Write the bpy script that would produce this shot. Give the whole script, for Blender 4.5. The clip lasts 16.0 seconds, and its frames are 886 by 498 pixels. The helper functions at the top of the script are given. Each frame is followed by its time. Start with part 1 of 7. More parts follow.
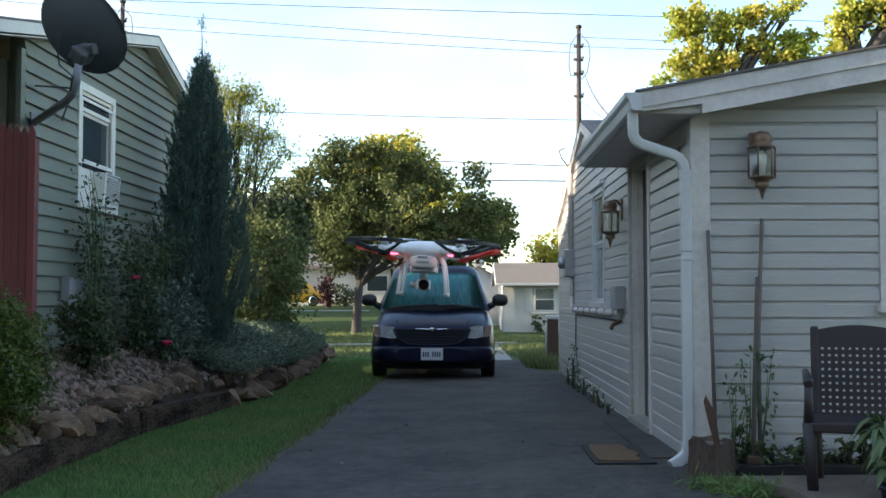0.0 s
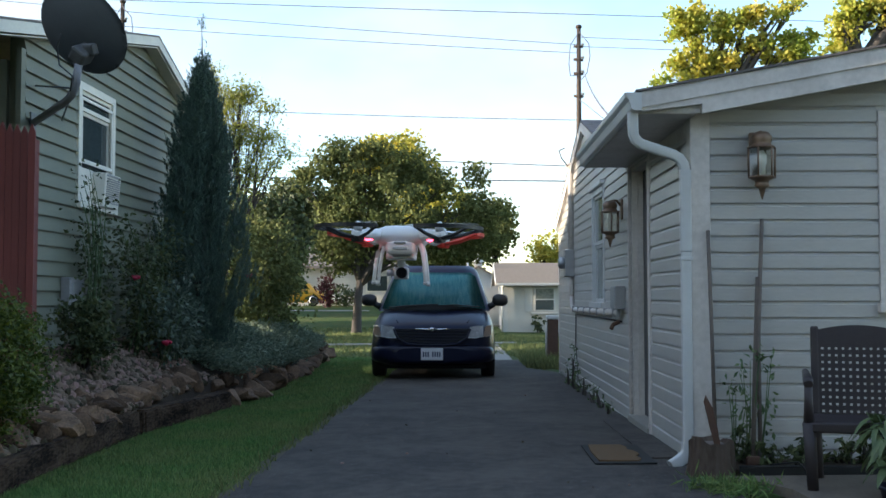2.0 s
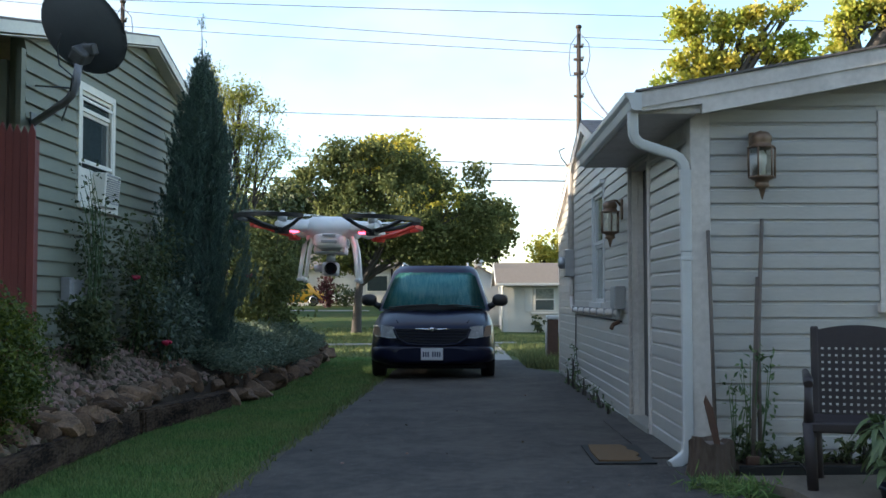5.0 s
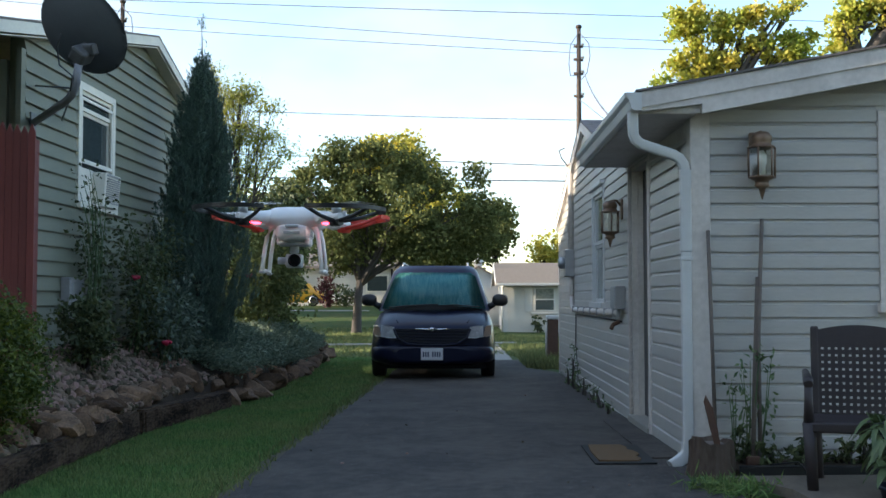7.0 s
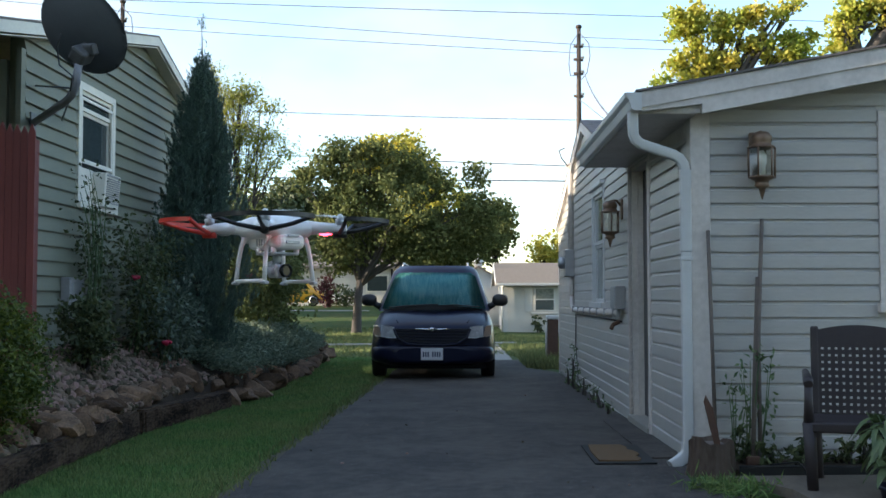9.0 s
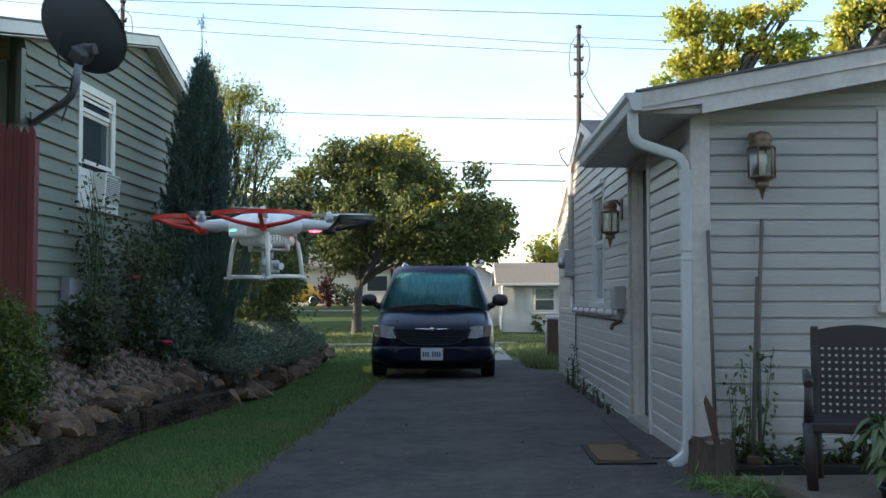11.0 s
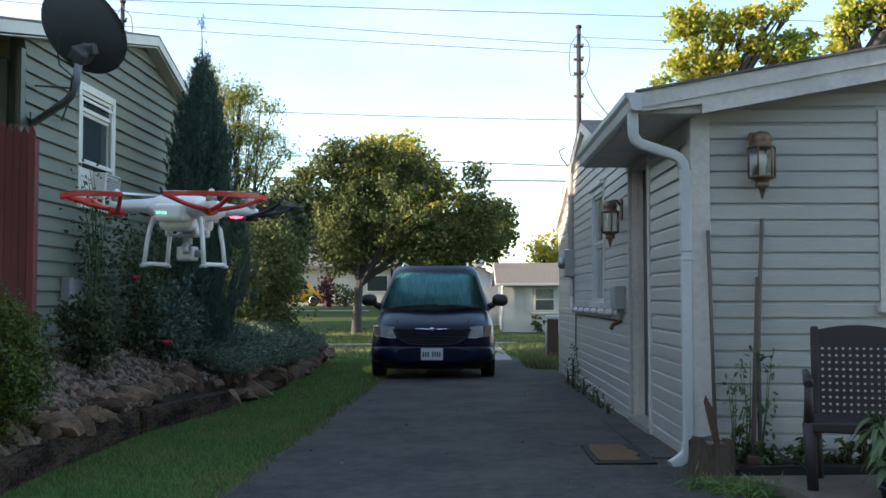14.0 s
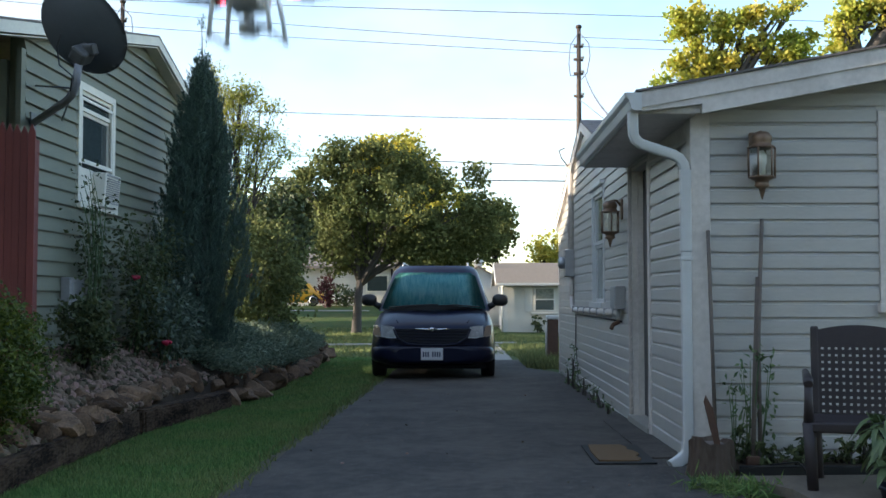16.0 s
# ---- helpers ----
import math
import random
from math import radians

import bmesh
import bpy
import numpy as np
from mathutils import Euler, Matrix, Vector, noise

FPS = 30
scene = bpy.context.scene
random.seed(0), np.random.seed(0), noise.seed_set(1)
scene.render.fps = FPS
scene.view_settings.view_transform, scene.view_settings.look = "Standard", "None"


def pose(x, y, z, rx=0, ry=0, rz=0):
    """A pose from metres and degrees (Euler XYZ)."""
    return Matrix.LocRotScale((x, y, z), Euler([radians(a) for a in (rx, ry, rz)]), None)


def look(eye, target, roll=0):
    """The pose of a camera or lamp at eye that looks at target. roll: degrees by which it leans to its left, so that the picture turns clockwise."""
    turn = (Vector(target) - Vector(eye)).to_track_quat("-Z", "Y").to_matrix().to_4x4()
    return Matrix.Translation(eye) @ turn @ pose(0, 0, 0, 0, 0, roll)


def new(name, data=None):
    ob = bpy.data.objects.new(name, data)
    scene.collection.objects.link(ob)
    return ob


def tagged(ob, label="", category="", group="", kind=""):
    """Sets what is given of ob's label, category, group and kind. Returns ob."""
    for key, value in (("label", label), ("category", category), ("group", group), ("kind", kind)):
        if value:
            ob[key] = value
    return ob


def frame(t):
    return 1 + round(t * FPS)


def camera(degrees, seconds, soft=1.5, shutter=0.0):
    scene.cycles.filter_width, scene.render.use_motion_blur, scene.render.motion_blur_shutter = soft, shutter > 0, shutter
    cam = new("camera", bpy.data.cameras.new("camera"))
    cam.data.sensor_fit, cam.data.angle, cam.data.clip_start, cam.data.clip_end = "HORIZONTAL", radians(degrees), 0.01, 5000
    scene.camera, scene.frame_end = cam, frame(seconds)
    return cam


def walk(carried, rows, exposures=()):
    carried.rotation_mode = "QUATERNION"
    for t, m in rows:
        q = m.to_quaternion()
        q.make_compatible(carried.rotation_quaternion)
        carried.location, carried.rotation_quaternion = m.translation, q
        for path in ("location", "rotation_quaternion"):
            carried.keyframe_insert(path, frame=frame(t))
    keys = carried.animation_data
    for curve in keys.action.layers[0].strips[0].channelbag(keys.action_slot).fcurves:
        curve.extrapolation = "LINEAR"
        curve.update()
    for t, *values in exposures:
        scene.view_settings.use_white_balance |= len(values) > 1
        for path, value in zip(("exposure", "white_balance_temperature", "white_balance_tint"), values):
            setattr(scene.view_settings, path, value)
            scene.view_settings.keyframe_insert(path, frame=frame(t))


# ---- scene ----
# camera: stands still on a tripod
F = 1850.0
EYE = 1.18
cam = camera(2 * math.degrees(math.atan(784 / F)), 16.0, soft=1.55, shutter=0.5)
AIM = look((0, 0, EYE), (-34 / F * 10, 10, EYE + 85 / F * 10))
walk(cam, [(0, AIM), (16.0, AIM)], exposures=[(0, 1.83, 6480, 9), (1.6, 1.71, 6480, 9), (16.0, 1.71, 6480, 9)])

# ---- light ----
SUN_FROM = Vector((-1.0, -0.08, 0.25)).normalized()
world = bpy.data.worlds.new("world")
scene.world = world
world.use_nodes = True
nt = world.node_tree
sky = nt.nodes.new("ShaderNodeTexSky")
sky.sky_type = "NISHITA"
sky.sun_disc = False
sky.sun_elevation = math.asin(SUN_FROM.z)
sky.sun_rotation = math.atan2(SUN_FROM.x, SUN_FROM.y)
sky.altitude = 200
sky.air_density = 1.0
sky.dust_density = 0.5
sky.ozone_density = 1.75
bg = nt.nodes["Background"]
bg.inputs["Strength"].default_value = 0.15
# thin bright cloud drifting over the blue
ray_dir = nt.nodes.new("ShaderNodeTexCoord")
spread = nt.nodes.new("ShaderNodeMapping")
spread.inputs["Scale"].default_value = (1.0, 1.0, 2.2)
spread.inputs["Location"].default_value = (0.35, 0.0, 0.0)
nt.links.new(ray_dir.outputs["Generated"], spread.inputs["Vector"])
wisps = nt.nodes.new("ShaderNodeTexNoise")
wisps.inputs["Scale"].default_value = 1.9
wisps.inputs["Detail"].default_value = 5
wisps.inputs["Roughness"].default_value = 0.5
nt.links.new(spread.outputs[0], wisps.inputs["Vector"])
cover = nt.nodes.new("ShaderNodeMapRange")
cover.interpolation_type = "SMOOTHSTEP"
cover.inputs["From Min"].default_value = 0.45
cover.inputs["From Max"].default_value = 0.62
cover.inputs["To Max"].default_value = 0.6
nt.links.new(wisps.outputs["Fac"], cover.inputs["Value"])
clouded = nt.nodes.new("ShaderNodeMix")
clouded.data_type = "RGBA"
clouded.inputs["B"].default_value = (2.3, 2.3, 2.25, 1)
nt.links.new(cover.outputs[0], clouded.inputs["Factor"])
nt.links.new(sky.outputs[0], clouded.inputs["A"])
nt.links.new(clouded.outputs["Result"], bg.inputs["Color"])
sun_data = bpy.data.lights.new("sun", "SUN")
sun_data.energy = 4.5
sun_data.angle = radians(0.6)
sun_data.color = (1.0, 0.86, 0.68)
sun = new("sun", sun_data)
sun.matrix_world = look(SUN_FROM * 50, (0, 0, 0))
# ---- materials ----
def material(name, color, rough=0.7, metal=0.0, color2=None, scale=8.0, amount=0.5, bump=0.0, bump_scale=60.0,
             spec=0.5, per_object=0.0, per_island=0.0, coat=0.0, stretch=(1, 1, 1), emit=None, emit_strength=0.0,
             translucent=0.0, contrast=0.22):
    """Principled material with two scales of variation, relief and variation from piece to piece."""
    m = bpy.data.materials.new(name)
    m.use_nodes = True
    t = m.node_tree
    N, L = t.nodes, t.links
    b = N["Principled BSDF"]
    b.inputs["Roughness"].default_value = rough
    b.inputs["Metallic"].default_value = metal
    b.inputs["Specular IOR Level"].default_value = spec
    b.inputs["Coat Weight"].default_value = coat
    c2 = color2 or tuple(v * 0.72 for v in color)
    co = N.new("ShaderNodeTexCoord")
    mp = N.new("ShaderNodeMapping")
    mp.inputs["Scale"].default_value = stretch
    L.new(co.outputs["Object"], mp.inputs["Vector"])
    n1 = N.new("ShaderNodeTexNoise")
    n1.inputs["Scale"].default_value = scale
    n1.inputs["Detail"].default_value = 6
    n1.inputs["Roughness"].default_value = 0.65
    L.new(mp.outputs[0], n1.inputs["Vector"])
    n2 = N.new("ShaderNodeTexNoise")
    n2.inputs["Scale"].default_value = scale * 9
    n2.inputs["Detail"].default_value = 3
    L.new(mp.outputs[0], n2.inputs["Vector"])
    mixn = N.new("ShaderNodeMix")
    mixn.inputs["Factor"].default_value = 0.4
    L.new(n1.outputs["Fac"], mixn.inputs["A"])
    L.new(n2.outputs["Fac"], mixn.inputs["B"])
    rg = N.new("ShaderNodeMapRange")
    rg.inputs["From Min"].default_value = 0.5 - contrast
    rg.inputs["From Max"].default_value = 0.5 + contrast
    rg.inputs["To Min"].default_value = 0.5 - amount / 2 * 1.0
    rg.inputs["To Max"].default_value = 0.5 + amount / 2 * 1.0
    L.new(mixn.outputs["Result"], rg.inputs["Value"])
    mc = N.new("ShaderNodeMix")
    mc.data_type = "RGBA"
    mc.inputs["A"].default_value = (*color, 1)
    mc.inputs["B"].default_value = (*c2, 1)
    L.new(rg.outputs[0], mc.inputs["Factor"])
    out = mc.outputs["Result"]
    for amt, kind in ((per_object, "o"), (per_island, "i")):
        if amt:
            if kind == "o":
                inf = N.new("ShaderNodeObjectInfo").outputs["Random"]
            else:
                inf = N.new("ShaderNodeNewGeometry").outputs["Random Per Island"]
            r2 = N.new("ShaderNodeMapRange")
            r2.inputs["To Min"].default_value = 1 - amt
            r2.inputs["To Max"].default_value = 1 + amt
            L.new(inf, r2.inputs["Value"])
            hs = N.new("ShaderNodeHueSaturation")
            L.new(out, hs.inputs["Color"])
            L.new(r2.outputs[0], hs.inputs["Value"])
            if kind == "i":
                r3 = N.new("ShaderNodeMapRange")
                r3.inputs["To Min"].default_value = 0.5 + amt * 0.06
                r3.inputs["To Max"].default_value = 0.5 - amt * 0.06
                L.new(inf, r3.inputs["Value"])
                L.new(r3.outputs[0], hs.inputs["Hue"])
            out = hs.outputs["Color"]
    L.new(out, b.inputs["Base Color"])
    if bump:
        n3 = N.new("ShaderNodeTexNoise")
        n3.inputs["Scale"].default_value = bump_scale
        n3.inputs["Detail"].default_value = 5
        L.new(mp.outputs[0], n3.inputs["Vector"])
        bp = N.new("ShaderNodeBump")
        bp.inputs["Strength"].default_value = bump
        bp.inputs["Distance"].default_value = 0.01
        L.new(n3.outputs["Fac"], bp.inputs["Height"])
        L.new(bp.outputs[0], b.inputs["Normal"])
    if emit:
        b.inputs["Emission Color"].default_value = (*emit, 1)
        b.inputs["Emission Strength"].default_value = emit_strength
    if translucent:
        tr = N.new("ShaderNodeBsdfTranslucent")
        L.new(out, tr.inputs["Color"])
        ms = N.new("ShaderNodeMixShader")
        ms.inputs[0].default_value = translucent
        L.new(b.outputs[0], ms.inputs[1])
        L.new(tr.outputs[0], ms.inputs[2])
        L.new(ms.outputs[0], N["Material Output"].inputs["Surface"])
    return m


def speckled(m, color, scale=90.0, cut=0.09):
    """Adds small paler grains, as of stones in asphalt."""
    N, L = m.node_tree.nodes, m.node_tree.links
    b = N["Principled BSDF"]
    src = b.inputs["Base Color"].links[0].from_socket
    vo = N.new("ShaderNodeTexVoronoi")
    vo.inputs["Scale"].default_value = scale
    co = N.new("ShaderNodeTexCoord")
    L.new(co.outputs["Object"], vo.inputs["Vector"])
    th = N.new("ShaderNodeMath")
    th.operation = "LESS_THAN"
    th.inputs[1].default_value = cut
    L.new(vo.outputs["Distance"], th.inputs[0])
    sel = N.new("ShaderNodeSeparateColor")
    L.new(vo.outputs["Color"], sel.inputs[0])
    t2 = N.new("ShaderNodeMath")
    t2.operation = "GREATER_THAN"
    t2.inputs[1].default_value = 0.6
    L.new(sel.outputs[0], t2.inputs[0])
    mu = N.new("ShaderNodeMath")
    mu.operation = "MULTIPLY"
    L.new(th.outputs[0], mu.inputs[0])
    L.new(t2.outputs[0], mu.inputs[1])
    mx = N.new("ShaderNodeMix")
    mx.data_type = "RGBA"
    mx.inputs["B"].default_value = (*color, 1)
    L.new(mu.outputs[0], mx.inputs["Factor"])
    L.new(src, mx.inputs["A"])
    L.new(mx.outputs["Result"], b.inputs["Base Color"])
    return m


def glass(name, color=(1, 1, 1), rough=0.02, mix=0.25):
    """Thin clear pane: mostly see-through with a glossy surface."""
    m = bpy.data.materials.new(name)
    m.use_nodes = True
    t = m.node_tree
    N, L = t.nodes, t.links
    N.remove(N["Principled BSDF"])
    tr = N.new("ShaderNodeBsdfTransparent")
    tr.inputs[0].default_value = (*color, 1)
    gl = N.new("ShaderNodeBsdfGlossy")
    gl.inputs["Roughness"].default_value = rough
    fr = N.new("ShaderNodeFresnel")
    fr.inputs[0].default_value = 1.5
    mr = N.new("ShaderNodeMapRange")
    mr.inputs["To Min"].default_value = mix
    mr.inputs["To Max"].default_value = 1.0
    L.new(fr.outputs[0], mr.inputs["Value"])
    ms = N.new("ShaderNodeMixShader")
    L.new(mr.outputs[0], ms.inputs[0])
    L.new(tr.outputs[0], ms.inputs[1])
    L.new(gl.outputs[0], ms.inputs[2])
    L.new(ms.outputs[0], N["Material Output"].inputs["Surface"])
    return m


M_ASPHALT = material("asphalt", (0.0447, 0.0398, 0.0378), 0.9, color2=(0.0922, 0.0808, 0.0693), contrast=0.10, spec=0.3, scale=1.1, amount=0.9, bump=0.5, bump_scale=140)
speckled(M_ASPHALT, (0.16, 0.16, 0.155), 60.0, 0.22)
M_DIRT = material("dirt_edge", (0.104, 0.083, 0.0549), 0.95, color2=(0.061, 0.061, 0.0366), scale=5, amount=1, bump=0.9, bump_scale=50)
M_CONCRETE = material("concrete", (0.316, 0.299, 0.265), 0.9, color2=(0.193, 0.179, 0.158), scale=3, amount=0.9, bump=0.3, bump_scale=90)
M_SOIL = material("soil", (0.061, 0.0464, 0.0342), 0.95, scale=6, amount=1, bump=0.8, bump_scale=40, spec=0.1)
M_LAWN = material("lawn", (0.0449, 0.0832, 0.0244), 0.9, color2=(0.0814, 0.0913, 0.0329), spec=0.1, contrast=0.12, scale=0.9, amount=1.0, bump=0.8, bump_scale=70)
# dry olive blades, with the front lawn's sunlit tone put into the colour
M_GRASS_DRY_SUN = material("grass_blade_dry_sun", (0.116, 0.167, 0.0564), 0.7, spec=0.15, color2=(0.196, 0.19, 0.0805), scale=0.6, amount=1.0, per_island=0.4, translucent=0.15)
M_GRASS = material("grass_blade", (0.104, 0.221, 0.0632), 0.6, spec=0.2, color2=(0.201, 0.244, 0.0878), scale=0.8, amount=1.0, per_island=0.4, translucent=0.25, contrast=0.11)
M_SIDING_R = material("siding_grey_blue", (0.45, 0.432, 0.403), 0.33, color2=(0.366, 0.352, 0.327), scale=2.2, amount=0.8, bump=0.12, bump_scale=120, stretch=(1, 1, 3), per_object=0.02)
M_TRIM_R = material("trim_white_grey", (0.639, 0.59, 0.55), 0.5, color2=(0.459, 0.418, 0.384), scale=3, amount=0.9, bump=0.08, contrast=0.15)
M_SIDING_L = material("siding_green_grey", (0.179, 0.183, 0.127), 0.6, color2=(0.142, 0.146, 0.102), scale=2.0, amount=0.8, bump=0.12, bump_scale=120, stretch=(1, 1, 3), per_object=0.03)
M_TRIM_L = material("trim_old_white", (0.787, 0.744, 0.642), 0.6, color2=(0.571, 0.537, 0.459), scale=4, amount=0.8, bump=0.1)
M_SHINGLE = material("roof_shingle", (0.195, 0.171, 0.159), 0.95, color2=(0.0732, 0.0659, 0.0634), scale=5, amount=1, bump=0.6, per_object=0.2)
M_DARK = material("dark_inside", (0.02, 0.02, 0.022), 0.8, scale=3)
M_BARK = material("bark", (0.0756, 0.0634, 0.0561), 0.95, color2=(0.0415, 0.0366, 0.0329), scale=6, amount=1, bump=1.0, bump_scale=25, stretch=(1, 1, 0.25))
M_LEAF = material("leaf_green", (0.0928, 0.126, 0.0445), 0.8, spec=0.2, color2=(0.143, 0.145, 0.0508), scale=0.5, amount=1, per_island=0.25, translucent=0.25)
# the sun's yellow brightness is mixed into these two leaf colours
M_LEAF_SUN = material("leaf_yellow_green", (0.322, 0.336, 0.0488), 0.6, color2=(0.456, 0.376, 0.061), scale=0.6, amount=1, per_island=0.25, translucent=0.45)
M_LEAF_MAPLE = material("leaf_maple_yellow_green", (0.308, 0.386, 0.0622), 0.6, color2=(0.542, 0.436, 0.0779), scale=0.7, amount=1, contrast=0.12, per_island=0.25, translucent=0.55)
M_LEAF_DARK = material("leaf_dark", (0.0505, 0.0733, 0.026), 0.65, color2=(0.073, 0.0887, 0.029), scale=0.8, amount=1, per_island=0.45, translucent=0.2)
M_JUNIPER = material("juniper_blue_green", (0.0472, 0.0905, 0.0654), 0.7, color2=(0.0892, 0.136, 0.105), scale=2.5, amount=1, per_island=0.45, translucent=0.1)
M_JUNIPER_LOW = material("juniper_spreading", (0.0943, 0.149, 0.0951), 0.7, color2=(0.172, 0.207, 0.139), scale=2.5, amount=1, per_island=0.45, translucent=0.1)
M_LEAF_WILLOW = material("leaf_willow", (0.248, 0.281, 0.0549), 0.6, color2=(0.346, 0.329, 0.0769), scale=0.8, amount=1, per_island=0.25, translucent=0.55)
M_VAN = material("van_paint_dark_blue", (0.005, 0.00693, 0.0233), 0.3, color2=(0.007, 0.00891, 0.027), scale=2, coat=0.06, spec=0.25)
M_TYRE = material("tyre_rubber", (0.015, 0.015, 0.016), 0.85, scale=20, bump=0.2)
M_WHITE = material("drone_white", (0.86, 0.86, 0.86), 0.35, color2=(0.86, 0.833, 0.816), scale=5, coat=0.2)
M_RED = material("guard_red", (0.732, 0.0549, 0.0342), 0.4, color2=(0.61, 0.0427, 0.0244), scale=9)
M_BLACK = material("guard_black", (0.014, 0.014, 0.016), 0.45, scale=9)


# ---- mesh helpers ----
def part(name, bm, mat, parent=None, label="", smooth=False):
    """Links a bmesh as one mesh object, under a thing if one is given."""
    me = bpy.data.meshes.new(name)
    bm.to_mesh(me)
    bm.free()
    for mm in mat if isinstance(mat, (list, tuple)) else (mat,):
        me.materials.append(mm)
    if smooth:
        for p in me.polygons:
            p.use_smooth = True
    ob = new(name, me)
    if parent is not None:
        ob.parent = parent
    if label:
        tagged(ob, label)
    return ob


def shared(name, me, parent, m):
    """One more piece on a mesh that alike pieces share."""
    ob = new(name, me)
    ob.parent = parent
    ob.matrix_basis = m
    return ob


def mesh_of(name, bm, mat):
    me = bpy.data.meshes.new(name)
    bm.to_mesh(me)
    bm.free()
    me.materials.append(mat)
    return me


def thing(name, label, category, group="", kind="", at=None):
    ob = new(name)
    ob.empty_display_size = 0.1
    if at is not None:
        ob.matrix_basis = at
    return tagged(ob, label, category, group, kind)


def box(x0, y0, z0, x1, y1, z1, bevel=0.0, bm=None, segments=2):
    own = bm if bm is not None else bmesh.new()
    b2 = bmesh.new()
    bmesh.ops.create_cube(b2, size=1.0)
    for v in b2.verts:
        v.co = Vector(((x0 + x1) / 2 + v.co.x * (x1 - x0), (y0 + y1) / 2 + v.co.y * (y1 - y0), (z0 + z1) / 2 + v.co.z * (z1 - z0)))
    if bevel:
        bmesh.ops.bevel(b2, geom=b2.edges[:], offset=bevel, segments=segments, affect="EDGES", profile=0.5)
    merge(own, b2)
    return own


def merge(dst, src, m=None):
    """Adds the faces of src to dst, and frees src."""
    if m is not None:
        src.transform(m)
    vm = {}
    for v in src.verts:
        vm[v] = dst.verts.new(v.co)
    for f in src.faces:
        try:
            nf = dst.faces.new([vm[v] for v in f.verts])
            nf.material_index = f.material_index
            nf.smooth = f.smooth
        except ValueError:
            pass
    src.free()
    return dst


def tube(points, radii, sides=8, bm=None, caps=True):
    """A round bar along points, with a radius for each."""
    own = bm if bm is not None else bmesh.new()
    pts = [Vector(p) for p in points]
    if not isinstance(radii, (list, tuple)):
        radii = [radii] * len(pts)
    rings = []
    ref = Vector((0.31, 0.17, 0.93)).normalized()
    for i, p in enumerate(pts):
        d = (pts[min(i + 1, len(pts) - 1)] - pts[max(i - 1, 0)])
        d = d.normalized() if d.length > 1e-9 else Vector((0, 0, 1))
        u = d.cross(ref)
        if u.length < 0.05:
            u = d.cross(Vector((1, 0, 0)))
        u.normalize()
        w = d.cross(u)
        rings.append([own.verts.new(p + (u * math.cos(2 * math.pi * k / sides) + w * math.sin(2 * math.pi * k / sides)) * radii[i]) for k in range(sides)])
    for a, b in zip(rings, rings[1:]):
        for k in range(sides):
            f = own.faces.new((a[k], a[(k + 1) % sides], b[(k + 1) % sides], b[k]))
            f.smooth = True
    if caps:
        own.faces.new(rings[0][::-1])
        own.faces.new(rings[-1])
    return own


def prism(outline, depth, axis="y", bm=None, at=0.0):
    """A flat outline of (u, v) pairs drawn out along an axis."""
    own = bm if bm is not None else bmesh.new()

    def place(u, v, d):
        return {"y": (u, d, v), "x": (d, u, v), "z": (u, v, d)}[axis]
    a = [own.verts.new(place(u, v, at)) for u, v in outline]
    b = [own.verts.new(place(u, v, at + depth)) for u, v in outline]
    n = len(a)
    own.faces.new(a)
    own.faces.new(b[::-1])
    for i in range(n):
        own.faces.new((a[i], b[i], b[(i + 1) % n], a[(i + 1) % n]))
    bmesh.ops.recalc_face_normals(own, faces=own.faces[:])
    return own


def lathe(profile, sides=16, bm=None):
    """A turned body round the z axis, from (radius, height) pairs."""
    own = bm if bm is not None else bmesh.new()
    rings = []
    for r, z in profile:
        rings.append([own.verts.new((max(r, 1e-4) * math.cos(2 * math.pi * k / sides), max(r, 1e-4) * math.sin(2 * math.pi * k / sides), z)) for k in range(sides)])
    for a, b in zip(rings, rings[1:]):
        for k in range(sides):
            f = own.faces.new((a[k], a[(k + 1) % sides], b[(k + 1) % sides], b[k]))
            f.smooth = True
    own.faces.new(rings[0][::-1])
    own.faces.new(rings[-1])
    return own


def clamp(v, a=0.0, b=1.0):
    return max(a, min(b, v))


def ease(v):
    v = clamp(v)
    return v * v * (3 - 2 * v)


# ---- ground ----
def ground_z(x, y):
    """Height of the terrain: the drive falls gently to the street, far lawns rise again."""
    z = -0.02 - 0.0085 * (clamp(y, -5, 34) - 7.5) + 0.012 * clamp(x, -4, 3)
    z += -0.25 * ease((y - 34) / 12) * ease((x + 4) / 8)
    z += 0.95 * ease((y - 42) / 16) * ease((2 - x) / 6)
    return z


def ground_sheet():
    xs = [-600, -250, -100, -60] + [-40 + 2 * i for i in range(12)] + [-16 + 0.5 * i for i in range(57)] + [14 + 3 * i for i in range(12)] + [60, 100, 250, 600]
    ys = [-300, -100, -40, -20, -10, -5] + [-2 + 0.5 * i for i in range(125)] + [62, 66, 72, 80, 95, 120, 200, 400, 900, 2000]
    bm = bmesh.new()
    rows = []
    for y in ys:
        rows.append([bm.verts.new((x, y, ground_z(x, y) - 0.03)) for x in xs])
    for a, b in zip(rows, rows[1:]):
        for i in range(len(xs) - 1):
            f = bm.faces.new((a[i], a[i + 1], b[i + 1], b[i]))
            f.smooth = True
    ob = part("ground", bm, M_LAWN)
    tagged(ob, "mown green lawn running down to the street", "lawn", kind="structure")


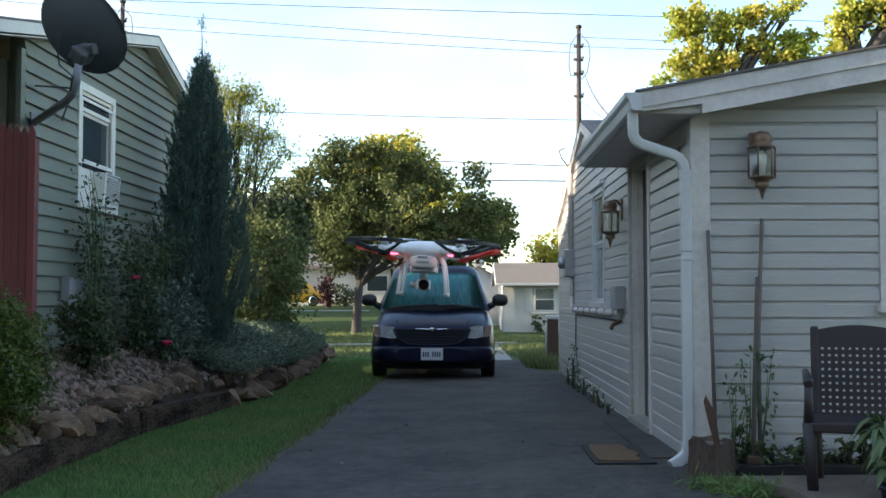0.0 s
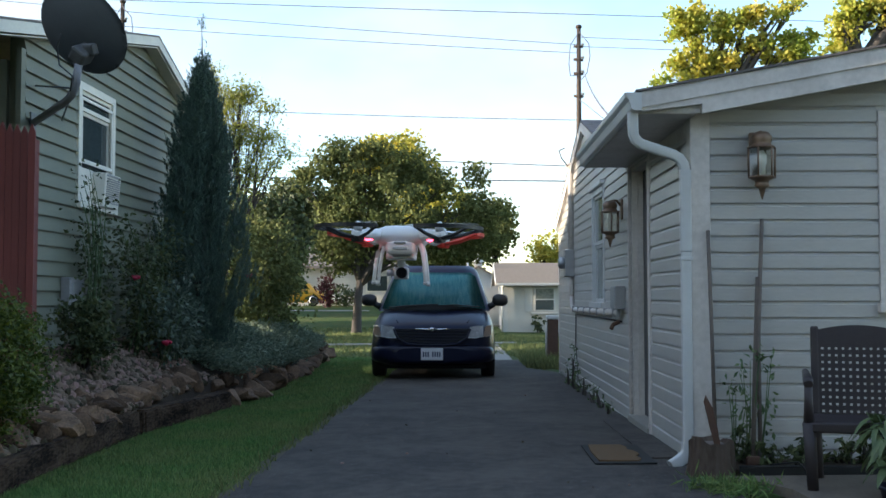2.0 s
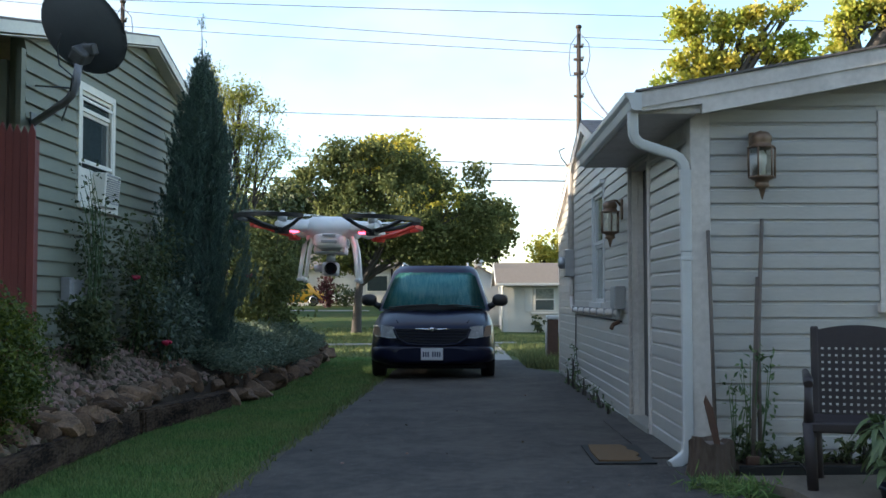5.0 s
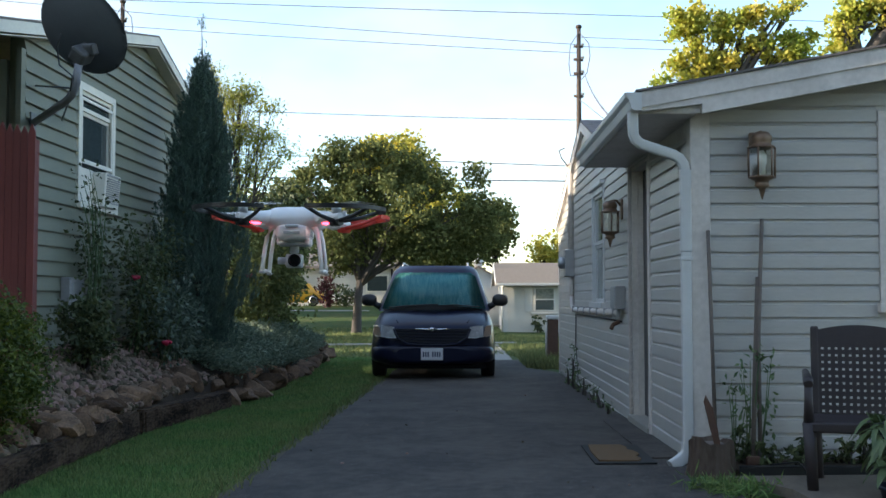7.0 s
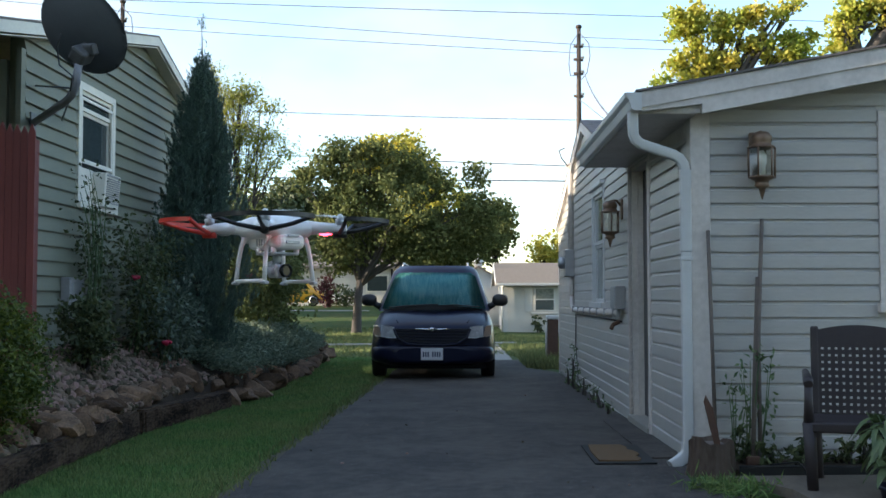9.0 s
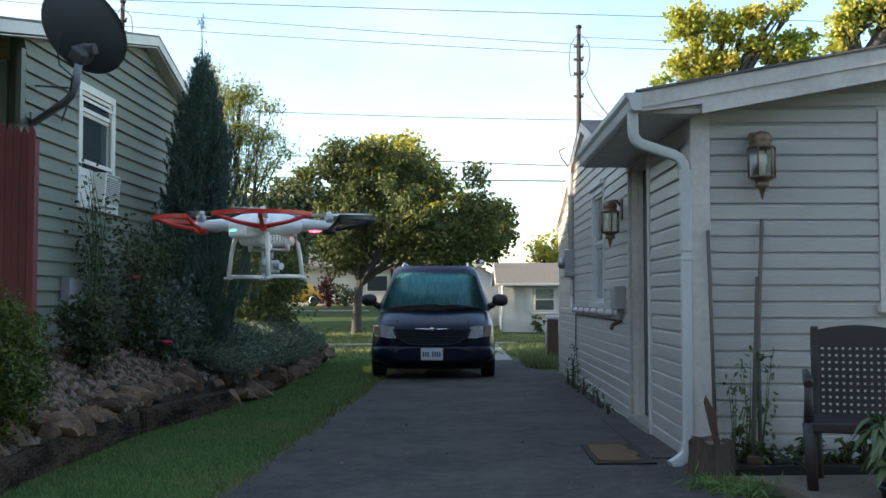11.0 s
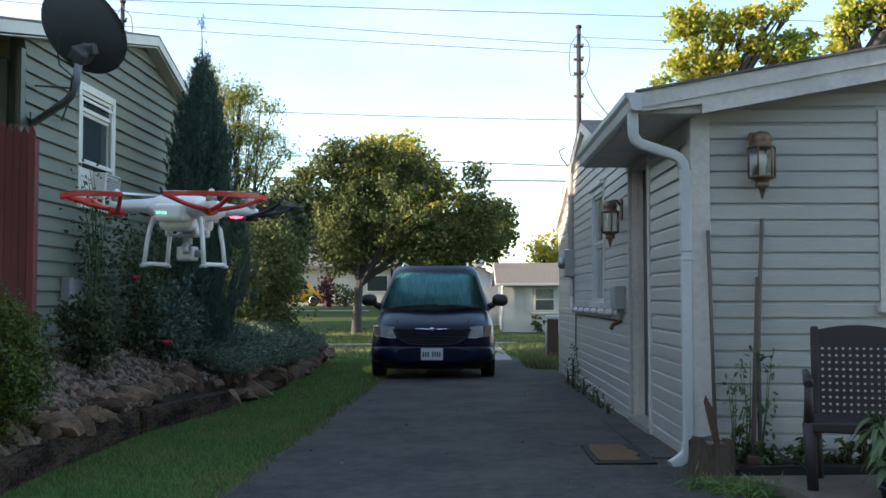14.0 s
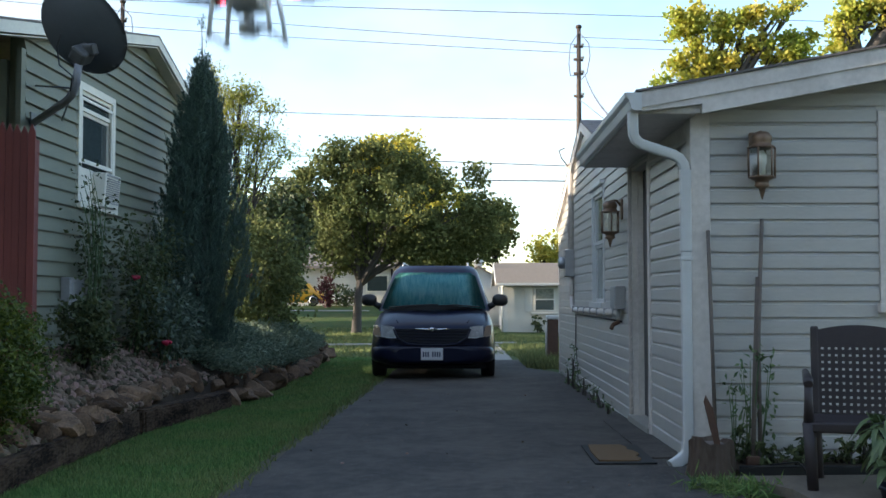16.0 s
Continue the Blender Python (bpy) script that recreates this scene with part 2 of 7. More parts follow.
def strip(name, left, right, ys, lift, mat, label, category, thick=0.06, wobble=0.0):
    """A paved slab that follows the ground between two edges, given as functions of y."""
    bm = bmesh.new()
    n = 14
    top = []
    for y in ys:
        xl = left(y) + wobble * noise.noise((y * 1.7, 3, 0)) + wobble * 0.5 * noise.noise((y * 6, 9, 0))
        xr = right(y) + wobble * noise.noise((y * 1.9, 7, 5))
        top.append([bm.verts.new((xl + (xr - xl) * i / n, y, ground_z(xl + (xr - xl) * i / n, y) + lift)) for i in range(n + 1)])
    for a, b in zip(top, top[1:]):
        for i in range(n):
            f = bm.faces.new((a[i], a[i + 1], b[i + 1], b[i]))
    edge = [e for e in bm.edges if len(e.link_faces) == 1]
    r = bmesh.ops.extrude_edge_only(bm, edges=edge)
    for v in r["geom"]:
        if isinstance(v, bmesh.types.BMVert):
            v.co.z -= thick
    ob = part(name, bm, mat)
    return tagged(ob, label, category, kind="structure")
# ---- more materials ----
M_CONCRETE_DARK = material("concrete_stained", (0.178, 0.148, 0.113), 0.9, color2=(0.0893, 0.0743, 0.0588), scale=4, amount=1, bump=0.4, bump_scale=60)
M_PANE = material("window_glass", (0.03, 0.045, 0.05), 0.06, color2=(0.06, 0.075, 0.075), scale=2.5, amount=1, spec=0.9)
M_CURTAIN_GREY = material("window_lace", (0.122, 0.14, 0.116), 0.12, color2=(0.244, 0.256, 0.232), scale=9, amount=1, spec=0.7, contrast=0.1)
M_GUTTER = material("gutter_enamel", (0.56, 0.568, 0.568), 0.3, color2=(0.48, 0.48, 0.472), scale=2, amount=0.8, bump=0.05)
M_DOOR = material("door_dark", (0.0549, 0.0549, 0.0549), 0.5, color2=(0.0366, 0.0366, 0.0366), scale=4, amount=1, bump=0.1)
M_CURTAIN = material("curtain_white", (0.61, 0.61, 0.61), 0.8, color2=(0.464, 0.464, 0.488), scale=10, stretch=(6, 6, 0.3), amount=1)
M_TIMBER = material("weathered_tie", (0.097, 0.0656, 0.045), 0.95, color2=(0.016, 0.0105, 0.0079), scale=6, amount=1, bump=1.0, bump_scale=30, stretch=(1, 0.28, 1), contrast=0.09, spec=0.1)
M_ROCK = material("bed_rock", (0.21, 0.132, 0.0838), 0.9, contrast=0.14, color2=(0.0683, 0.0485, 0.036), scale=6, amount=1, bump=0.9, bump_scale=25, per_object=0.7, spec=0.1)
M_GRAVEL = material("pale_gravel", (0.243, 0.182, 0.131), 0.9, color2=(0.102, 0.0786, 0.0586), scale=30, amount=1, per_island=0.8, bump=0.4, spec=0.1)
M_FENCE = material("red_stain", (0.195, 0.0427, 0.0342), 0.75, color2=(0.122, 0.0293, 0.0244), scale=6, amount=1, bump=0.4, stretch=(4, 4, 0.3), per_object=0.15)
M_DISH = material("dish_grey", (0.104, 0.11, 0.112), 0.5, color2=(0.0793, 0.0854, 0.0878), scale=3, amount=0.8, bump=0.05)
M_BRACKET = material("bracket_dark", (0.045, 0.046, 0.046), 0.6, color2=(0.07, 0.068, 0.066), scale=9, amount=1, bump=0.2)
M_MAST = material("mast_grey", (0.207, 0.207, 0.226), 0.5, color2=(0.146, 0.146, 0.159), scale=6, amount=1)
M_METAL = material("galvanised", (0.439, 0.451, 0.476), 0.45, metal=0.7, color2=(0.305, 0.317, 0.329), scale=8, amount=1)
M_GREYBOX = material("grey_enamel", (0.329, 0.329, 0.322), 0.5, color2=(0.244, 0.238, 0.237), scale=6, amount=1)
M_BRASS = material("aged_brass", (0.244, 0.159, 0.104), 0.45, metal=0.5, color2=(0.122, 0.0793, 0.0549), scale=20, amount=1)
M_LAMPGLASS = glass("lamp_glass", (0.94, 0.93, 0.88), 0.12, 0.05)
M_BULB = material("candle_sleeve", (0.86, 0.86, 0.83), 0.5, scale=10)
M_CHAIR = material("chair_plastic", (0.0236, 0.0174, 0.02), 0.55, color2=(0.0329, 0.0237, 0.0239), scale=15, amount=1, bump=0.1)
M_WOODGREY = material("bare_wood_handle", (0.159, 0.128, 0.107), 0.8, color2=(0.0976, 0.0781, 0.0671), scale=8, amount=1, stretch=(4, 4, 0.3), bump=0.2)
M_RUST = material("rusty_iron", (0.122, 0.061, 0.039), 0.85, color2=(0.061, 0.0342, 0.0244), scale=15, amount=1, bump=0.4)
M_STUMP = material("stump_bark", (0.0798, 0.0558, 0.0439), 0.95, color2=(0.105, 0.0816, 0.0646), scale=5, amount=1, bump=1, bump_scale=30, stretch=(1, 1, 0.3), spec=0.1, contrast=0.1)
M_MAT = material("coir_mat", (0.191, 0.113, 0.0512), 0.95, color2=(0.13, 0.0766, 0.0366), scale=25, amount=1, bump=0.8, bump_scale=250)
M_MATEDGE = material("mat_rubber", (0.0183, 0.0171, 0.0164), 0.85, scale=20)
M_POT = material("pot_dark_blue", (0.0146, 0.0171, 0.0366), 0.4, scale=10)
M_PEPPER = material("broad_leaf", (0.0976, 0.153, 0.0522), 0.45, color2=(0.146, 0.181, 0.0811), scale=14, amount=1, per_island=0.25, translucent=0.2)
M_WEED = material("weed_leaf", (0.0671, 0.122, 0.0427), 0.6, color2=(0.0976, 0.146, 0.061), scale=8, amount=1, per_island=0.4, translucent=0.2)
M_BOX = material("shrub_bright_green", (0.044, 0.0812, 0.00854), 0.55, color2=(0.0882, 0.114, 0.011), scale=2, amount=1, per_island=0.45, translucent=0.25)
M_SAGE = material("dusty_leaf", (0.075, 0.115, 0.075), 0.7, color2=(0.12, 0.155, 0.115), scale=3, amount=1, per_island=0.3, translucent=0.2)
M_ROSE = material("rose_red", (0.512, 0.0146, 0.061), 0.6, scale=20)
M_REDLEAF = material("red_leaf", (0.0854, 0.0146, 0.0183), 0.6, scale=3, per_island=0.4, translucent=0.3)
M_YELLOW = material("car_yellow", (0.86, 0.439, 0.0244), 0.3, color2=(0.854, 0.403, 0.0244), scale=3, coat=0.5)
M_FARWALL = material("far_wall_cream", (0.586, 0.561, 0.512), 0.8, color2=(0.512, 0.488, 0.451), scale=2, amount=1)
M_FARWHITE = material("far_wall_white", (0.58, 0.571, 0.544), 0.7, color2=(0.51, 0.5, 0.483), scale=2, amount=1)
M_PALE_ROOF = material("far_roof", (0.21, 0.175, 0.145), 0.95, color2=(0.14, 0.118, 0.1), scale=9, amount=1, bump=0.5)
M_CHROME = material("chrome", (0.7, 0.7, 0.72), 0.12, metal=1.0, color2=(0.65, 0.65, 0.67), scale=5)
M_LENS = material("headlight_lens", (0.86, 0.86, 0.86), 0.12, color2=(0.305, 0.305, 0.305), scale=14, amount=1, spec=0.8, coat=0.6)
M_AMBER = material("turn_lens", (0.488, 0.39, 0.305), 0.2, color2=(0.366, 0.268, 0.207), scale=12, coat=0.5)
# opaque teal tint with reflected sky and sunshade folds painted as streaks
M_WINDSHIELD = material("windshield_teal", (0.0564, 0.273, 0.302), 0.08, color2=(0.161, 0.418, 0.428), scale=3.2, amount=1, spec=0.45, stretch=(7, 1, 0.2), contrast=0.09)
M_SIDEGLASS = material("side_glass", (0.012, 0.02, 0.022), 0.05, scale=3, spec=0.8)
M_PLATE = material("plate_white", (0.732, 0.732, 0.756), 0.5, scale=10)
M_PLATEINK = material("plate_ink", (0.0366, 0.0488, 0.11), 0.5, scale=10)
M_LED_RED = material("led_red", (0.6, 0.02, 0.03), 0.3, emit=(1.0, 0.03, 0.06), emit_strength=5.5)
M_LED_GREEN = material("led_green", (0.1, 0.6, 0.3), 0.3, emit=(0.12, 1.0, 0.5), emit_strength=1.1)
M_LED_OFF = material("led_lens_clear", (0.61, 0.634, 0.634), 0.3, scale=10)
M_LENSGLASS = material("lens_black", (0.004, 0.004, 0.006), 0.15, scale=5, spec=0.2)
M_GIMBAL = material("gimbal_grey", (0.488, 0.5, 0.525), 0.4, metal=0.3, color2=(0.403, 0.415, 0.439), scale=9)
M_PROP = material("propeller_white", (0.86, 0.86, 0.86), 0.4, scale=8)
M_WIRE = material("wire", (0.122, 0.122, 0.159), 0.7, scale=2)
M_POLE = material("pole_wood", (0.0671, 0.0488, 0.0403), 0.9, color2=(0.0427, 0.0317, 0.0268), scale=3, amount=1, bump=0.5)


# ---- walls of lapped boards ----
def sub_spans(u0, u1, cuts):
    """What is left of a span once the cuts are taken out."""
    spans = [(u0, u1)]
    for a, b in cuts:
        spans = [s for p, q in spans for s in ((p, min(q, a)), (max(p, b), q)) if s[1] - s[0] > 0.02]
    return spans


def quad_solid(bm, us, depth, zs):
    """Solid between two u with heights (lo, hi) at each: depth (near, far) is the n range."""
    (ua, ub), (n0, n1), (la, ha, lb, hb) = us, depth, zs
    v = [bm.verts.new(c) for c in ((ua, n0, la), (ub, n0, lb), (ub, n0, hb), (ua, n0, ha), (ua, n1, la), (ub, n1, lb), (ub, n1, hb), (ua, n1, ha))]
    for f in ((0, 1, 2, 3), (5, 4, 7, 6), (1, 5, 6, 2), (4, 0, 3, 7), (3, 2, 6, 7), (4, 5, 1, 0)):
        bm.faces.new([v[i] for i in f])


def wall(name, m, u0, u1, z0, top, openings, course, phase, mat, label, breaks=(), lap=0.021):
    """A wall in its own space: u along x, outside towards -y, z up. Lapped boards are children."""
    bm = bmesh.new()
    us = sorted({u0, u1, *breaks, *[o[0] for o in openings], *[o[1] for o in openings]})
    us = [u for u in us if u0 <= u <= u1]
    for a, b in zip(us, us[1:]):
        ops = sorted([o for o in openings if o[0] <= a + 1e-6 and o[1] >= b - 1e-6], key=lambda o: o[2])
        lo = z0
        for o in ops:
            if o[2] > lo + 0.01:
                quad_solid(bm, (a, b), (0.0, 0.13), (lo, o[2], lo, o[2]))
            lo = o[3]
        quad_solid(bm, (a, b), (0.0, 0.13), (lo, top(a), lo, top(b)))
    bmesh.ops.recalc_face_normals(bm, faces=bm.faces[:])
    w = part(name, bm, mat)
    w.matrix_basis = m
    tagged(w, label, "wall", kind="structure")
    k = math.floor((z0 - phase) / course)
    z = phase + k * course
    peak = max(top(u) for u in us)
    while z < peak:
        lo, hi = max(z, z0), z + course
        cuts = [(o[0] - 0.0, o[1] + 0.0) for o in openings if o[2] < lo + course * 0.6 and o[3] > lo + course * 0.4]
        # clip to the slope of the gable, with slanted ends
        n = 480
        grid = [u0 + (u1 - u0) * i / n for i in range(n + 1)]
        ok = [u for u in grid if top(u) > lo + 0.004]
        ok2 = [u for u in grid if top(u) > hi] or [u for u in grid if top(u) > peak - 0.006]
        if ok:
            spans = sub_spans(min(ok), max(ok), cuts)
            for p, q in spans:
                h2 = min(hi, peak) if not [u for u in grid if top(u) > hi] else hi
                board(w, p, q, lo, h2, mat, lap, max(0.0, min(ok2) - p) if p == min(ok) else 0.0, max(0.0, q - max(ok2)) if q == max(ok) else 0.0)
        z += course
    return w


def board(parent, p, q, lo, hi, mat, lap, cut_a=0.0, cut_b=0.0):
    if hi - lo < 0.03:
        return
    key = (round(q - p, 3), round(hi - lo, 3), mat.name, lap, round(cut_a, 3), round(cut_b, 3))
    me = BOARDS.get(key)
    if me is None:
        bm = bmesh.new()
        h, L = hi - lo, q - p
        g = 0.004
        prof = [(-lap, g), (-lap - 0.001, g + 0.004), (-lap * 0.97, h * 0.80), (-lap * 0.45, h * 0.86), (-0.005, h), (-0.0005, h), (-0.0005, g + 0.010), (-lap * 0.8, g + 0.003)]
        if mat is M_SIDING_L:
            g = 0.007
            prof = [(-lap, g), (-lap - 0.001, g + 0.006), (-0.004, h), (-0.0005, h), (-0.0005, g + 0.02), (-lap * 0.75, g + 0.004)]
        a = [bm.verts.new((min(cut_a * z / h, L * 0.49), n, z)) for n, z in prof]
        b = [bm.verts.new((max(L - cut_b * z / h, L * 0.51), n, z)) for n, z in prof]
        for i in range(len(prof)):
            j = (i + 1) % len(prof)
            bm.faces.new((a[i], b[i], b[j], a[j]))
        bm.faces.new(a[::-1])
        bm.faces.new(b)
        bmesh.ops.recalc_face_normals(bm, faces=bm.faces[:])
        me = mesh_of("siding_board", bm, mat)
        BOARDS[key] = me
    shared("siding_board", me, parent, Matrix.Translation((p, 0, lo)))


BOARDS = {}


def fit_window(name, m, u0, u1, z0, z1, label, trim=0.07, mat=None, sash=True, pane_mat=None, deep=0.06, header=0.0, split=None):
    """A double-hung window in the wall's space, with casing, sill, sashes and panes."""
    mat = mat or M_TRIM_R
    w = thing(name, label, "window", kind="structure", at=m)
    p = -0.035
    part("window_frame", box(u0, p, z0, u0 + trim, deep, z1, 0.004), mat, w)
    part("window_frame", box(u1 - trim, p, z0, u1, deep, z1, 0.004), mat, w)
    part("window_frame", box(u0 + trim, p, z1 - trim, u1 - trim, deep, z1, 0.004), mat, w)
    part("window_sill", box(u0 - 0.02, p - 0.035, z0 - 0.03, u1 + 0.02, deep, z0 + 0.035, 0.006), mat, w)
    if header:
        part("window_header", box(u0 - 0.03, p - 0.04, z1, u1 + 0.03, 0.0, z1 + header, 0.006), mat, w)
    mid = split or (z0 + z1) / 2 + 0.03
    a, b = u0 + trim, u1 - trim
    for lo, hi, off in ((z0 + 0.035, mid, 0.03), (mid, z1 - trim, 0.008)):
        bm = bmesh.new()
        for r in ((a, lo, a + 0.04, hi), (b - 0.04, lo, b, hi), (a + 0.04, lo, b - 0.04, lo + 0.045), (a + 0.04, hi - 0.04, b - 0.04, hi)):
            box(r[0], off - 0.018, r[1], r[2], off + 0.018, r[3], 0.003, bm)
        s = part("sash", bm, mat, w)
        part("pane", box(a + 0.035, off, lo + 0.03, b - 0.035, off + 0.006, hi - 0.03), pane_mat or M_PANE, s)
    # flat near-black panel in place of the room's darkness
    part("window_back", box(a, deep + 0.02, z0, b, deep + 0.03, z1), M_DARK, w, "dark panel standing in for the unlit room")
    return w


# ---- the grey house beside the drive ----
WALL_X, FRONT_Y, MID_Y, END_Y = 1.653, 7.46, 10.3, 17.6
COURSE_R, PHASE_R = 0.1157, 1.958


def side_space(x, slope=0.0):
    """Wall space for a wall that faces -X and runs along +Y."""
    return Matrix(((0, 1, 0, x), (-1, 0, 0, 0), (0, 0, 1, 0), (0, 0, 0, 1)))


def grey_house():
    # side wall: u runs against Y, outside faces -X
    ms = side_space(WALL_X)
    d0, d1 = 9.16, 10.2
    wall("wall_side_front", ms, -MID_Y, -FRONT_Y, -0.12, lambda u: 2.50, [(-d1, -d0, -1, 2.44)], COURSE_R, PHASE_R, M_SIDING_R,
         "blue-grey lapped vinyl siding beside the side door")

    def gable(u):
        return 2.405 + max(0.0, 0.29 * (3.75 - abs(-u - 13.95)))
    wall("wall_side_gable", ms, -END_Y, -MID_Y, -0.2, gable, [(-13.10, -12.0, 1.08, 2.48)], COURSE_R, PHASE_R, M_SIDING_R,
         "blue-grey lapped vinyl siding on a gable end, sunlit at its far corner", breaks=(-13.95,))
    fit_window("window_1", ms, -13.10, -12.0, 1.08, 2.48, "narrow white double-hung side window with patterned curtain", header=0.05, mat=M_GUTTER, pane_mat=M_CURTAIN_GREY)
    # front wall faces the camera
    mf = Matrix.Translation((0, FRONT_Y, 0))

    def rake(u):
        return 2.50 + 0.182 * (u - 1.66)
    wall("wall_front", mf, WALL_X, 7.2, -0.12, lambda u: rake(u), [(2.95, 4.25, 1.10, 2.50)], COURSE_R, PHASE_R, M_SIDING_R,
         "blue-grey lapped vinyl siding with a shallow rake above")
    fit_window("window_2", mf, 2.95, 4.25, 1.10, 2.50, "white framed front window beside the garden chair", trim=0.055)
    # plain closing walls and floor slab
    part("wall_back", box(WALL_X + 0.14, END_Y - 0.12, -0.2, 7.2, END_Y, 2.4), M_SIDING_R)["kind"] = "structure"
    part("wall_far_side", box(7.2, FRONT_Y, -0.2, 7.33, END_Y, 3.4), M_SIDING_R)["kind"] = "structure"
    # corner posts, baseboards
    for n, b in (("corner_trim", (1.622, 7.424, -0.1, 1.76, 7.458, 2.50)), ("corner_trim", (1.622, 7.459, -0.1, 1.652, 7.56, 2.50)),
                 ("corner_trim", (1.622, 17.52, -0.2, 1.652, 17.62, 2.40)), ("corner_trim", (1.62, 9.09, -0.1, 1.652, 9.17, 2.47))):
        tagged(part(n, box(*b, 0.004), M_TRIM_R), "white-grey vertical corner trim", "trim", kind="structure")
    tagged(part("frieze_board", box(1.628, 7.565, 2.345, 1.6525, d0 - 0.035, 2.453, 0.003), M_TRIM_R), "grey frieze board under the soffit", "trim", kind="structure")
    # side door in a deep frame
    d = thing("door_1", "closed side door in a deep white frame", "door", kind="structure")
    part("door_casing", box(1.615, d1, 0.0, 1.652, d1 + 0.02, 2.45, 0.005), M_TRIM_R, d)
    part("door_casing", box(1.615, d0 - 0.09 + 0.06, 0.0, 1.652, d0, 2.345, 0.005), M_TRIM_R, d)
    part("door_stop", box(1.70, d1 - 0.05, 0.045, 1.79, d1 - 0.031, 2.40), M_TRIM_R, d)
    part("door_jamb", box(1.653, d1 - 0.03, 0.04, 1.79, d1, 2.44), M_TRIM_R, d)
    part("door_jamb", box(1.653, d0, 0.04, 1.79, d0 + 0.03, 2.44), M_TRIM_R, d)
    part("door_jamb", box(1.653, d0 + 0.03, 2.40, 1.79, d1 - 0.03, 2.44), M_TRIM_R, d)
    bm = box(1.755, d0 + 0.03, 0.05, 1.79, d1 - 0.052, 2.40, 0.004)
    for z in (0.25, 1.15):
        for y in (d0 + 0.15, d0 + 0.55):
            box(1.748, y, z, 1.756, y + 0.3, z + 0.7, 0.006, bm)
    leaf = part("door_leaf", bm, M_DOOR, d, "dark panelled door leaf")
    part("handle", tube([(1.75, d0 + 0.1, 1.0), (1.70, d0 + 0.1, 1.0), (1.70, d0 + 0.2, 1.0)], 0.012), M_BRASS, leaf)
    part("threshold", box(1.60, d0 - 0.02, -0.05, 1.79, d1 + 0.02, 0.045, 0.008), M_CONCRETE, d)
    # front section roof: rake fascia, soffit, gutter, shingles
    def roof_z(x):
        return 2.60 + 0.182 * (x - 1.25)
    rf = thing("roof_front", "low shingled roof with white fascia boards", "roof", kind="structure")
    xe, yf = 1.25, 7.20

    def slab(x0, x1, y0, y1, t0, t1, mat, name, lab=""):
        bm = prism([(x0, roof_z(x0) + t0), (x1, roof_z(x1) + t0), (x1, roof_z(x1) + t1), (x0, roof_z(x0) + t1)], y1 - y0, "y", at=y0)
        return part(name, bm, mat, rf, lab)
    slab(xe, 7.6, yf, MID_Y + 0.25, -0.03, 0.0, M_TRIM_R, "deck")
    slab(xe - 0.05, 7.6, yf - 0.03, MID_Y + 0.25, 0.002, 0.018, M_SHINGLE, "shingles", "dark worn shingle edge")
    slab(xe - 0.01, 7.6, yf - 0.012, yf + 0.012, -0.11, 0.0, M_TRIM_R, "fascia", "white upper fascia board")
    slab(1.66, 7.6, yf + 0.004, yf + 0.03, -0.225, -0.105, M_TRIM_R, "fascia", "white lower fascia board")
    bm = prism([(1.245, 2.462), (1.66, 2.515), (1.66, roof_z(1.66) - 0.1), (1.25, roof_z(1.25) - 0.1)], 0.02, "y", at=yf + 0.0)
    part("eave_end_board", bm, M_TRIM_R, rf)
    slab(1.66, 7.6, yf + 0.03, FRONT_Y - 0.02, -0.17, -0.16, M_TRIM_R, "rake_soffit")
    part("eave_closure", prism([(1.245, 2.458), (1.66, 2.458), (1.66, roof_z(1.66) - 0.04), (1.245, roof_z(1.245) - 0.04)], 0.012, "y", at=yf + 0.045), M_TRIM_R, rf)
    part("soffit", box(1.21, yf + 0.058, 2.455, WALL_X - 0.02, MID_Y, 2.467), M_TRIM_R, rf)
    g = thing("gutter", "white aluminium gutter along the low eave", "gutter")
    gp = [(1.235, 2.462), (1.185, 2.462), (1.165, 2.475), (1.15, 2.53), (1.125, 2.555), (1.12, 2.585), (1.128, 2.585), (1.133, 2.56), (1.157, 2.535), (1.172, 2.482), (1.188, 2.47), (1.228, 2.47), (1.228, 2.575), (1.235, 2.575)]
    part("trough", prism(gp, MID_Y - yf + 0.02, "y", at=yf - 0.04), M_GUTTER, g)
    part("end_cap", prism([(1.235, 2.462), (1.185, 2.462), (1.165, 2.475), (1.15, 2.53), (1.12, 2.585), (1.235, 2.585)], 0.006, "y", at=yf - 0.047), M_GUTTER, g)
    ds = thing("downspout", "white aluminium downspout with elbows and a kicked-out foot", "downspout")

    def channel(pts, half_a=0.043, half_b=0.032):
        bm = bmesh.new()
        rings = []
        P = [Vector(p) for p in pts]
        P = [P[0], P[0].lerp(P[1], 0.02)] + P[1:-1] + [P[-1].lerp(P[-2], 0.02), P[-1]]
        for i, p in enumerate(P):
            dd = (P[min(i + 1, len(P) - 1)] - P[max(i - 1, 0)]).normalized()
            side = Vector((0, 1, 0)) - dd * dd.y
            side.normalize()
            oth = dd.cross(side)
            ring = []
            for k in range(12):
                a = 2 * math.pi * (k + 0.5) / 12
                c, s = math.cos(a), math.sin(a)
                e = 0.35
                ring.append(bm.verts.new(p + side * half_b * math.copysign(abs(c) ** e, c) + oth * half_a * math.copysign(abs(s) ** e, s)))
            rings.append(ring)
        for a, b in zip(rings, rings[1:]):
            for k in range(12):
                f = bm.faces.new((a[k], a[(k + 1) % 12], b[(k + 1) % 12], b[k]))
                f.smooth = True
        bm.faces.new(rings[0][::-1])
        bm.faces.new(rings[-1])
        bmesh.ops.recalc_face_normals(bm, faces=bm.faces[:])
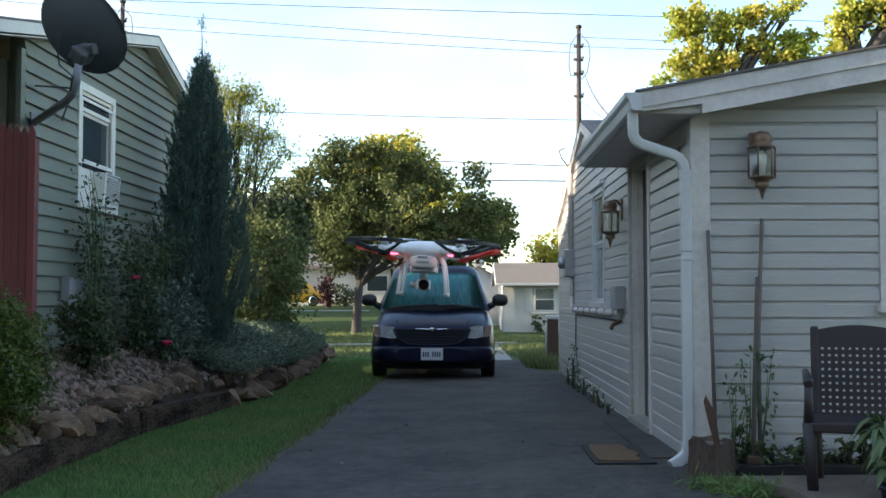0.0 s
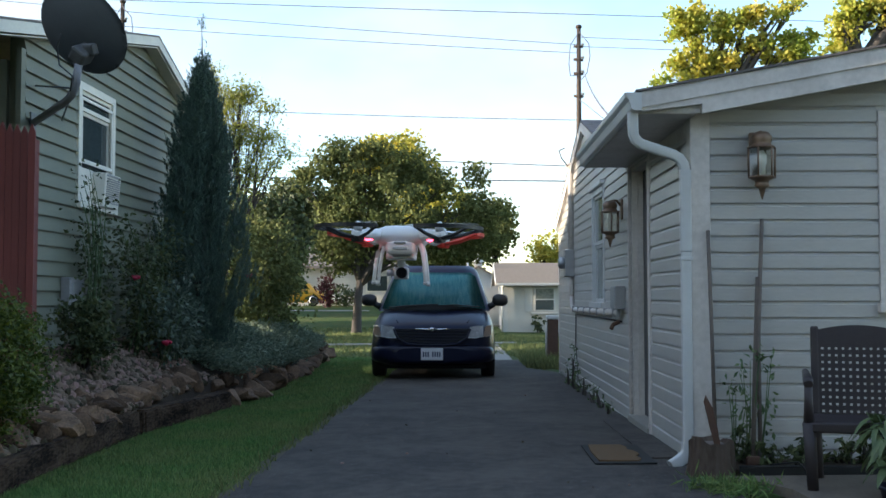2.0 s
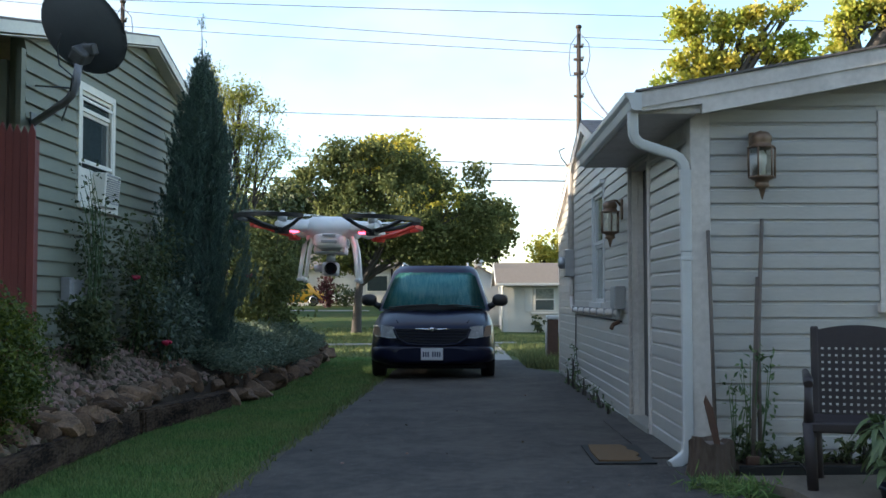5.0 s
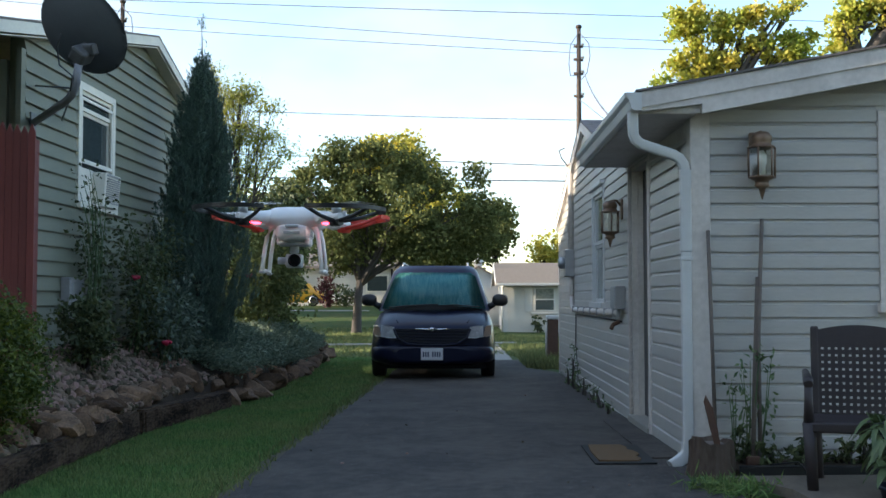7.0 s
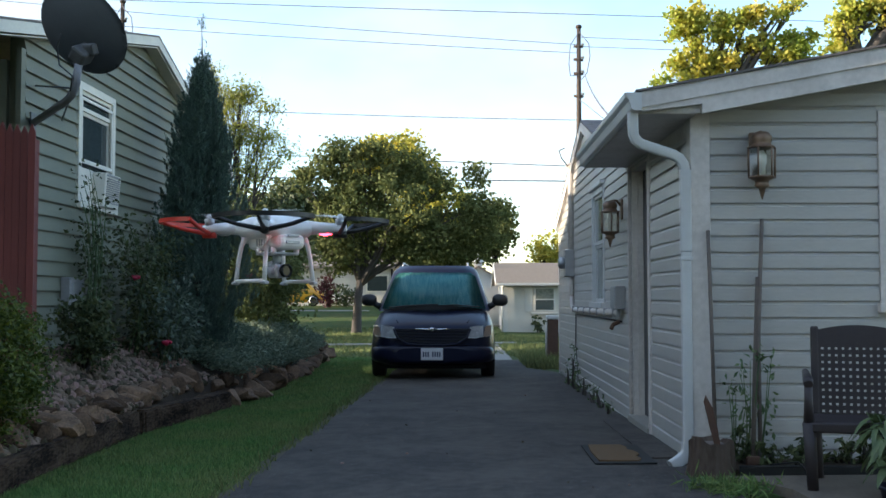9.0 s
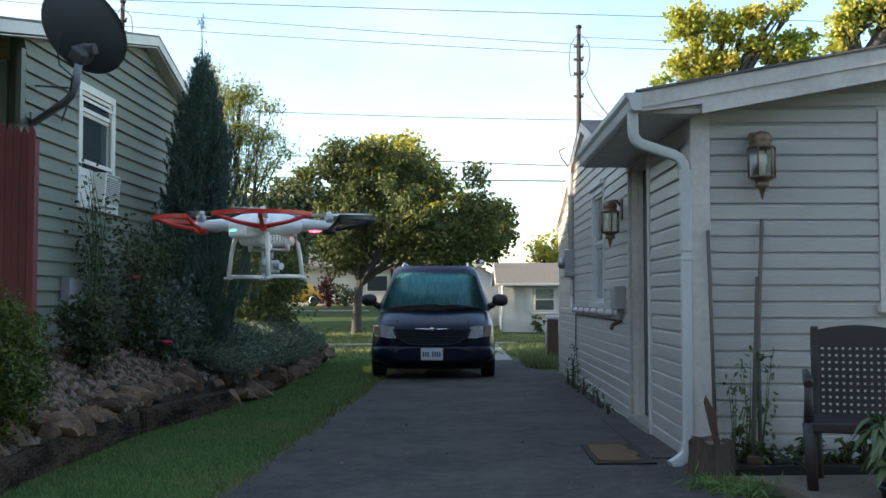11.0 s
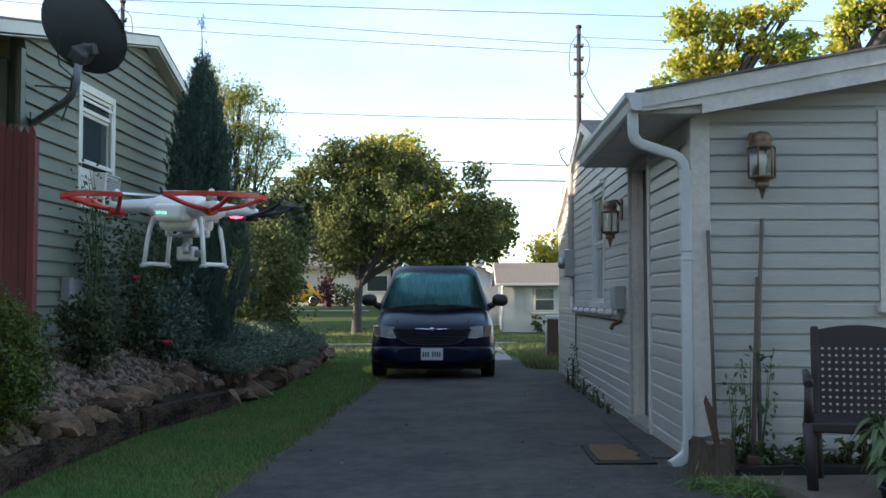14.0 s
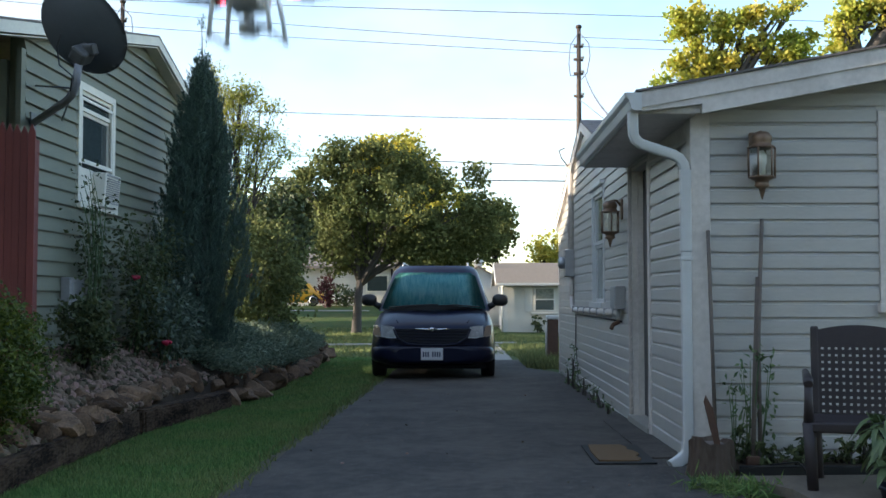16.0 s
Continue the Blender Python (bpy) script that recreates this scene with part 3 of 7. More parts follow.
        return bm
    part("elbow", channel([(1.192, 7.27, 2.468), (1.192, 7.27, 2.36), (1.194, 7.272, 2.315), (1.208, 7.28, 2.28), (1.25, 7.3, 2.25), (1.50, 7.42, 2.19), (1.545, 7.43, 2.165), (1.577, 7.435, 2.12), (1.585, 7.435, 2.06)], 0.036, 0.028), M_GUTTER, ds)
    part("pipe", channel([(1.585, 7.435, 2.08), (1.585, 7.435, 1.5)], 0.040, 0.03), M_GUTTER, ds)
    part("pipe", channel([(1.585, 7.435, 1.52), (1.585, 7.435, 0.14)], 0.037, 0.028), M_GUTTER, ds)
    part("elbow", channel([(1.585, 7.435, 0.16), (1.583, 7.435, 0.11), (1.572, 7.432, 0.075), (1.53, 7.42, 0.035), (1.46, 7.40, -0.005)]), M_GUTTER, ds)
    part("strap", box(1.542, 7.40, 1.44, 1.63, 7.468, 1.465, 0.003), M_GUTTER, ds)
    # main roof with ridge along X
    rm = thing("roof_main", "shingled gable roof with white rake boards", "roof", kind="structure")
    def main_z(y):
        return 2.44 + 0.29 * (3.75 - abs(y - 13.95))
    for ya, yb in ((10.56, 13.95), (13.95, 17.75)):
        za, zb = main_z(ya), main_z(yb)
        part("deck", prism([(ya, za - 0.03), (yb, zb - 0.03), (yb, zb), (ya, za)], 5.72, "x", at=1.66), M_TRIM_R, rm)
        part("shingles", prism([(ya, za + 0.003), (yb, zb + 0.003), (yb, zb + 0.022), (ya, za + 0.022)], 5.75, "x", at=1.655), M_SHINGLE, rm)
        if ya < 11.7:
            ya, za = 11.7, main_z(11.7)
        part("shingles", prism([(ya, za + 0.003), (yb, zb + 0.003), (yb, zb + 0.022), (ya, za + 0.022)], 0.075, "x", at=1.578), M_SHINGLE, rm)
        part("deck", prism([(ya, za - 0.03), (yb, zb - 0.03), (yb, zb), (ya, za)], 0.06, "x", at=1.595), M_TRIM_R, rm)
        part("rake_board", prism([(ya, za - 0.13), (yb, zb - 0.13), (yb, zb), (ya, za)], 0.022, "x", at=1.585), M_TRIM_R, rm)
        part("rake_soffit", prism([(ya, za - 0.16), (yb, zb - 0.16), (yb, zb - 0.15), (ya, za - 0.15)], 0.02, "x", at=1.608), M_TRIM_R, rm)
    # services on the side wall
    b = thing("electric_box", "grey metal electric box on the siding", "utility box")
    part("case", box(1.53, 10.50, 1.06, 1.636, 10.82, 1.29, 0.008), M_GREYBOX, b)
    part("cover", box(1.522, 10.52, 1.08, 1.53, 10.80, 1.27, 0.003), M_GREYBOX, b)
    part("conduit", tube([(1.585, 10.66, 1.06), (1.585, 10.66, 0.95)], 0.02), M_GREYBOX, b)
    part("tap", tube([(1.585, 10.62, 0.93), (1.52, 10.6, 0.9), (1.50, 10.58, 0.86)], 0.022), M_RUST, b)
    c = thing("conduit", "white horizontal service pipe along the siding", "pipe")
    part("pipe", tube([(1.60, 10.66, 1.02), (1.60, 15.1, 1.0), (1.60, 15.3, 1.04), (1.60, 15.36, 1.2)], 0.035, 10), M_TRIM_R, c)
    part("pipe", tube([(1.60, 15.36, 1.15), (1.60, 15.36, 1.5)], 0.035, 10), M_TRIM_R, c)
    part("cable", tube([(1.625, 10.7, 0.93), (1.625, 12.5, 0.94), (1.625, 15.0, 0.93)], 0.012, 6), M_BLACK, c)
    part("cable", tube([(1.625, 15.0, 0.93), (1.625, 15.05, 0.5), (1.63, 14.9, 0.25), (1.63, 14.8, 0.0)], 0.008, 6), M_BLACK, c)
    for i in range(7):
        y = 10.9 + i * 0.66
        part("clip", box(1.555, y, 0.975, 1.638, y + 0.03, 1.055, 0.003), M_GREYBOX, c)
    mt = thing("electric_meter", "grey electric meter under a white riser pipe", "meter")
    part("riser", tube([(1.60, 15.36, 1.86), (1.60, 15.36, 3.05), (1.60, 15.33, 3.12), (1.55, 15.3, 3.10)], 0.045, 10), M_TRIM_R, mt)
    part("case", box(1.50, 15.24, 1.48, 1.636, 15.5, 1.87, 0.01), M_GREYBOX, mt)
    bm = lathe([(0.085, 0), (0.085, 0.06), (0.06, 0.09)], 16)
    bm.transform(Matrix.Translation((1.50, 15.37, 1.68)) @ pose(0, 0, 0, 0, -90, 0))
    part("dial", bm, M_METAL, mt)
    part("wire", tube([(1.55, 15.3, 3.10), (1.45, 15.2, 3.2), (1.42, 15.25, 3.32), (1.50, 15.3, 3.36)], 0.008, 5), M_BLACK, mt)


def wall_lantern(m, label, scale=1.0):
    """Carriage lantern: back plate, arm, cage with panes, roof, finial. Wall is at y = 0, outside -y."""
    t = thing("wall_lantern", label, "wall lamp", group="carriage lanterns", at=m @ Matrix.Scale(scale, 4))
    part("back_plate", box(-0.05, -0.018, -0.02, 0.05, 0.0, 0.16, 0.01), M_BRASS, t)
    part("arm", tube([(0, -0.01, 0.1), (0, -0.05, 0.15), (0, -0.09, 0.15), (0, -0.11, 0.12)], 0.011), M_BRASS, t)
    hood = lathe([(0.088, 0.066), (0.084, 0.074), (0.062, 0.085), (0.058, 0.10), (0.066, 0.115), (0.064, 0.14), (0.05, 0.158), (0.03, 0.168), (0.006, 0.172)], 8)
    hood.transform(Matrix.Translation((0, -0.11, -0.02)))
    part("hood", hood, M_BRASS, t)
    cage = bmesh.new()
    for k in range(6):
        a, b = 2 * math.pi * k / 6, 2 * math.pi * (k + 1) / 6
        for (r0, z0, r1, z1) in ((0.082, 0.05, 0.080, -0.13),):
            tube([(r0 * math.cos(a), -0.11 + r0 * math.sin(a), z0), (r1 * math.cos(a), -0.11 + r1 * math.sin(a), z1)], 0.006, 5, cage)
            tube([(r1 * math.cos(a), -0.11 + r1 * math.sin(a), z1), (r1 * math.cos(b), -0.11 + r1 * math.sin(b), z1)], 0.006, 5, cage)
            tube([(r0 * math.cos(a), -0.11 + r0 * math.sin(a), z0), (r0 * math.cos(b), -0.11 + r0 * math.sin(b), z0)], 0.007, 5, cage)
    part("cage", cage, M_BRASS, t)
    for k in range(6):
        a, b = 2 * math.pi * k / 6, 2 * math.pi * (k + 1) / 6
        bm = bmesh.new()
        v = [bm.verts.new(c) for c in ((0.08 * math.cos(a), -0.11 + 0.08 * math.sin(a), 0.045), (0.08 * math.cos(b), -0.11 + 0.08 * math.sin(b), 0.045),
                                       (0.078 * math.cos(b), -0.11 + 0.078 * math.sin(b), -0.127), (0.078 * math.cos(a), -0.11 + 0.078 * math.sin(a), -0.127))]
        bm.faces.new(v)
        part("pane", bm, M_LAMPGLASS, t).visible_shadow = False
    bm = lathe([(0.080, -0.13), (0.074, -0.138), (0.045, -0.15), (0.040, -0.17), (0.048, -0.182), (0.022, -0.20), (0.012, -0.235), (0.003, -0.265)], 8)
    bm.transform(Matrix.Translation((0, -0.11, 0)))
    part("base", bm, M_BRASS, t)
    bm = lathe([(0.022, -0.128), (0.022, -0.06), (0.030, -0.045), (0.030, 0.0), (0.012, 0.035)], 12)
    bm.transform(Matrix.Translation((0, -0.11, 0)))
    part("candle", bm, M_BULB, t, "pale candle bulb")
    return t


# ---- the green-grey house across the lawn ----
def green_house():
    base = Matrix.Translation((-4.2, 0, 0)) @ pose(0, 0, 0, 0, 0, -0.527)
    # outside faces +X: u runs along +Y
    m = base @ Matrix(((0, -1, 0, 0), (1, 0, 0, 0), (0, 0, 1, 0), (0, 0, 0, 1)))

    def top(u):
        return 4.385 - (0.214 * (13.2 - u) if u < 13.2 else 0.285 * (u - 13.2))
    wall("wall_gable", m, 9.64, 17.1, 0.1, top, [(10.96, 12.09, 2.16, 3.49)], 0.1475, 2.267, M_SIDING_L,
         "dull green lapped siding on a gable end with a rambling rose", breaks=(13.2,), lap=0.03)
    win = fit_window("window_3", m, 10.96, 12.09, 2.16, 3.49, "white double-hung window with an air conditioner in it", trim=0.085, mat=M_TRIM_L, split=3.19)
    for r in ((11.045, 3.30, 12.005, 3.335), (11.045, 2.62, 12.005, 2.665)):
        part("storm_rail", box(r[0], -0.03, r[1], r[2], -0.012, r[3], 0.003), M_TRIM_L, win)
    for u in (11.046, 11.97):
        part("storm_stile", box(u, -0.03, 2.665, u + 0.035, -0.012, 3.30, 0.003), M_TRIM_L, win)
    h = Matrix(base)
    for b in ((-0.03, 9.54, 0.1, 0.025, 9.64, 3.5),):
        o = tagged(part("corner_trim", box(*b, 0.004), M_SIDING_L), "green corner trim of the gable wall", "trim", kind="structure")
        o.matrix_basis = h
    o = part("wall_porch", box(-6.0, 9.6, 0.1, -0.14, 9.73, 3.4), M_SIDING_L)
    o.matrix_basis = h
    tagged(o, "green lapped wall under the porch roof", "wall", kind="structure")
    o = part("wall_rear", box(-6.0, 16.97, 0.1, -0.14, 17.1, 3.35), M_SIDING_L)
    o.matrix_basis = h
    o["kind"] = "structure"
    o = part("wall_outer", box(-6.1, 9.6, 0.1, -6.0, 17.1, 3.35), M_SIDING_L)
    o.matrix_basis = h
    o["kind"] = "structure"
    post = tagged(part("porch_post", box(-0.12, 8.6, 0.3, -0.02, 8.7, 3.1, 0.008), M_TRIM_L), "white square porch post", "post", kind="structure")
    post.matrix_basis = base @ Matrix.Translation((-1.2, 0, 0))
    rf = thing("roof_green", "shingled gable roof with weathered white rake boards", "roof", kind="structure", at=h)
    for ya, yb in ((6.5, 13.2), (13.2, 17.4)):
        def zz(y):
            return top(y) + 0.12
        part("deck", prism([(ya, zz(ya) - 0.05), (yb, zz(yb) - 0.05), (yb, zz(yb)), (ya, zz(ya))], -6.6, "x", at=0.17), M_TRIM_L, rf)
        part("shingles", prism([(ya, zz(ya) + 0.003), (yb, zz(yb) + 0.003), (yb, zz(yb) + 0.022), (ya, zz(ya) + 0.022)], -6.65, "x", at=0.20), M_SHINGLE, rf)
        part("rake_board", prism([(ya, zz(ya) - 0.11), (yb, zz(yb) - 0.11), (yb, zz(yb)), (ya, zz(ya))], -0.025, "x", at=0.195), M_TRIM_L, rf)
        part("rake_soffit", prism([(ya, zz(ya) - 0.135), (yb, zz(yb) - 0.135), (yb, zz(yb) - 0.125), (ya, zz(ya) - 0.125)], -0.16, "x", at=0.17), M_TRIM_L, rf)
    # air conditioner leaning out of the lower sash
    ac = thing("air_conditioner", "white window air conditioner with a louvred face", "air conditioner", at=base @ Matrix.Translation((0, 11.48, 2.19)) @ pose(0, 0, 0, 0, 5, 0))
    part("case", box(-0.05, 0, 0, 0.115, 0.50, 0.38, 0.012), M_TRIM_L, ac)
    bm = bmesh.new()
    for i in range(12):
        box(0.115, 0.05, 0.05 + i * 0.024, 0.124, 0.45, 0.064 + i * 0.024, 0, bm)
    part("grille", bm, M_GREYBOX, ac, "grey louvred grille")
    part("control_panel", box(0.1145, 0.03, 0.345, 0.121, 0.47, 0.37, 0.002), M_GREYBOX, ac)
    pn = part("side_panel", box(-0.02, 11.1, 2.2, 0.0, 11.47, 2.58, 0.004), M_TRIM_L, None)
    pn.name = "window_filler_panel"
    pn.matrix_basis = base
    tagged(pn, "white filler panel beside the air conditioner", "panel")
    # utility boxes low on the wall
    ub = thing("utility_box", "grey utility boxes low on the green siding", "utility box", at=base)
    part("case", box(0.022, 10.55, 0.95, 0.12, 10.95, 1.38, 0.01), M_GREYBOX, ub)
    part("case", box(0.022, 11.0, 1.0, 0.14, 11.25, 1.28, 0.02), M_GREYBOX, ub)
    part("cover", box(0.12, 10.6, 1.0, 0.128, 10.9, 1.33, 0.004), M_METAL, ub)
    return base


def satellite_dish(base):
    """Oval dish seen from behind, on a bent mast with two stays fixed to the gable wall."""
    d = thing("satellite_dish", "dark grey satellite dish on a bent wall mast", "satellite dish")
    c = Vector((-3.235, 8.62, 3.40))
    bm = bmesh.new()
    rings = []
    n, k = 40, 9
    for i in range(k + 1):
        r = i / k
        rings.append([(r * 0.43 * math.cos(2 * math.pi * j / n), r * 0.36 * math.sin(2 * math.pi * j / n), 0.10 * r * r) for j in range(n)])
    allv = [[bm.verts.new(p) for p in ring] for ring in rings[1:]]
    cv = bm.verts.new((0, 0, 0))
    for j in range(n):
        bm.faces.new((cv, allv[0][(j + 1) % n], allv[0][j]))
    for a, b in zip(allv, allv[1:]):
        for j in range(n):
            bm.faces.new((a[j], a[(j + 1) % n], b[(j + 1) % n], b[j]))
    for f in bm.faces:
        f.smooth = True
    r = bmesh.ops.solidify(bm, geom=bm.faces[:], thickness=0.012)
    # dish axis points away, up and to the street
    axis = Vector((0.30, 0.86, 0.42)).normalized()
    turn = axis.to_track_quat("Z", "Y").to_matrix().to_4x4()
    mm = Matrix.Translation(c) @ turn @ pose(0, 0, 0, 0, 0, 35)
    bm.transform(mm)
    dish = part("reflector", bm, M_DISH, d, "dark grey oval reflector")
    hub = Vector((-3.17, 8.50, 3.17))
    bm = box(-0.07, -0.07, -0.10, 0.07, 0.07, 0.08, 0.025)
    bm.transform(Matrix.Translation(hub + axis * 0.06) @ turn @ pose(0, 0, 0, 0, 0, 45))
    part("bracket", bm, M_BRACKET, d)
    bm = box(-0.11, -0.05, -0.02, 0.11, 0.05, 0.06, 0.02)
    bm.transform(Matrix.Translation(hub + Vector((0.03, 0.03, 0.05))) @ turn)
    part("mount", bm, M_BRACKET, d)
    foot = base @ Vector((0.03, 9.80, 2.83))
    bend = Vector((-3.24, 8.56, 2.86))
    part("mast", tube([hub + Vector((0, 0.03, 0.0)), (-3.18, 8.51, 3.02), (-3.19, 8.52, 2.95), bend, bend.lerp(foot, 0.15) + Vector((0, 0, -0.02)), foot], 0.034, 10), M_MAST, d)
    for q in ((0.03, 9.85, 3.2), (0.03, 10.5, 2.98)):
        part("stay", tube([(-3.22, 8.54, 2.91), base @ Vector(q)], 0.009, 6), M_DISH, d)
    part("wall_plate", box(0.0, 0, 0, 0.02, 0.12, 0.2, 0.004), M_DISH, d).matrix_basis = base @ Matrix.Translation((0.02, 9.74, 2.73))
    part("cable", tube([c - axis * 0.08 + Vector((-0.08, 0, 0)), (c.x - 0.16, c.y, c.z - 0.12), (c.x - 0.1, c.y - 0.1, c.z - 0.3), (-3.21, 8.48, 3.0), (bend.x, bend.y - 0.04, 2.88)], 0.007, 5), M_BLACK, d)
    # feed arm on the far side
    part("feed_arm", tube([c + Vector((0, 0, -0.28)), c + axis * 0.45 + Vector((0, 0, -0.3))], 0.015, 6), M_DISH, d)
    part("feed", box(-0.05, -0.05, -0.05, 0.05, 0.08, 0.05, 0.015), M_DISH, d).matrix_basis = Matrix.Translation(c + axis * 0.45 + Vector((0, 0, -0.28)))


def fence():
    f = thing("picket_fence", "tall red-stained picket fence section beside the porch", "fence")
    bm = bmesh.new()
    w = 0.058
    prism([(0, 0), (w, 0), (w, 1.96), (w * 0.5, 2.03), (0, 1.96)], 0.018, "y", bm)
    me = mesh_of("picket", bm, M_FENCE)
    for i in range(26):
        x = -3.535 - (i + 1) * 0.062
        shared("picket", me, f, Matrix.Translation((x, 8.55 + random.uniform(-0.004, 0.004), 0.575 + i * 0.0075 + random.uniform(-0.022, 0.022))))
    for z in (0.8, 1.5, 2.3):
        part("rail", box(-5.1, 8.57, z, -3.545, 8.61, z + 0.08, 0.005), M_FENCE, f)
    part("post", box(-3.65, 8.61, 0.0, -3.56, 8.70, 2.5, 0.006), M_FENCE, f)
# ---- plants ----
def leaf_mesh(name, pts, size, mat, parent=None, aspect=0.6, droop=0.0, up=0.0, seed=1, dirs=None, vary=0.4, label="", kind=""):
    """Many small diamond leaves at the points, joined in one mesh."""
    rs = np.random.RandomState(seed)
    pts = np.asarray(pts, dtype=float)
    n = len(pts)
    d = rs.normal(size=(n, 3)) if dirs is None else np.asarray(dirs) + rs.normal(size=(n, 3)) * 0.25
    d[:, 2] += up - droop
    d /= np.linalg.norm(d, axis=1)[:, None] + 1e-9
    w = np.cross(d, rs.normal(size=(n, 3)))
    w /= np.linalg.norm(w, axis=1)[:, None] + 1e-9
    nn = np.cross(d, w)
    s = size * (1 + vary * rs.uniform(-1, 1, n))[:, None]
    v = np.empty((n, 4, 3))
    v[:, 0] = pts - d * s * 0.5
    v[:, 1] = pts + w * s * aspect * 0.5 + nn * s * 0.08
    v[:, 2] = pts + d * s * 0.5
    v[:, 3] = pts - w * s * aspect * 0.5 + nn * s * 0.08
    me = bpy.data.meshes.new(name)
    me.from_pydata(v.reshape(-1, 3).tolist(), [], np.arange(n * 4).reshape(n, 4).tolist())
    me.materials.append(mat)
    ob = new(name, me)
    if parent is not None:
        ob.parent = parent
    if label:
        tagged(ob, label)
    if kind:
        ob["kind"] = kind
    return ob


def crown_points(blobs, clumps, per, spread, seed, shell=0.55):
    """Leaf points in clumps scattered through ellipsoids (x, y, z, rx, ry, rz, share)."""
    rs = np.random.RandomState(seed)
    out, centres = [], []
    tot = sum(b[6] for b in blobs)
    for b in blobs:
        k = max(1, int(clumps * b[6] / tot))
        v = rs.normal(size=(k, 3))
        v /= np.linalg.norm(v, axis=1)[:, None]
        r = shell + (1 - shell) * rs.uniform(0, 1, k) ** 0.6
        r *= 1 + 0.15 * np.clip(rs.normal(size=k), -1.5, 1.2)
        c = np.array(b[:3]) + v * r[:, None] * np.array(b[3:6])
        centres.append(c)
        sp = spread * rs.uniform(0.6, 1.4, k)
        for ci, si in zip(c, sp):
            out.append(ci + np.clip(rs.normal(size=(per, 3)), -1.7, 1.7) * si * np.array((1, 1, 0.7)))
    return np.concatenate(out), np.concatenate(centres)


def tree(label, at, trunk_h, r, blobs, clumps, per, spread, leaf, mat, seed, name="tree", lean=(0, 0), limbs=9, droop=0.2, shell=0.5, aspect=0.65):
    """Tapered trunk, forked limbs to the clumps, and a crown of clumped leaves."""
    x, y, z = at
    t = thing(name, label, "tree")
    rs = random.Random(seed)
    pts, cen = crown_points(blobs, clumps, per, spread, seed, shell)
    tm = M_BARK
    topx, topy = x + lean[0], y + lean[1]
    trunk = [(x, y, z - 0.15), (x, y, z + 0.1), (x + lean[0] * 0.3, y + lean[1] * 0.3, z + trunk_h * 0.5), (topx, topy, z + trunk_h)]
    part("trunk", tube(trunk, [r * 1.5, r * 1.1, r * 0.9, r * 0.75], 12), tm, t)
    fork = Vector((topx, topy, z + trunk_h * 0.92))
    idx = list(range(len(cen)))
    rs.shuffle(idx)
    for i in idx[:limbs]:
        tip = Vector(cen[i])
        mid = fork.lerp(tip, 0.45) + Vector((rs.uniform(-1, 1), rs.uniform(-1, 1), rs.uniform(0.1, 1))) * (tip - fork).length * 0.08
        part("limb", tube([fork - Vector((0, 0, 0.1)), fork.lerp(mid, 0.5) + Vector((0, 0, 0.05)), mid, mid.lerp(tip, 0.5), tip], [r * 0.5, r * 0.4, r * 0.28, r * 0.16, r * 0.05], 7), tm, t)
    # thin twigs that hold the clumps
    bm = bmesh.new()
    for i in idx[limbs:limbs + 60]:
        tip = Vector(cen[i])
        j = min(idx[:limbs], key=lambda q: (Vector(cen[q]) - tip).length)
        st = fork.lerp(Vector(cen[j]), 0.6)
        tube([st, st.lerp(tip, 0.5) + Vector((0, 0, 0.08 * (tip - st).length)), tip], [r * 0.14, r * 0.09, r * 0.03], 5, bm)
    part("branchwork", bm, tm, t)["kind"] = "stuff"
    leaf_mesh("crown", pts, leaf, mat, t, droop=droop, seed=seed, aspect=aspect)
    return t



def shrub(name, label, centre, radii, n, leaf, mat, seed, stems=7, category="shrub", aspect=0.6, clumps=40, droop=0.0, shell=0.35, up=0.0):
    """Bush with stems from the ground and clumped leaves."""
    x, y, z = centre
    t = thing(name, label, category)
    pts, cen = crown_points([(x, y, z + radii[2], *radii, 1)], clumps, max(1, n // clumps), min(radii) * 0.22, seed, shell)
    rs = random.Random(seed)
    for i in range(stems):
        tip = Vector(cen[rs.randrange(len(cen))])
        part("stem", tube([(x + rs.uniform(-0.1, 0.1) * radii[0], y + rs.uniform(-0.1, 0.1), z - 0.05), Vector((x, y, z + radii[2] * 0.5)).lerp(tip, 0.5), tip], [0.018, 0.013, 0.004], 5), M_BARK, t)
    leaf_mesh("foliage", pts, leaf, mat, t, seed=seed, aspect=aspect, droop=droop, up=up)
    return t


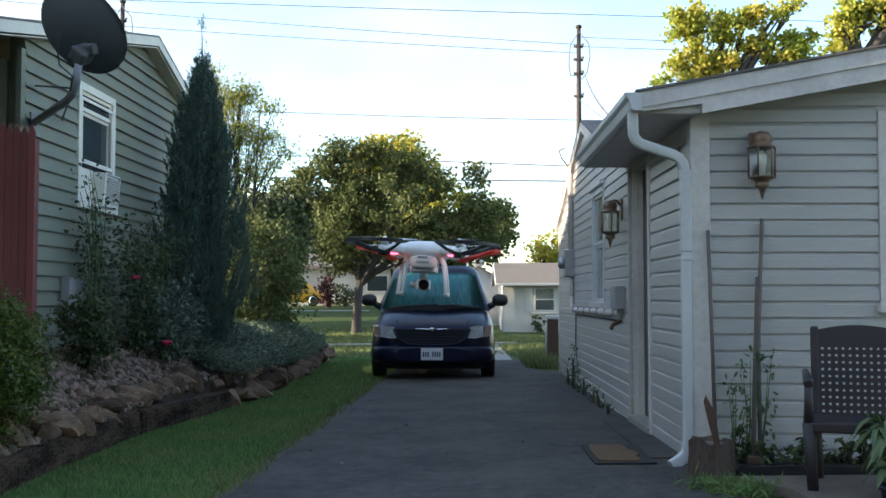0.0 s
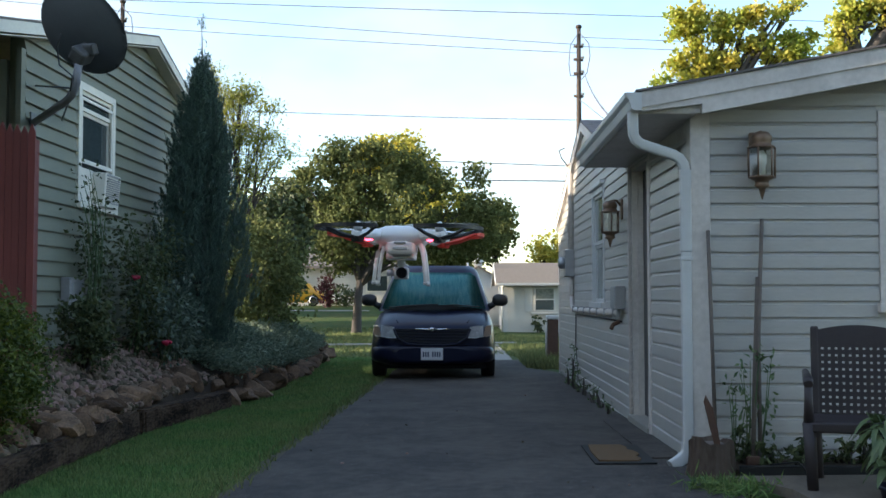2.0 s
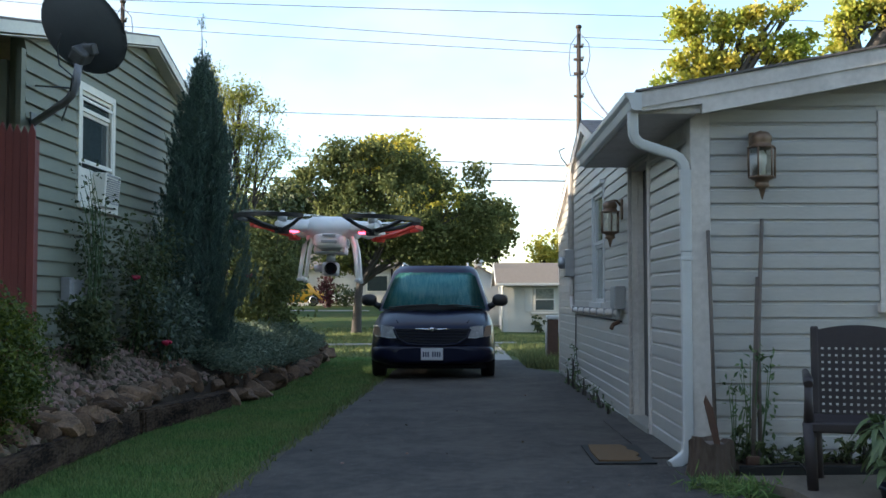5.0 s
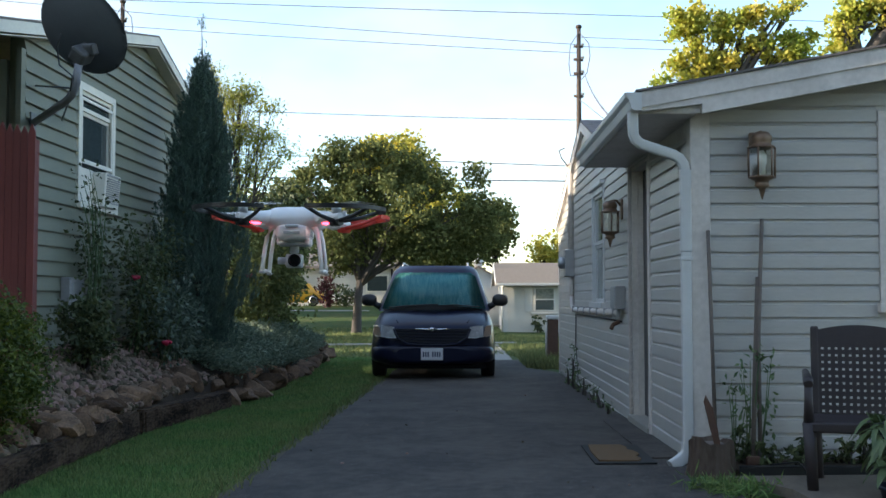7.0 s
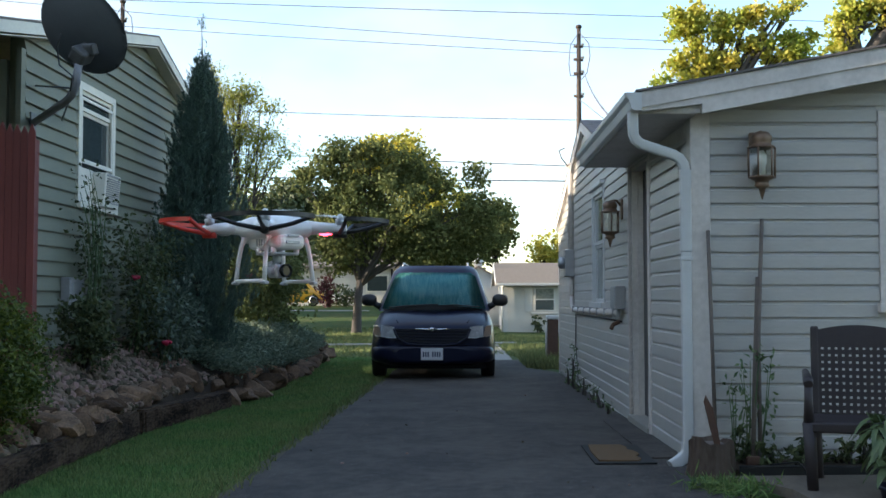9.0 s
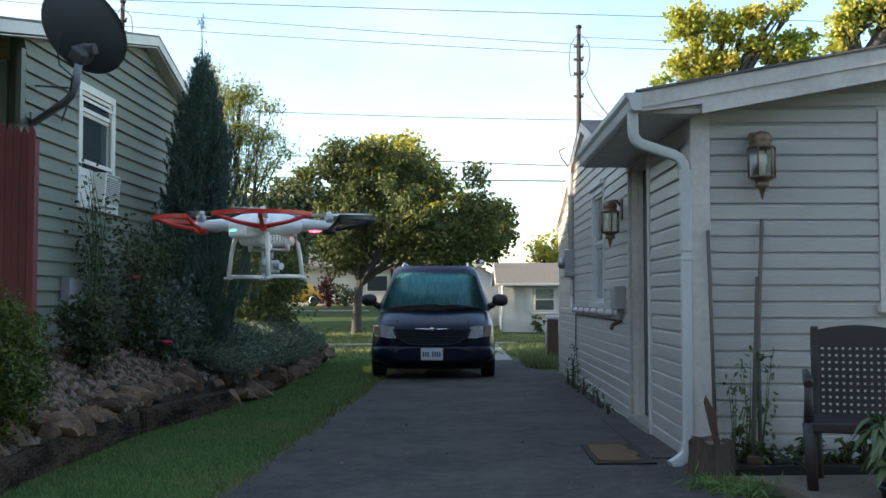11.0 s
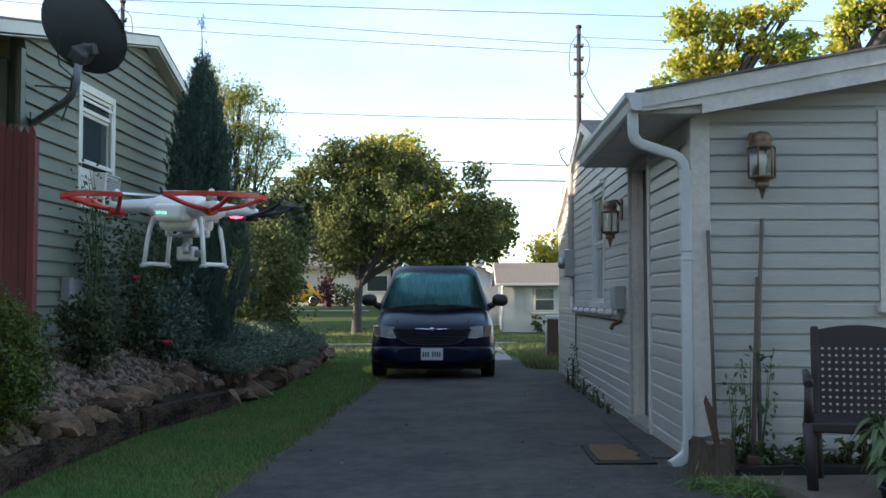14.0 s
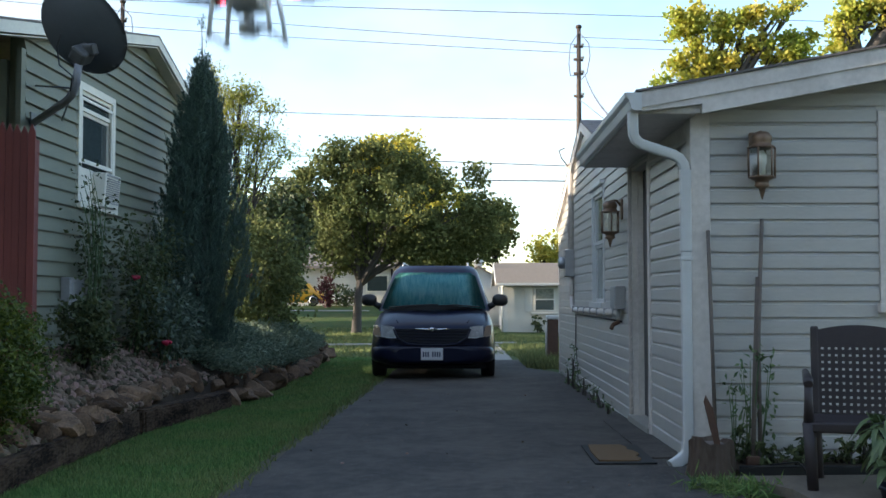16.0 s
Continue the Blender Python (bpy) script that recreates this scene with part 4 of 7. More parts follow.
def column_juniper():
    t = thing("juniper_tree", "tall columnar blue-green juniper with a thin bare leader", "tree")
    x, y, z = -3.42, 13.6, 0.45
    rs = np.random.RandomState(5)
    top = 3.68
    part("trunk", tube([(x, y, z - 0.2), (x, y, z + 2), (x + 0.02, y, z + top)], [0.09, 0.06, 0.02], 8), M_BARK, t)
    part("leader", tube([(x, y, z + top - 0.2), (x - 0.01, y, z + top + 0.4), (x - 0.02, y, z + top + 0.66)], [0.014, 0.008, 0.002], 5), M_WOODGREY, t)
    P, D = [], []
    for i in range(1050):
        h = rs.uniform(0, 1) ** 0.85
        zz = 0.05 + h * top
        rad = 0.73 * (1 - h) ** 0.64 * min(1, 0.40 + h * 2.6)
        a = rs.uniform(0, 2 * math.pi)
        rr = rad * (0.4 + 0.68 * rs.uniform(0, 1) ** 0.5) * (1 + 0.14 * math.sin(3 * a + 4 * h) + 0.1 * math.sin(7 * a - 9 * h))
        c = np.array((x + rr * math.cos(a), y + rr * math.sin(a), z + zz))
        outd = np.array((math.cos(a) * 0.28, math.sin(a) * 0.28, 1.0))
        L = rs.uniform(0.18, 0.5)
        k = 74
        s = rs.uniform(-0.5, 0.5, k)
        P.append(c + s[:, None] * L * outd + rs.normal(size=(k, 3)) * 0.026 * (0.7 - s)[:, None])
        D.append(np.tile(outd, (k, 1)) + rs.normal(size=(k, 3)) * 0.35)
    for i in range(420):
        h = rs.uniform(0, 1)
        rad = 0.73 * (1 - h) ** 0.64 * min(1, 0.40 + h * 2.6)
        a = rs.uniform(0, 2 * math.pi)
        rr = rad * 0.62 * rs.uniform(0, 1) ** 0.5
        c = np.array((x + rr * math.cos(a), y + rr * math.sin(a), z + 0.05 + h * (top - 0.15)))
        P.append(c + rs.normal(size=(60, 3)) * np.array((0.07, 0.07, 0.13)))
        D.append(np.tile((0, 0, 1.0), (60, 1)) + rs.normal(size=(60, 3)) * 0.5)
    for i in range(26):
        h = rs.uniform(-0.1, 0.75)
        P.append(np.array((x - 0.015 * h, y, z + top + h)) + rs.normal(size=(5, 3)) * 0.03)
        D.append(np.tile((0, 0, 1.0), (5, 1)) + rs.normal(size=(5, 3)) * 0.5)
    leaf_mesh("foliage", np.concatenate(P), 0.058, M_JUNIPER, t, aspect=0.17, seed=6, dirs=np.concatenate(D))


def bed_z(x, y):
    """Top of the raised bed that banks up to the green house."""
    k = clamp((-2.95 - x) / 1.2)
    return (0.11 + 0.05 * ease((y - 8.8) / 0.8) - 0.08 * ease((y - 13) / 6)) + 0.50 * ease(k) * (1 - 0.35 * ease((y - 15) / 5)) + 0.03 * noise.noise((x * 2, y * 2, 0))


def raised_bed():
    bm = bmesh.new()
    xs = [-4.15, -3.95, -3.75, -3.55, -3.35, -3.2, -3.1, -3.04, -2.98]
    ys = [4.5 + 0.25 * i for i in range(80)]
    rows = []
    for y in ys:
        off = 0.2 * ease((y - 12) / 1.5) - 0.35 * ease((y - 16) / 8)
        rows.append([bm.verts.new((x + (off if x > -3.5 else 0) + (0.04 * noise.noise((y, x, 3)) if x < -3 else 0), y, bed_z(x, y) - (0.0 if x < -3.0 else 0.25))) for x in xs])
    for a, b in zip(rows, rows[1:]):
        for i in range(len(xs) - 1):
            bm.faces.new((a[i], a[i + 1], b[i + 1], b[i])).smooth = True
    tagged(part("garden_bed", bm, M_SOIL), "dark soil of a banked garden bed", "garden bed", kind="structure")
    # ties
    for i, (p, q, h, dz) in enumerate((((-2.86, 4.0), (-2.88, 6.32), 0.215, -0.03), ((-2.885, 6.36), (-2.975, 9.66), 0.215, -0.03), ((-2.93, 9.69), (-2.66, 12.1), 0.225, -0.015))):
        p, q = Vector((*p, 0)), Vector((*q, 0))
        L = (q - p).length
        bm = box(-0.2, 0, 0, 0.0, L, h)
        bmesh.ops.subdivide_edges(bm, edges=[e for e in bm.edges if abs((e.verts[0].co - e.verts[1].co).y) > 0.5], cuts=60)
        bmesh.ops.bevel(bm, geom=[e for e in bm.edges if len(e.link_faces) == 2 and e.calc_face_angle(0) > 1], offset=0.018, segments=2, affect="EDGES")
        for v in bm.verts:
            v.co += Vector((noise.noise(v.co * 5 + Vector((i, 0, 0))), 0, noise.noise(v.co * 6 + Vector((0, i, 9))))) * 0.02 + Vector((noise.noise(v.co * 1.5 + Vector((i, 7, 0))), 0, noise.noise(v.co * 1.7 + Vector((3, i, 9))))) * 0.018
        tie = part("timber_edging", bm, M_TIMBER)
        ang = math.degrees(math.atan2(-(q.x - p.x), q.y - p.y))
        tie.matrix_basis = Matrix.Translation((p.x, p.y, ground_z(p.x, p.y) + dz)) @ pose(0, 0, 0, -1.4 if i == 2 else 0, 0, ang)
        tagged(tie, "weathered dark railway tie edging the garden bed", "timber", group="bed edging ties")
    # rocks on the ties and round the far end
    rs = random.Random(11)
    spots = []
    y = 6.4
    while y < 12.0:
        s = rs.uniform(0.11, 0.19)
        spots.append((-3.14 + rs.uniform(-0.05, 0.03) + (0.08 if 7.5 < y < 9 else 0), y, 0.15 if y > 9.0 else 0.12, s))
        y += s * 1.35
    for k in range(22):
        yy = rs.uniform(7.0, 12.2)
        spots.append((-3.3 + rs.uniform(-0.14, 0.14), yy, bed_z(-3.3, yy) - 0.03, rs.uniform(0.07, 0.16)))
    y = 12.45
    while y < 24.2:
        s = rs.uniform(0.12, 0.22)
        x = -2.74 - 0.34 * ease((y - 16) / 8)
        spots.append((x + rs.uniform(-0.06, 0.04), y, ground_z(x, y) + 0.02, s))
        if rs.random() < 0.75:
            spots.append((x - 0.2 + rs.uniform(-0.04, 0.04), y + rs.uniform(-0.1, 0.1), ground_z(x, y) + 0.18, s * 0.85))
        y += s * 1.45
    for i, (x, y, z, s) in enumerate(spots):
        bm = bmesh.new()
        bmesh.ops.create_icosphere(bm, subdivisions=3, radius=1.0)
        planes = [(Vector((rs.gauss(0, 1), rs.gauss(0, 1), rs.gauss(0.2, 0.8))).normalized(), rs.uniform(0.5, 0.78)) for _ in range(8)]
        sq = (rs.uniform(0.75, 1.1), rs.uniform(0.9, 1.6), rs.uniform(0.55, 0.9))
        for v in bm.verts:
            nz = noise.noise(v.co * 1.3 + Vector((i * 3.1, 0, 0))) * 0.35 + noise.noise(v.co * 3.2 + Vector((0, i, 0))) * 0.14 + noise.noise(v.co * 7 + Vector((0, i, 4))) * 0.04
            c = v.co * (1 + nz)
            for pn, pd in planes:
                over = c.dot(pn) - pd
                if over > 0:
                    c = c - pn * over * 0.85
            c.z = max(c.z, -0.55)
            v.co = Vector((c.x * sq[0], c.y * sq[1], c.z * sq[2])) * s
        o = part("rock", bm, M_ROCK)
        o.matrix_basis = Matrix.Translation((x, y, z + s * sq[2] * (0.5 if y < 12.3 else 0.42))) @ pose(0, 0, 0, rs.uniform(-18, 18), rs.uniform(-25, 25), rs.uniform(0, 180))
        tagged(o, "rough brown field stone edging the garden bed", "rock", group="edging stones")
    # pebbles
    verts, faces = [], []
    ico = bmesh.new()
    bmesh.ops.create_icosphere(ico, subdivisions=1, radius=1)
    iv = [v.co.copy() for v in ico.verts]
    fi = [[v.index for v in f.verts] for f in ico.faces]
    ico.free()
    for i in range(4300):
        y = rs.uniform(6.8, 13.2)
        x = rs.uniform(-4.05, -3.02)
        s = rs.uniform(0.018, 0.058)
        rot = Euler((rs.uniform(0, 6), rs.uniform(0, 6), rs.uniform(0, 6))).to_matrix()
        sc = Vector((rs.uniform(0.7, 1.3), rs.uniform(0.7, 1.3), rs.uniform(0.5, 0.8))) * s
        b = len(verts)
        c = Vector((x, y, bed_z(x, y) + s * 0.35))
        verts += [tuple(c + rot @ Vector((q.x * sc.x, q.y * sc.y, q.z * sc.z))) for q in iv]
        faces += [[b + k for k in f] for f in fi]
    me = bpy.data.meshes.new("gravel")
    me.from_pydata(verts, [], faces)
    me.materials.append(M_GRAVEL)
    tagged(new("gravel", me), "pale rounded gravel spread over the garden bed", "gravel", kind="stuff")


def creeping_juniper():
    rs = np.random.RandomState(8)
    for k, (y0, y1, label) in enumerate(((12.8, 16.8, "low spreading blue-green juniper spilling over the stones"), (16.2, 22.6, "low spreading blue-green juniper at the bed's end"))):
        t = thing("creeping_juniper", label, "shrub", group="spreading junipers")
        P, D = [], []
        for i in range(760):
            y = rs.uniform(y0, y1)
            x = rs.uniform(-4.0, -2.66 - 0.32 * ease((y - 16) / 7))
            edge = clamp((x + 4.2) / 1.4)
            zz = bed_z(min(x, -2.98), y) + rs.uniform(0.05, 0.24) * (1 - 0.25 * edge) * (1 - 0.3 * ease((y - 15) / 4)) + 0.1 + 0.03 + 0.02 * ease((y - 15) / 3) * ease((-2.8 - x) / 0.5)
            if x > -3.0:
                zz -= rs.uniform(0, 0.12)
            a = rs.uniform(-1.2, 1.2)
            d = np.array((math.cos(a), math.sin(a), rs.uniform(-0.1, 0.35)))
            kk = 42
            s = rs.uniform(-0.5, 0.5, kk)
            P.append(np.array((x, y, zz)) + s[:, None] * 0.34 * d + rs.normal(size=(kk, 3)) * 0.026)
            D.append(np.tile(d, (kk, 1)) + rs.normal(size=(kk, 3)) * 0.5)
        leaf_mesh("foliage", np.concatenate(P), 0.055, M_JUNIPER_LOW, t, aspect=0.32, seed=20 + k, dirs=np.concatenate(D))
        for j in range(9):
            y = y0 + (y1 - y0) * (j + 0.5) / 9
            part("branch", tube([(-3.7, y, bed_z(-3.7, y)), (-3.3, y + 0.1, bed_z(-3.3, y) + 0.14), (-2.95, y + 0.15, bed_z(-3.0, y) + 0.12)], [0.02, 0.014, 0.005], 5), M_BARK, t)


def rose_bush(name, label, x, y, z, h, wide, n, seed, flowers, mat):
    t = thing(name, label, "rose bush")
    rs = random.Random(seed)
    nr = np.random.RandomState(seed)
    P = []
    tips = []
    for i in range(11):
        tip = Vector((x + rs.uniform(-0.3, 0.5) * wide * 0.4, y + rs.uniform(-1, 1) * wide, z + h * rs.uniform(0.5, 1.0)))
        b = Vector((x + rs.uniform(-0.05, 0.1), y + rs.uniform(-0.35, 0.35) * wide, z))
        mid = b.lerp(tip, 0.5) + Vector((0.08, 0, 0.1))
        pts = [b, b.lerp(mid, 0.5), mid, mid.lerp(tip, 0.5) + Vector((0.02, 0, 0.05)), tip]
        part("cane", tube(pts, [0.012, 0.01, 0.008, 0.006, 0.003], 5), M_WEED, t)
        tips.append(tip)
        for q in range(n // 11):
            s = rs.uniform(0.12, 1.0)
            p = b.lerp(mid, s * 2) if s < 0.5 else mid.lerp(tip, s * 2 - 1)
            P.append(np.array(p) + nr.normal(size=3) * 0.11)
    leaf_mesh("foliage", np.array(P), 0.06, mat, t, aspect=0.55, seed=seed, droop=0.3)
    for i, q in enumerate(flowers):
        bm = bmesh.new()
        for k in range(9):
            a = 2 * math.pi * k * 0.382
            p = lathe([(0.004, 0), (0.026, 0.012), (0.030, 0.03), (0.022, 0.036)], 7)
            merge(bm, p, Matrix.Translation((0.018 * math.cos(a) * (k / 9 + 0.3), 0.018 * math.sin(a) * (k / 9 + 0.3), 0.002 * k)) @ pose(0, 0, 0, rs.uniform(-25, 25), rs.uniform(-25, 25), 0))
        f = part("rose_flower", bm, M_ROSE, t, "red rose flower")
        f.matrix_basis = Matrix.Translation(q) @ Matrix.Scale(1.15, 4)
        part("flower_stem", tube([(0, 0, 0.005), (-0.03, 0.02, -0.12), (-0.1, 0.05, -0.26)], 0.004, 5), M_WEED, t).matrix_basis = Matrix.Translation(q)
    return t


def grass():
    """Blades on the lawn strip beside the drive and on the lawn beyond."""
    rs = np.random.RandomState(3)
    verts, faces = [], []

    def sow(n, x0, x1, y0, y1, h, w, keep, power=1.0, lift=0.0):
        ys = y0 + (y1 - y0) * rs.uniform(0, 1, n) ** power
        xs = rs.uniform(x0, x1, n)
        for x, y in zip(xs, ys):
            if not keep(x, y):
                continue
            z = ground_z(x, y) - 0.03 + lift
            a = rs.uniform(0, math.pi)
            hh = h * rs.uniform(0.5, 1.3)
            dx, dy = math.cos(a) * w, math.sin(a) * w
            lx, ly = rs.normal() * hh * 0.4, rs.normal() * hh * 0.4
            b = len(verts)
            verts.extend(((x - dx, y - dy, z), (x + dx, y + dy, z), (x + lx, y + ly, z + hh)))
            faces.append((b, b + 1, b + 2))

    def edge(y):
        return -1.59 + 0.02 * y + 0.09 * noise.noise((y * 1.3, 3, 0)) + 0.05 * noise.noise((y * 4.1, 8, 0))
    sow(90000, -2.95, -1.2, 4.6, 13, 0.042, 0.0045, lambda x, y: x < edge(y) - 0.05 + 0.06 * noise.noise((x * 9, y * 9, 2)) and x > -2.94, 1.0)
    sow(42000, -3.0, -1.1, 13, 24, 0.045, 0.008, lambda x, y: x < edge(y) - 0.02)
    me = bpy.data.meshes.new("grass")
    me.from_pydata(verts, [], faces)
    me.materials.append(M_GRASS)
    tagged(new("grass", me), "short mown green grass beside the asphalt drive", "grass", kind="stuff")
    verts, faces = [], []
    sow(6500, -1.85, -1.05, 4.6, 17, 0.06, 0.005, lambda x, y: abs(x - edge(y) + 0.03) < 0.09 + 0.06 * noise.noise((y * 3, 1, 0)), lift=0.025)
    sow(30000, -9, 3.5, 24, 46, 0.07, 0.018, lambda x, y: not (31.6 < y < 33.2))
    sow(4000, 1.0, 3.6, 19.5, 30, 0.12, 0.012, lambda x, y: x > 1.2)
    sow(2600, 1.2, 2.9, 19.0, 21.5, 0.2, 0.012, lambda x, y: True)
    me = bpy.data.meshes.new("front_lawn_grass")
    me.from_pydata(verts, [], faces)
    me.materials.append(M_GRASS_DRY_SUN)
    tagged(new("front_lawn_grass", me), "dry olive grass by the drive, front lawn blades toned for sun", "grass", kind="stuff")


# ---- van ----
def minivan():
    gx, gy = -0.47, 16.35
    v = thing("minivan", "dark blue minivan parked nose-on in the driveway", "car", at=Matrix.Translation((gx, gy, ground_z(gx, gy + 1.5) + 0.0)))

    def loft(stations, n=40, power=5.0):
        """stations: y, half width, z bottom, z top, roundness of the top corner."""
        bm = bmesh.new()
        rings = []
        for (y, w, zb, zt, tw) in stations:
            ring = []
            for k in range(n):
                a = 2 * math.pi * (k + 0.5) / n
                c, s = math.cos(a), math.sin(a)
                px = math.copysign(abs(c) ** (2 / power), c)
                pz = math.copysign(abs(s) ** (2 / power), s)
                ww = w * (1 - (1 - tw) * max(0, pz) ** 1.5)
                ring.append(bm.verts.new((px * ww, y, (zb + zt) / 2 + pz * (zt - zb) / 2)))
            rings.append(ring)
        for a, b in zip(rings, rings[1:]):
            for k in range(n):
                bm.faces.new((a[k], a[(k + 1) % n], b[(k + 1) % n], b[k])).smooth = True
        bm.faces.new(rings[0])
        bm.faces.new(rings[-1][::-1])
        bmesh.ops.recalc_face_normals(bm, faces=bm.faces[:])
        return bm
    body = part("body", loft([(0.0, 0.62, 0.36, 0.66, 1), (0.03, 0.74, 0.30, 0.74, 0.98), (0.10, 0.86, 0.24, 0.83, 0.96), (0.25, 0.94, 0.21, 0.91, 0.93), (0.5, 0.985, 0.20, 1.0, 0.92),
                              (0.85, 1.0, 0.20, 1.085, 0.92), (1.15, 1.0, 0.20, 1.13, 0.92), (1.5, 1.0, 0.20, 1.14, 0.92), (3.5, 1.0, 0.20, 1.13, 0.90), (4.5, 0.99, 0.22, 1.12, 0.9), (4.75, 0.95, 0.26, 1.08, 0.9), (4.83, 0.85, 0.34, 0.98, 0.9)]), M_VAN, v)
    # cabin: windshield, pillars, roof
    bz, rz = 1.10, 1.84
    cab = bmesh.new()
    low = [(-0.91, 1.02), (-0.66, 0.90), (-0.35, 0.83), (0, 0.80), (0.35, 0.83), (0.66, 0.90), (0.91, 1.02), (0.95, 1.4), (0.95, 4.4), (0.9, 4.72), (-0.9, 4.72), (-0.95, 4.4), (-0.95, 1.4)]
    high = [(-0.70, 1.92), (-0.50, 1.80), (-0.27, 1.74), (0, 1.72), (0.27, 1.74), (0.50, 1.80), (0.70, 1.92), (0.74, 2.15), (0.74, 4.2), (0.70, 4.5), (-0.70, 4.5), (-0.74, 4.2), (-0.74, 2.15)]
    a = [cab.verts.new((x, y, bz - 0.04)) for x, y in low]
    b = [cab.verts.new((x, y, rz - 0.09)) for x, y in high]
    c = [cab.verts.new((x * 0.84, y + (0.12 if y < 2 else -0.1 if y > 4 else 0), rz)) for x, y in high]
    n = len(a)
    for p, q in ((a, b), (b, c)):
        for i in range(n):
            cab.faces.new((p[i], p[(i + 1) % n], q[(i + 1) % n], q[i]))
    cab.faces.new(c)
    bmesh.ops.recalc_face_normals(cab, faces=cab.faces[:])
    bmesh.ops.bevel(cab, geom=[e for e in cab.edges], offset=0.02, segments=2, affect="EDGES")
    for f in cab.faces:
        f.smooth = True
    part("cabin", cab, M_VAN, v)
    # windshield glass lies on the front faces
    ws = bmesh.new()
    lo2 = [(-0.865, 1.0), (-0.64, 0.88), (-0.35, 0.815), (0, 0.785), (0.35, 0.815), (0.64, 0.88), (0.865, 1.0)]
    hi2 = [(-0.68, 1.885), (-0.48, 1.775), (-0.27, 1.715), (0, 1.695), (0.27, 1.715), (0.48, 1.775), (0.68, 1.885)]
    r0 = [ws.verts.new((x, y - 0.03, bz + 0.0)) for x, y in lo2]
    r1 = [ws.verts.new((x, y - 0.05, rz - 0.125)) for x, y in hi2]
    rm = [ws.verts.new((a.co.lerp(b.co, 0.9).x * (1.0 if 0 < i < 6 else 0.995), a.co.lerp(b.co, 0.9).y, a.co.lerp(b.co, 0.9).z)) for i, (a, b) in enumerate(zip(r0, r1))]
    r1[0].co.x, r1[6].co.x = -0.61, 0.61
    r1[0].co.y = r1[6].co.y = 1.75
    for lo_row, hi_row in ((r0, rm), (rm, r1)):
        for i in range(6):
            ws.faces.new((lo_row[i], lo_row[i + 1], hi_row[i + 1], hi_row[i])).smooth = True
    bmesh.ops.solidify(ws, geom=ws.faces[:], thickness=0.01)
    part("windshield", ws, M_WINDSHIELD, v, "teal-tinted windshield, sunshade folds and sky reflection in its colour")
    for s in (-1, 1):
        for ya, yb in ((1.55, 2.45), (2.55, 3.5), (3.6, 4.35)):
            bm = bmesh.new()
            fs = [(0.952, ya, bz + 0.06), (0.952, yb, bz + 0.06), (0.715, min(yb, 4.2), rz - 0.13), (0.715, max(ya, 2.2) if ya < 2 else ya, rz - 0.13)]
            f = bm.faces.new([bm.verts.new((s * x, y, z)) for x, y, z in fs])
            bmesh.ops.solidify(bm, geom=[f], thickness=0.012)
            part("side_window", bm, M_SIDEGLASS, v)
        part("roof_rail", tube([(s * 0.57, 2.1, rz - 0.01), (s * 0.57, 2.2, rz + 0.05), (s * 0.57, 4.1, rz + 0.05), (s * 0.57, 4.2, rz - 0.01)], 0.018, 6), M_METAL, v)
        # mirror on a stalk
        bm = loft([(0, 0.10, -0.08, 0.08, 1), (0.05, 0.135, -0.105, 0.1, 1), (0.14, 0.125, -0.095, 0.09, 1), (0.16, 0.11, -0.085, 0.08, 1)], 16, 2.6)
        mir = part("mirror", bm, M_BLACK, v, "black door mirror", smooth=True)
        mir.matrix_basis = Matrix.Translation((s * 1.11, 1.32, 1.245))
        part("mirror_arm", tube([(s * 0.90, 1.40, 1.12), (s * 1.04, 1.40, 1.19)], [0.06, 0.045], 8), M_BLACK, v)
        # headlight: wrap-round lens with amber outer part
        def lens(x0, x1, z0, z1, zz0, y0, y1):
            bm = bmesh.new()
            vs = [(x0, y0, z0), ((x0 + x1) / 2, (y0 + y1) / 2 - 0.012, (z0 + zz0) / 2 - 0.012), (x1, y1, zz0), (x1, y1 + 0.03, z1 + 0.01), ((x0 + x1) / 2, (y0 + y1) / 2 + 0.015, z1 + 0.008), (x0 + 0.03, y0 + 0.03, z1 - 0.01)]
            f = bm.faces.new([bm.verts.new((s * x, y, z)) for x, y, z in vs])
            r = bmesh.ops.solidify(bm, geom=[f], thickness=0.05 * s)
            bmesh.ops.bevel(bm, geom=bm.edges[:], offset=0.012, segments=2, affect="EDGES")
            return bm
        hl = part("headlight", lens(0.56, 0.80, 0.655, 0.835, 0.675, -0.035, 0.02), M_LENS, v, "clear headlight lens")
        part("turn_signal", lens(0.80, 0.93, 0.675, 0.84, 0.70, 0.02, 0.15), M_AMBER, hl, "pale amber turn lens")
    gr = bmesh.new()
    prism([(-0.60, 0.80), (0.60, 0.80), (0.54, 0.66), (0.40, 0.57), (0.22, 0.545), (-0.22, 0.545), (-0.40, 0.57), (-0.54, 0.66)], 0.05, "y", gr, at=-0.035)
    grille = part("grille", gr, M_DARK, v, "dark grille with horizontal bars")
    for i in range(5):
        z = 0.585 + i * 0.045
        w = 0.36 + 0.21 * ease((z - 0.55) / 0.2)
        part("bar", tube([(-w, -0.03, z), (0, -0.045, z), (w, -0.03, z)], 0.008, 6), M_VAN, grille)
    bm = tube([(-0.60, -0.03, 0.80), (-0.54, -0.04, 0.66), (-0.40, -0.045, 0.57), (-0.22, -0.05, 0.545), (0.22, -0.05, 0.545), (0.40, -0.045, 0.57), (0.54, -0.04, 0.66), (0.60, -0.03, 0.80)], 0.018, 7)
    part("grille_surround", bm, M_VAN, grille)
    bm = bmesh.new()
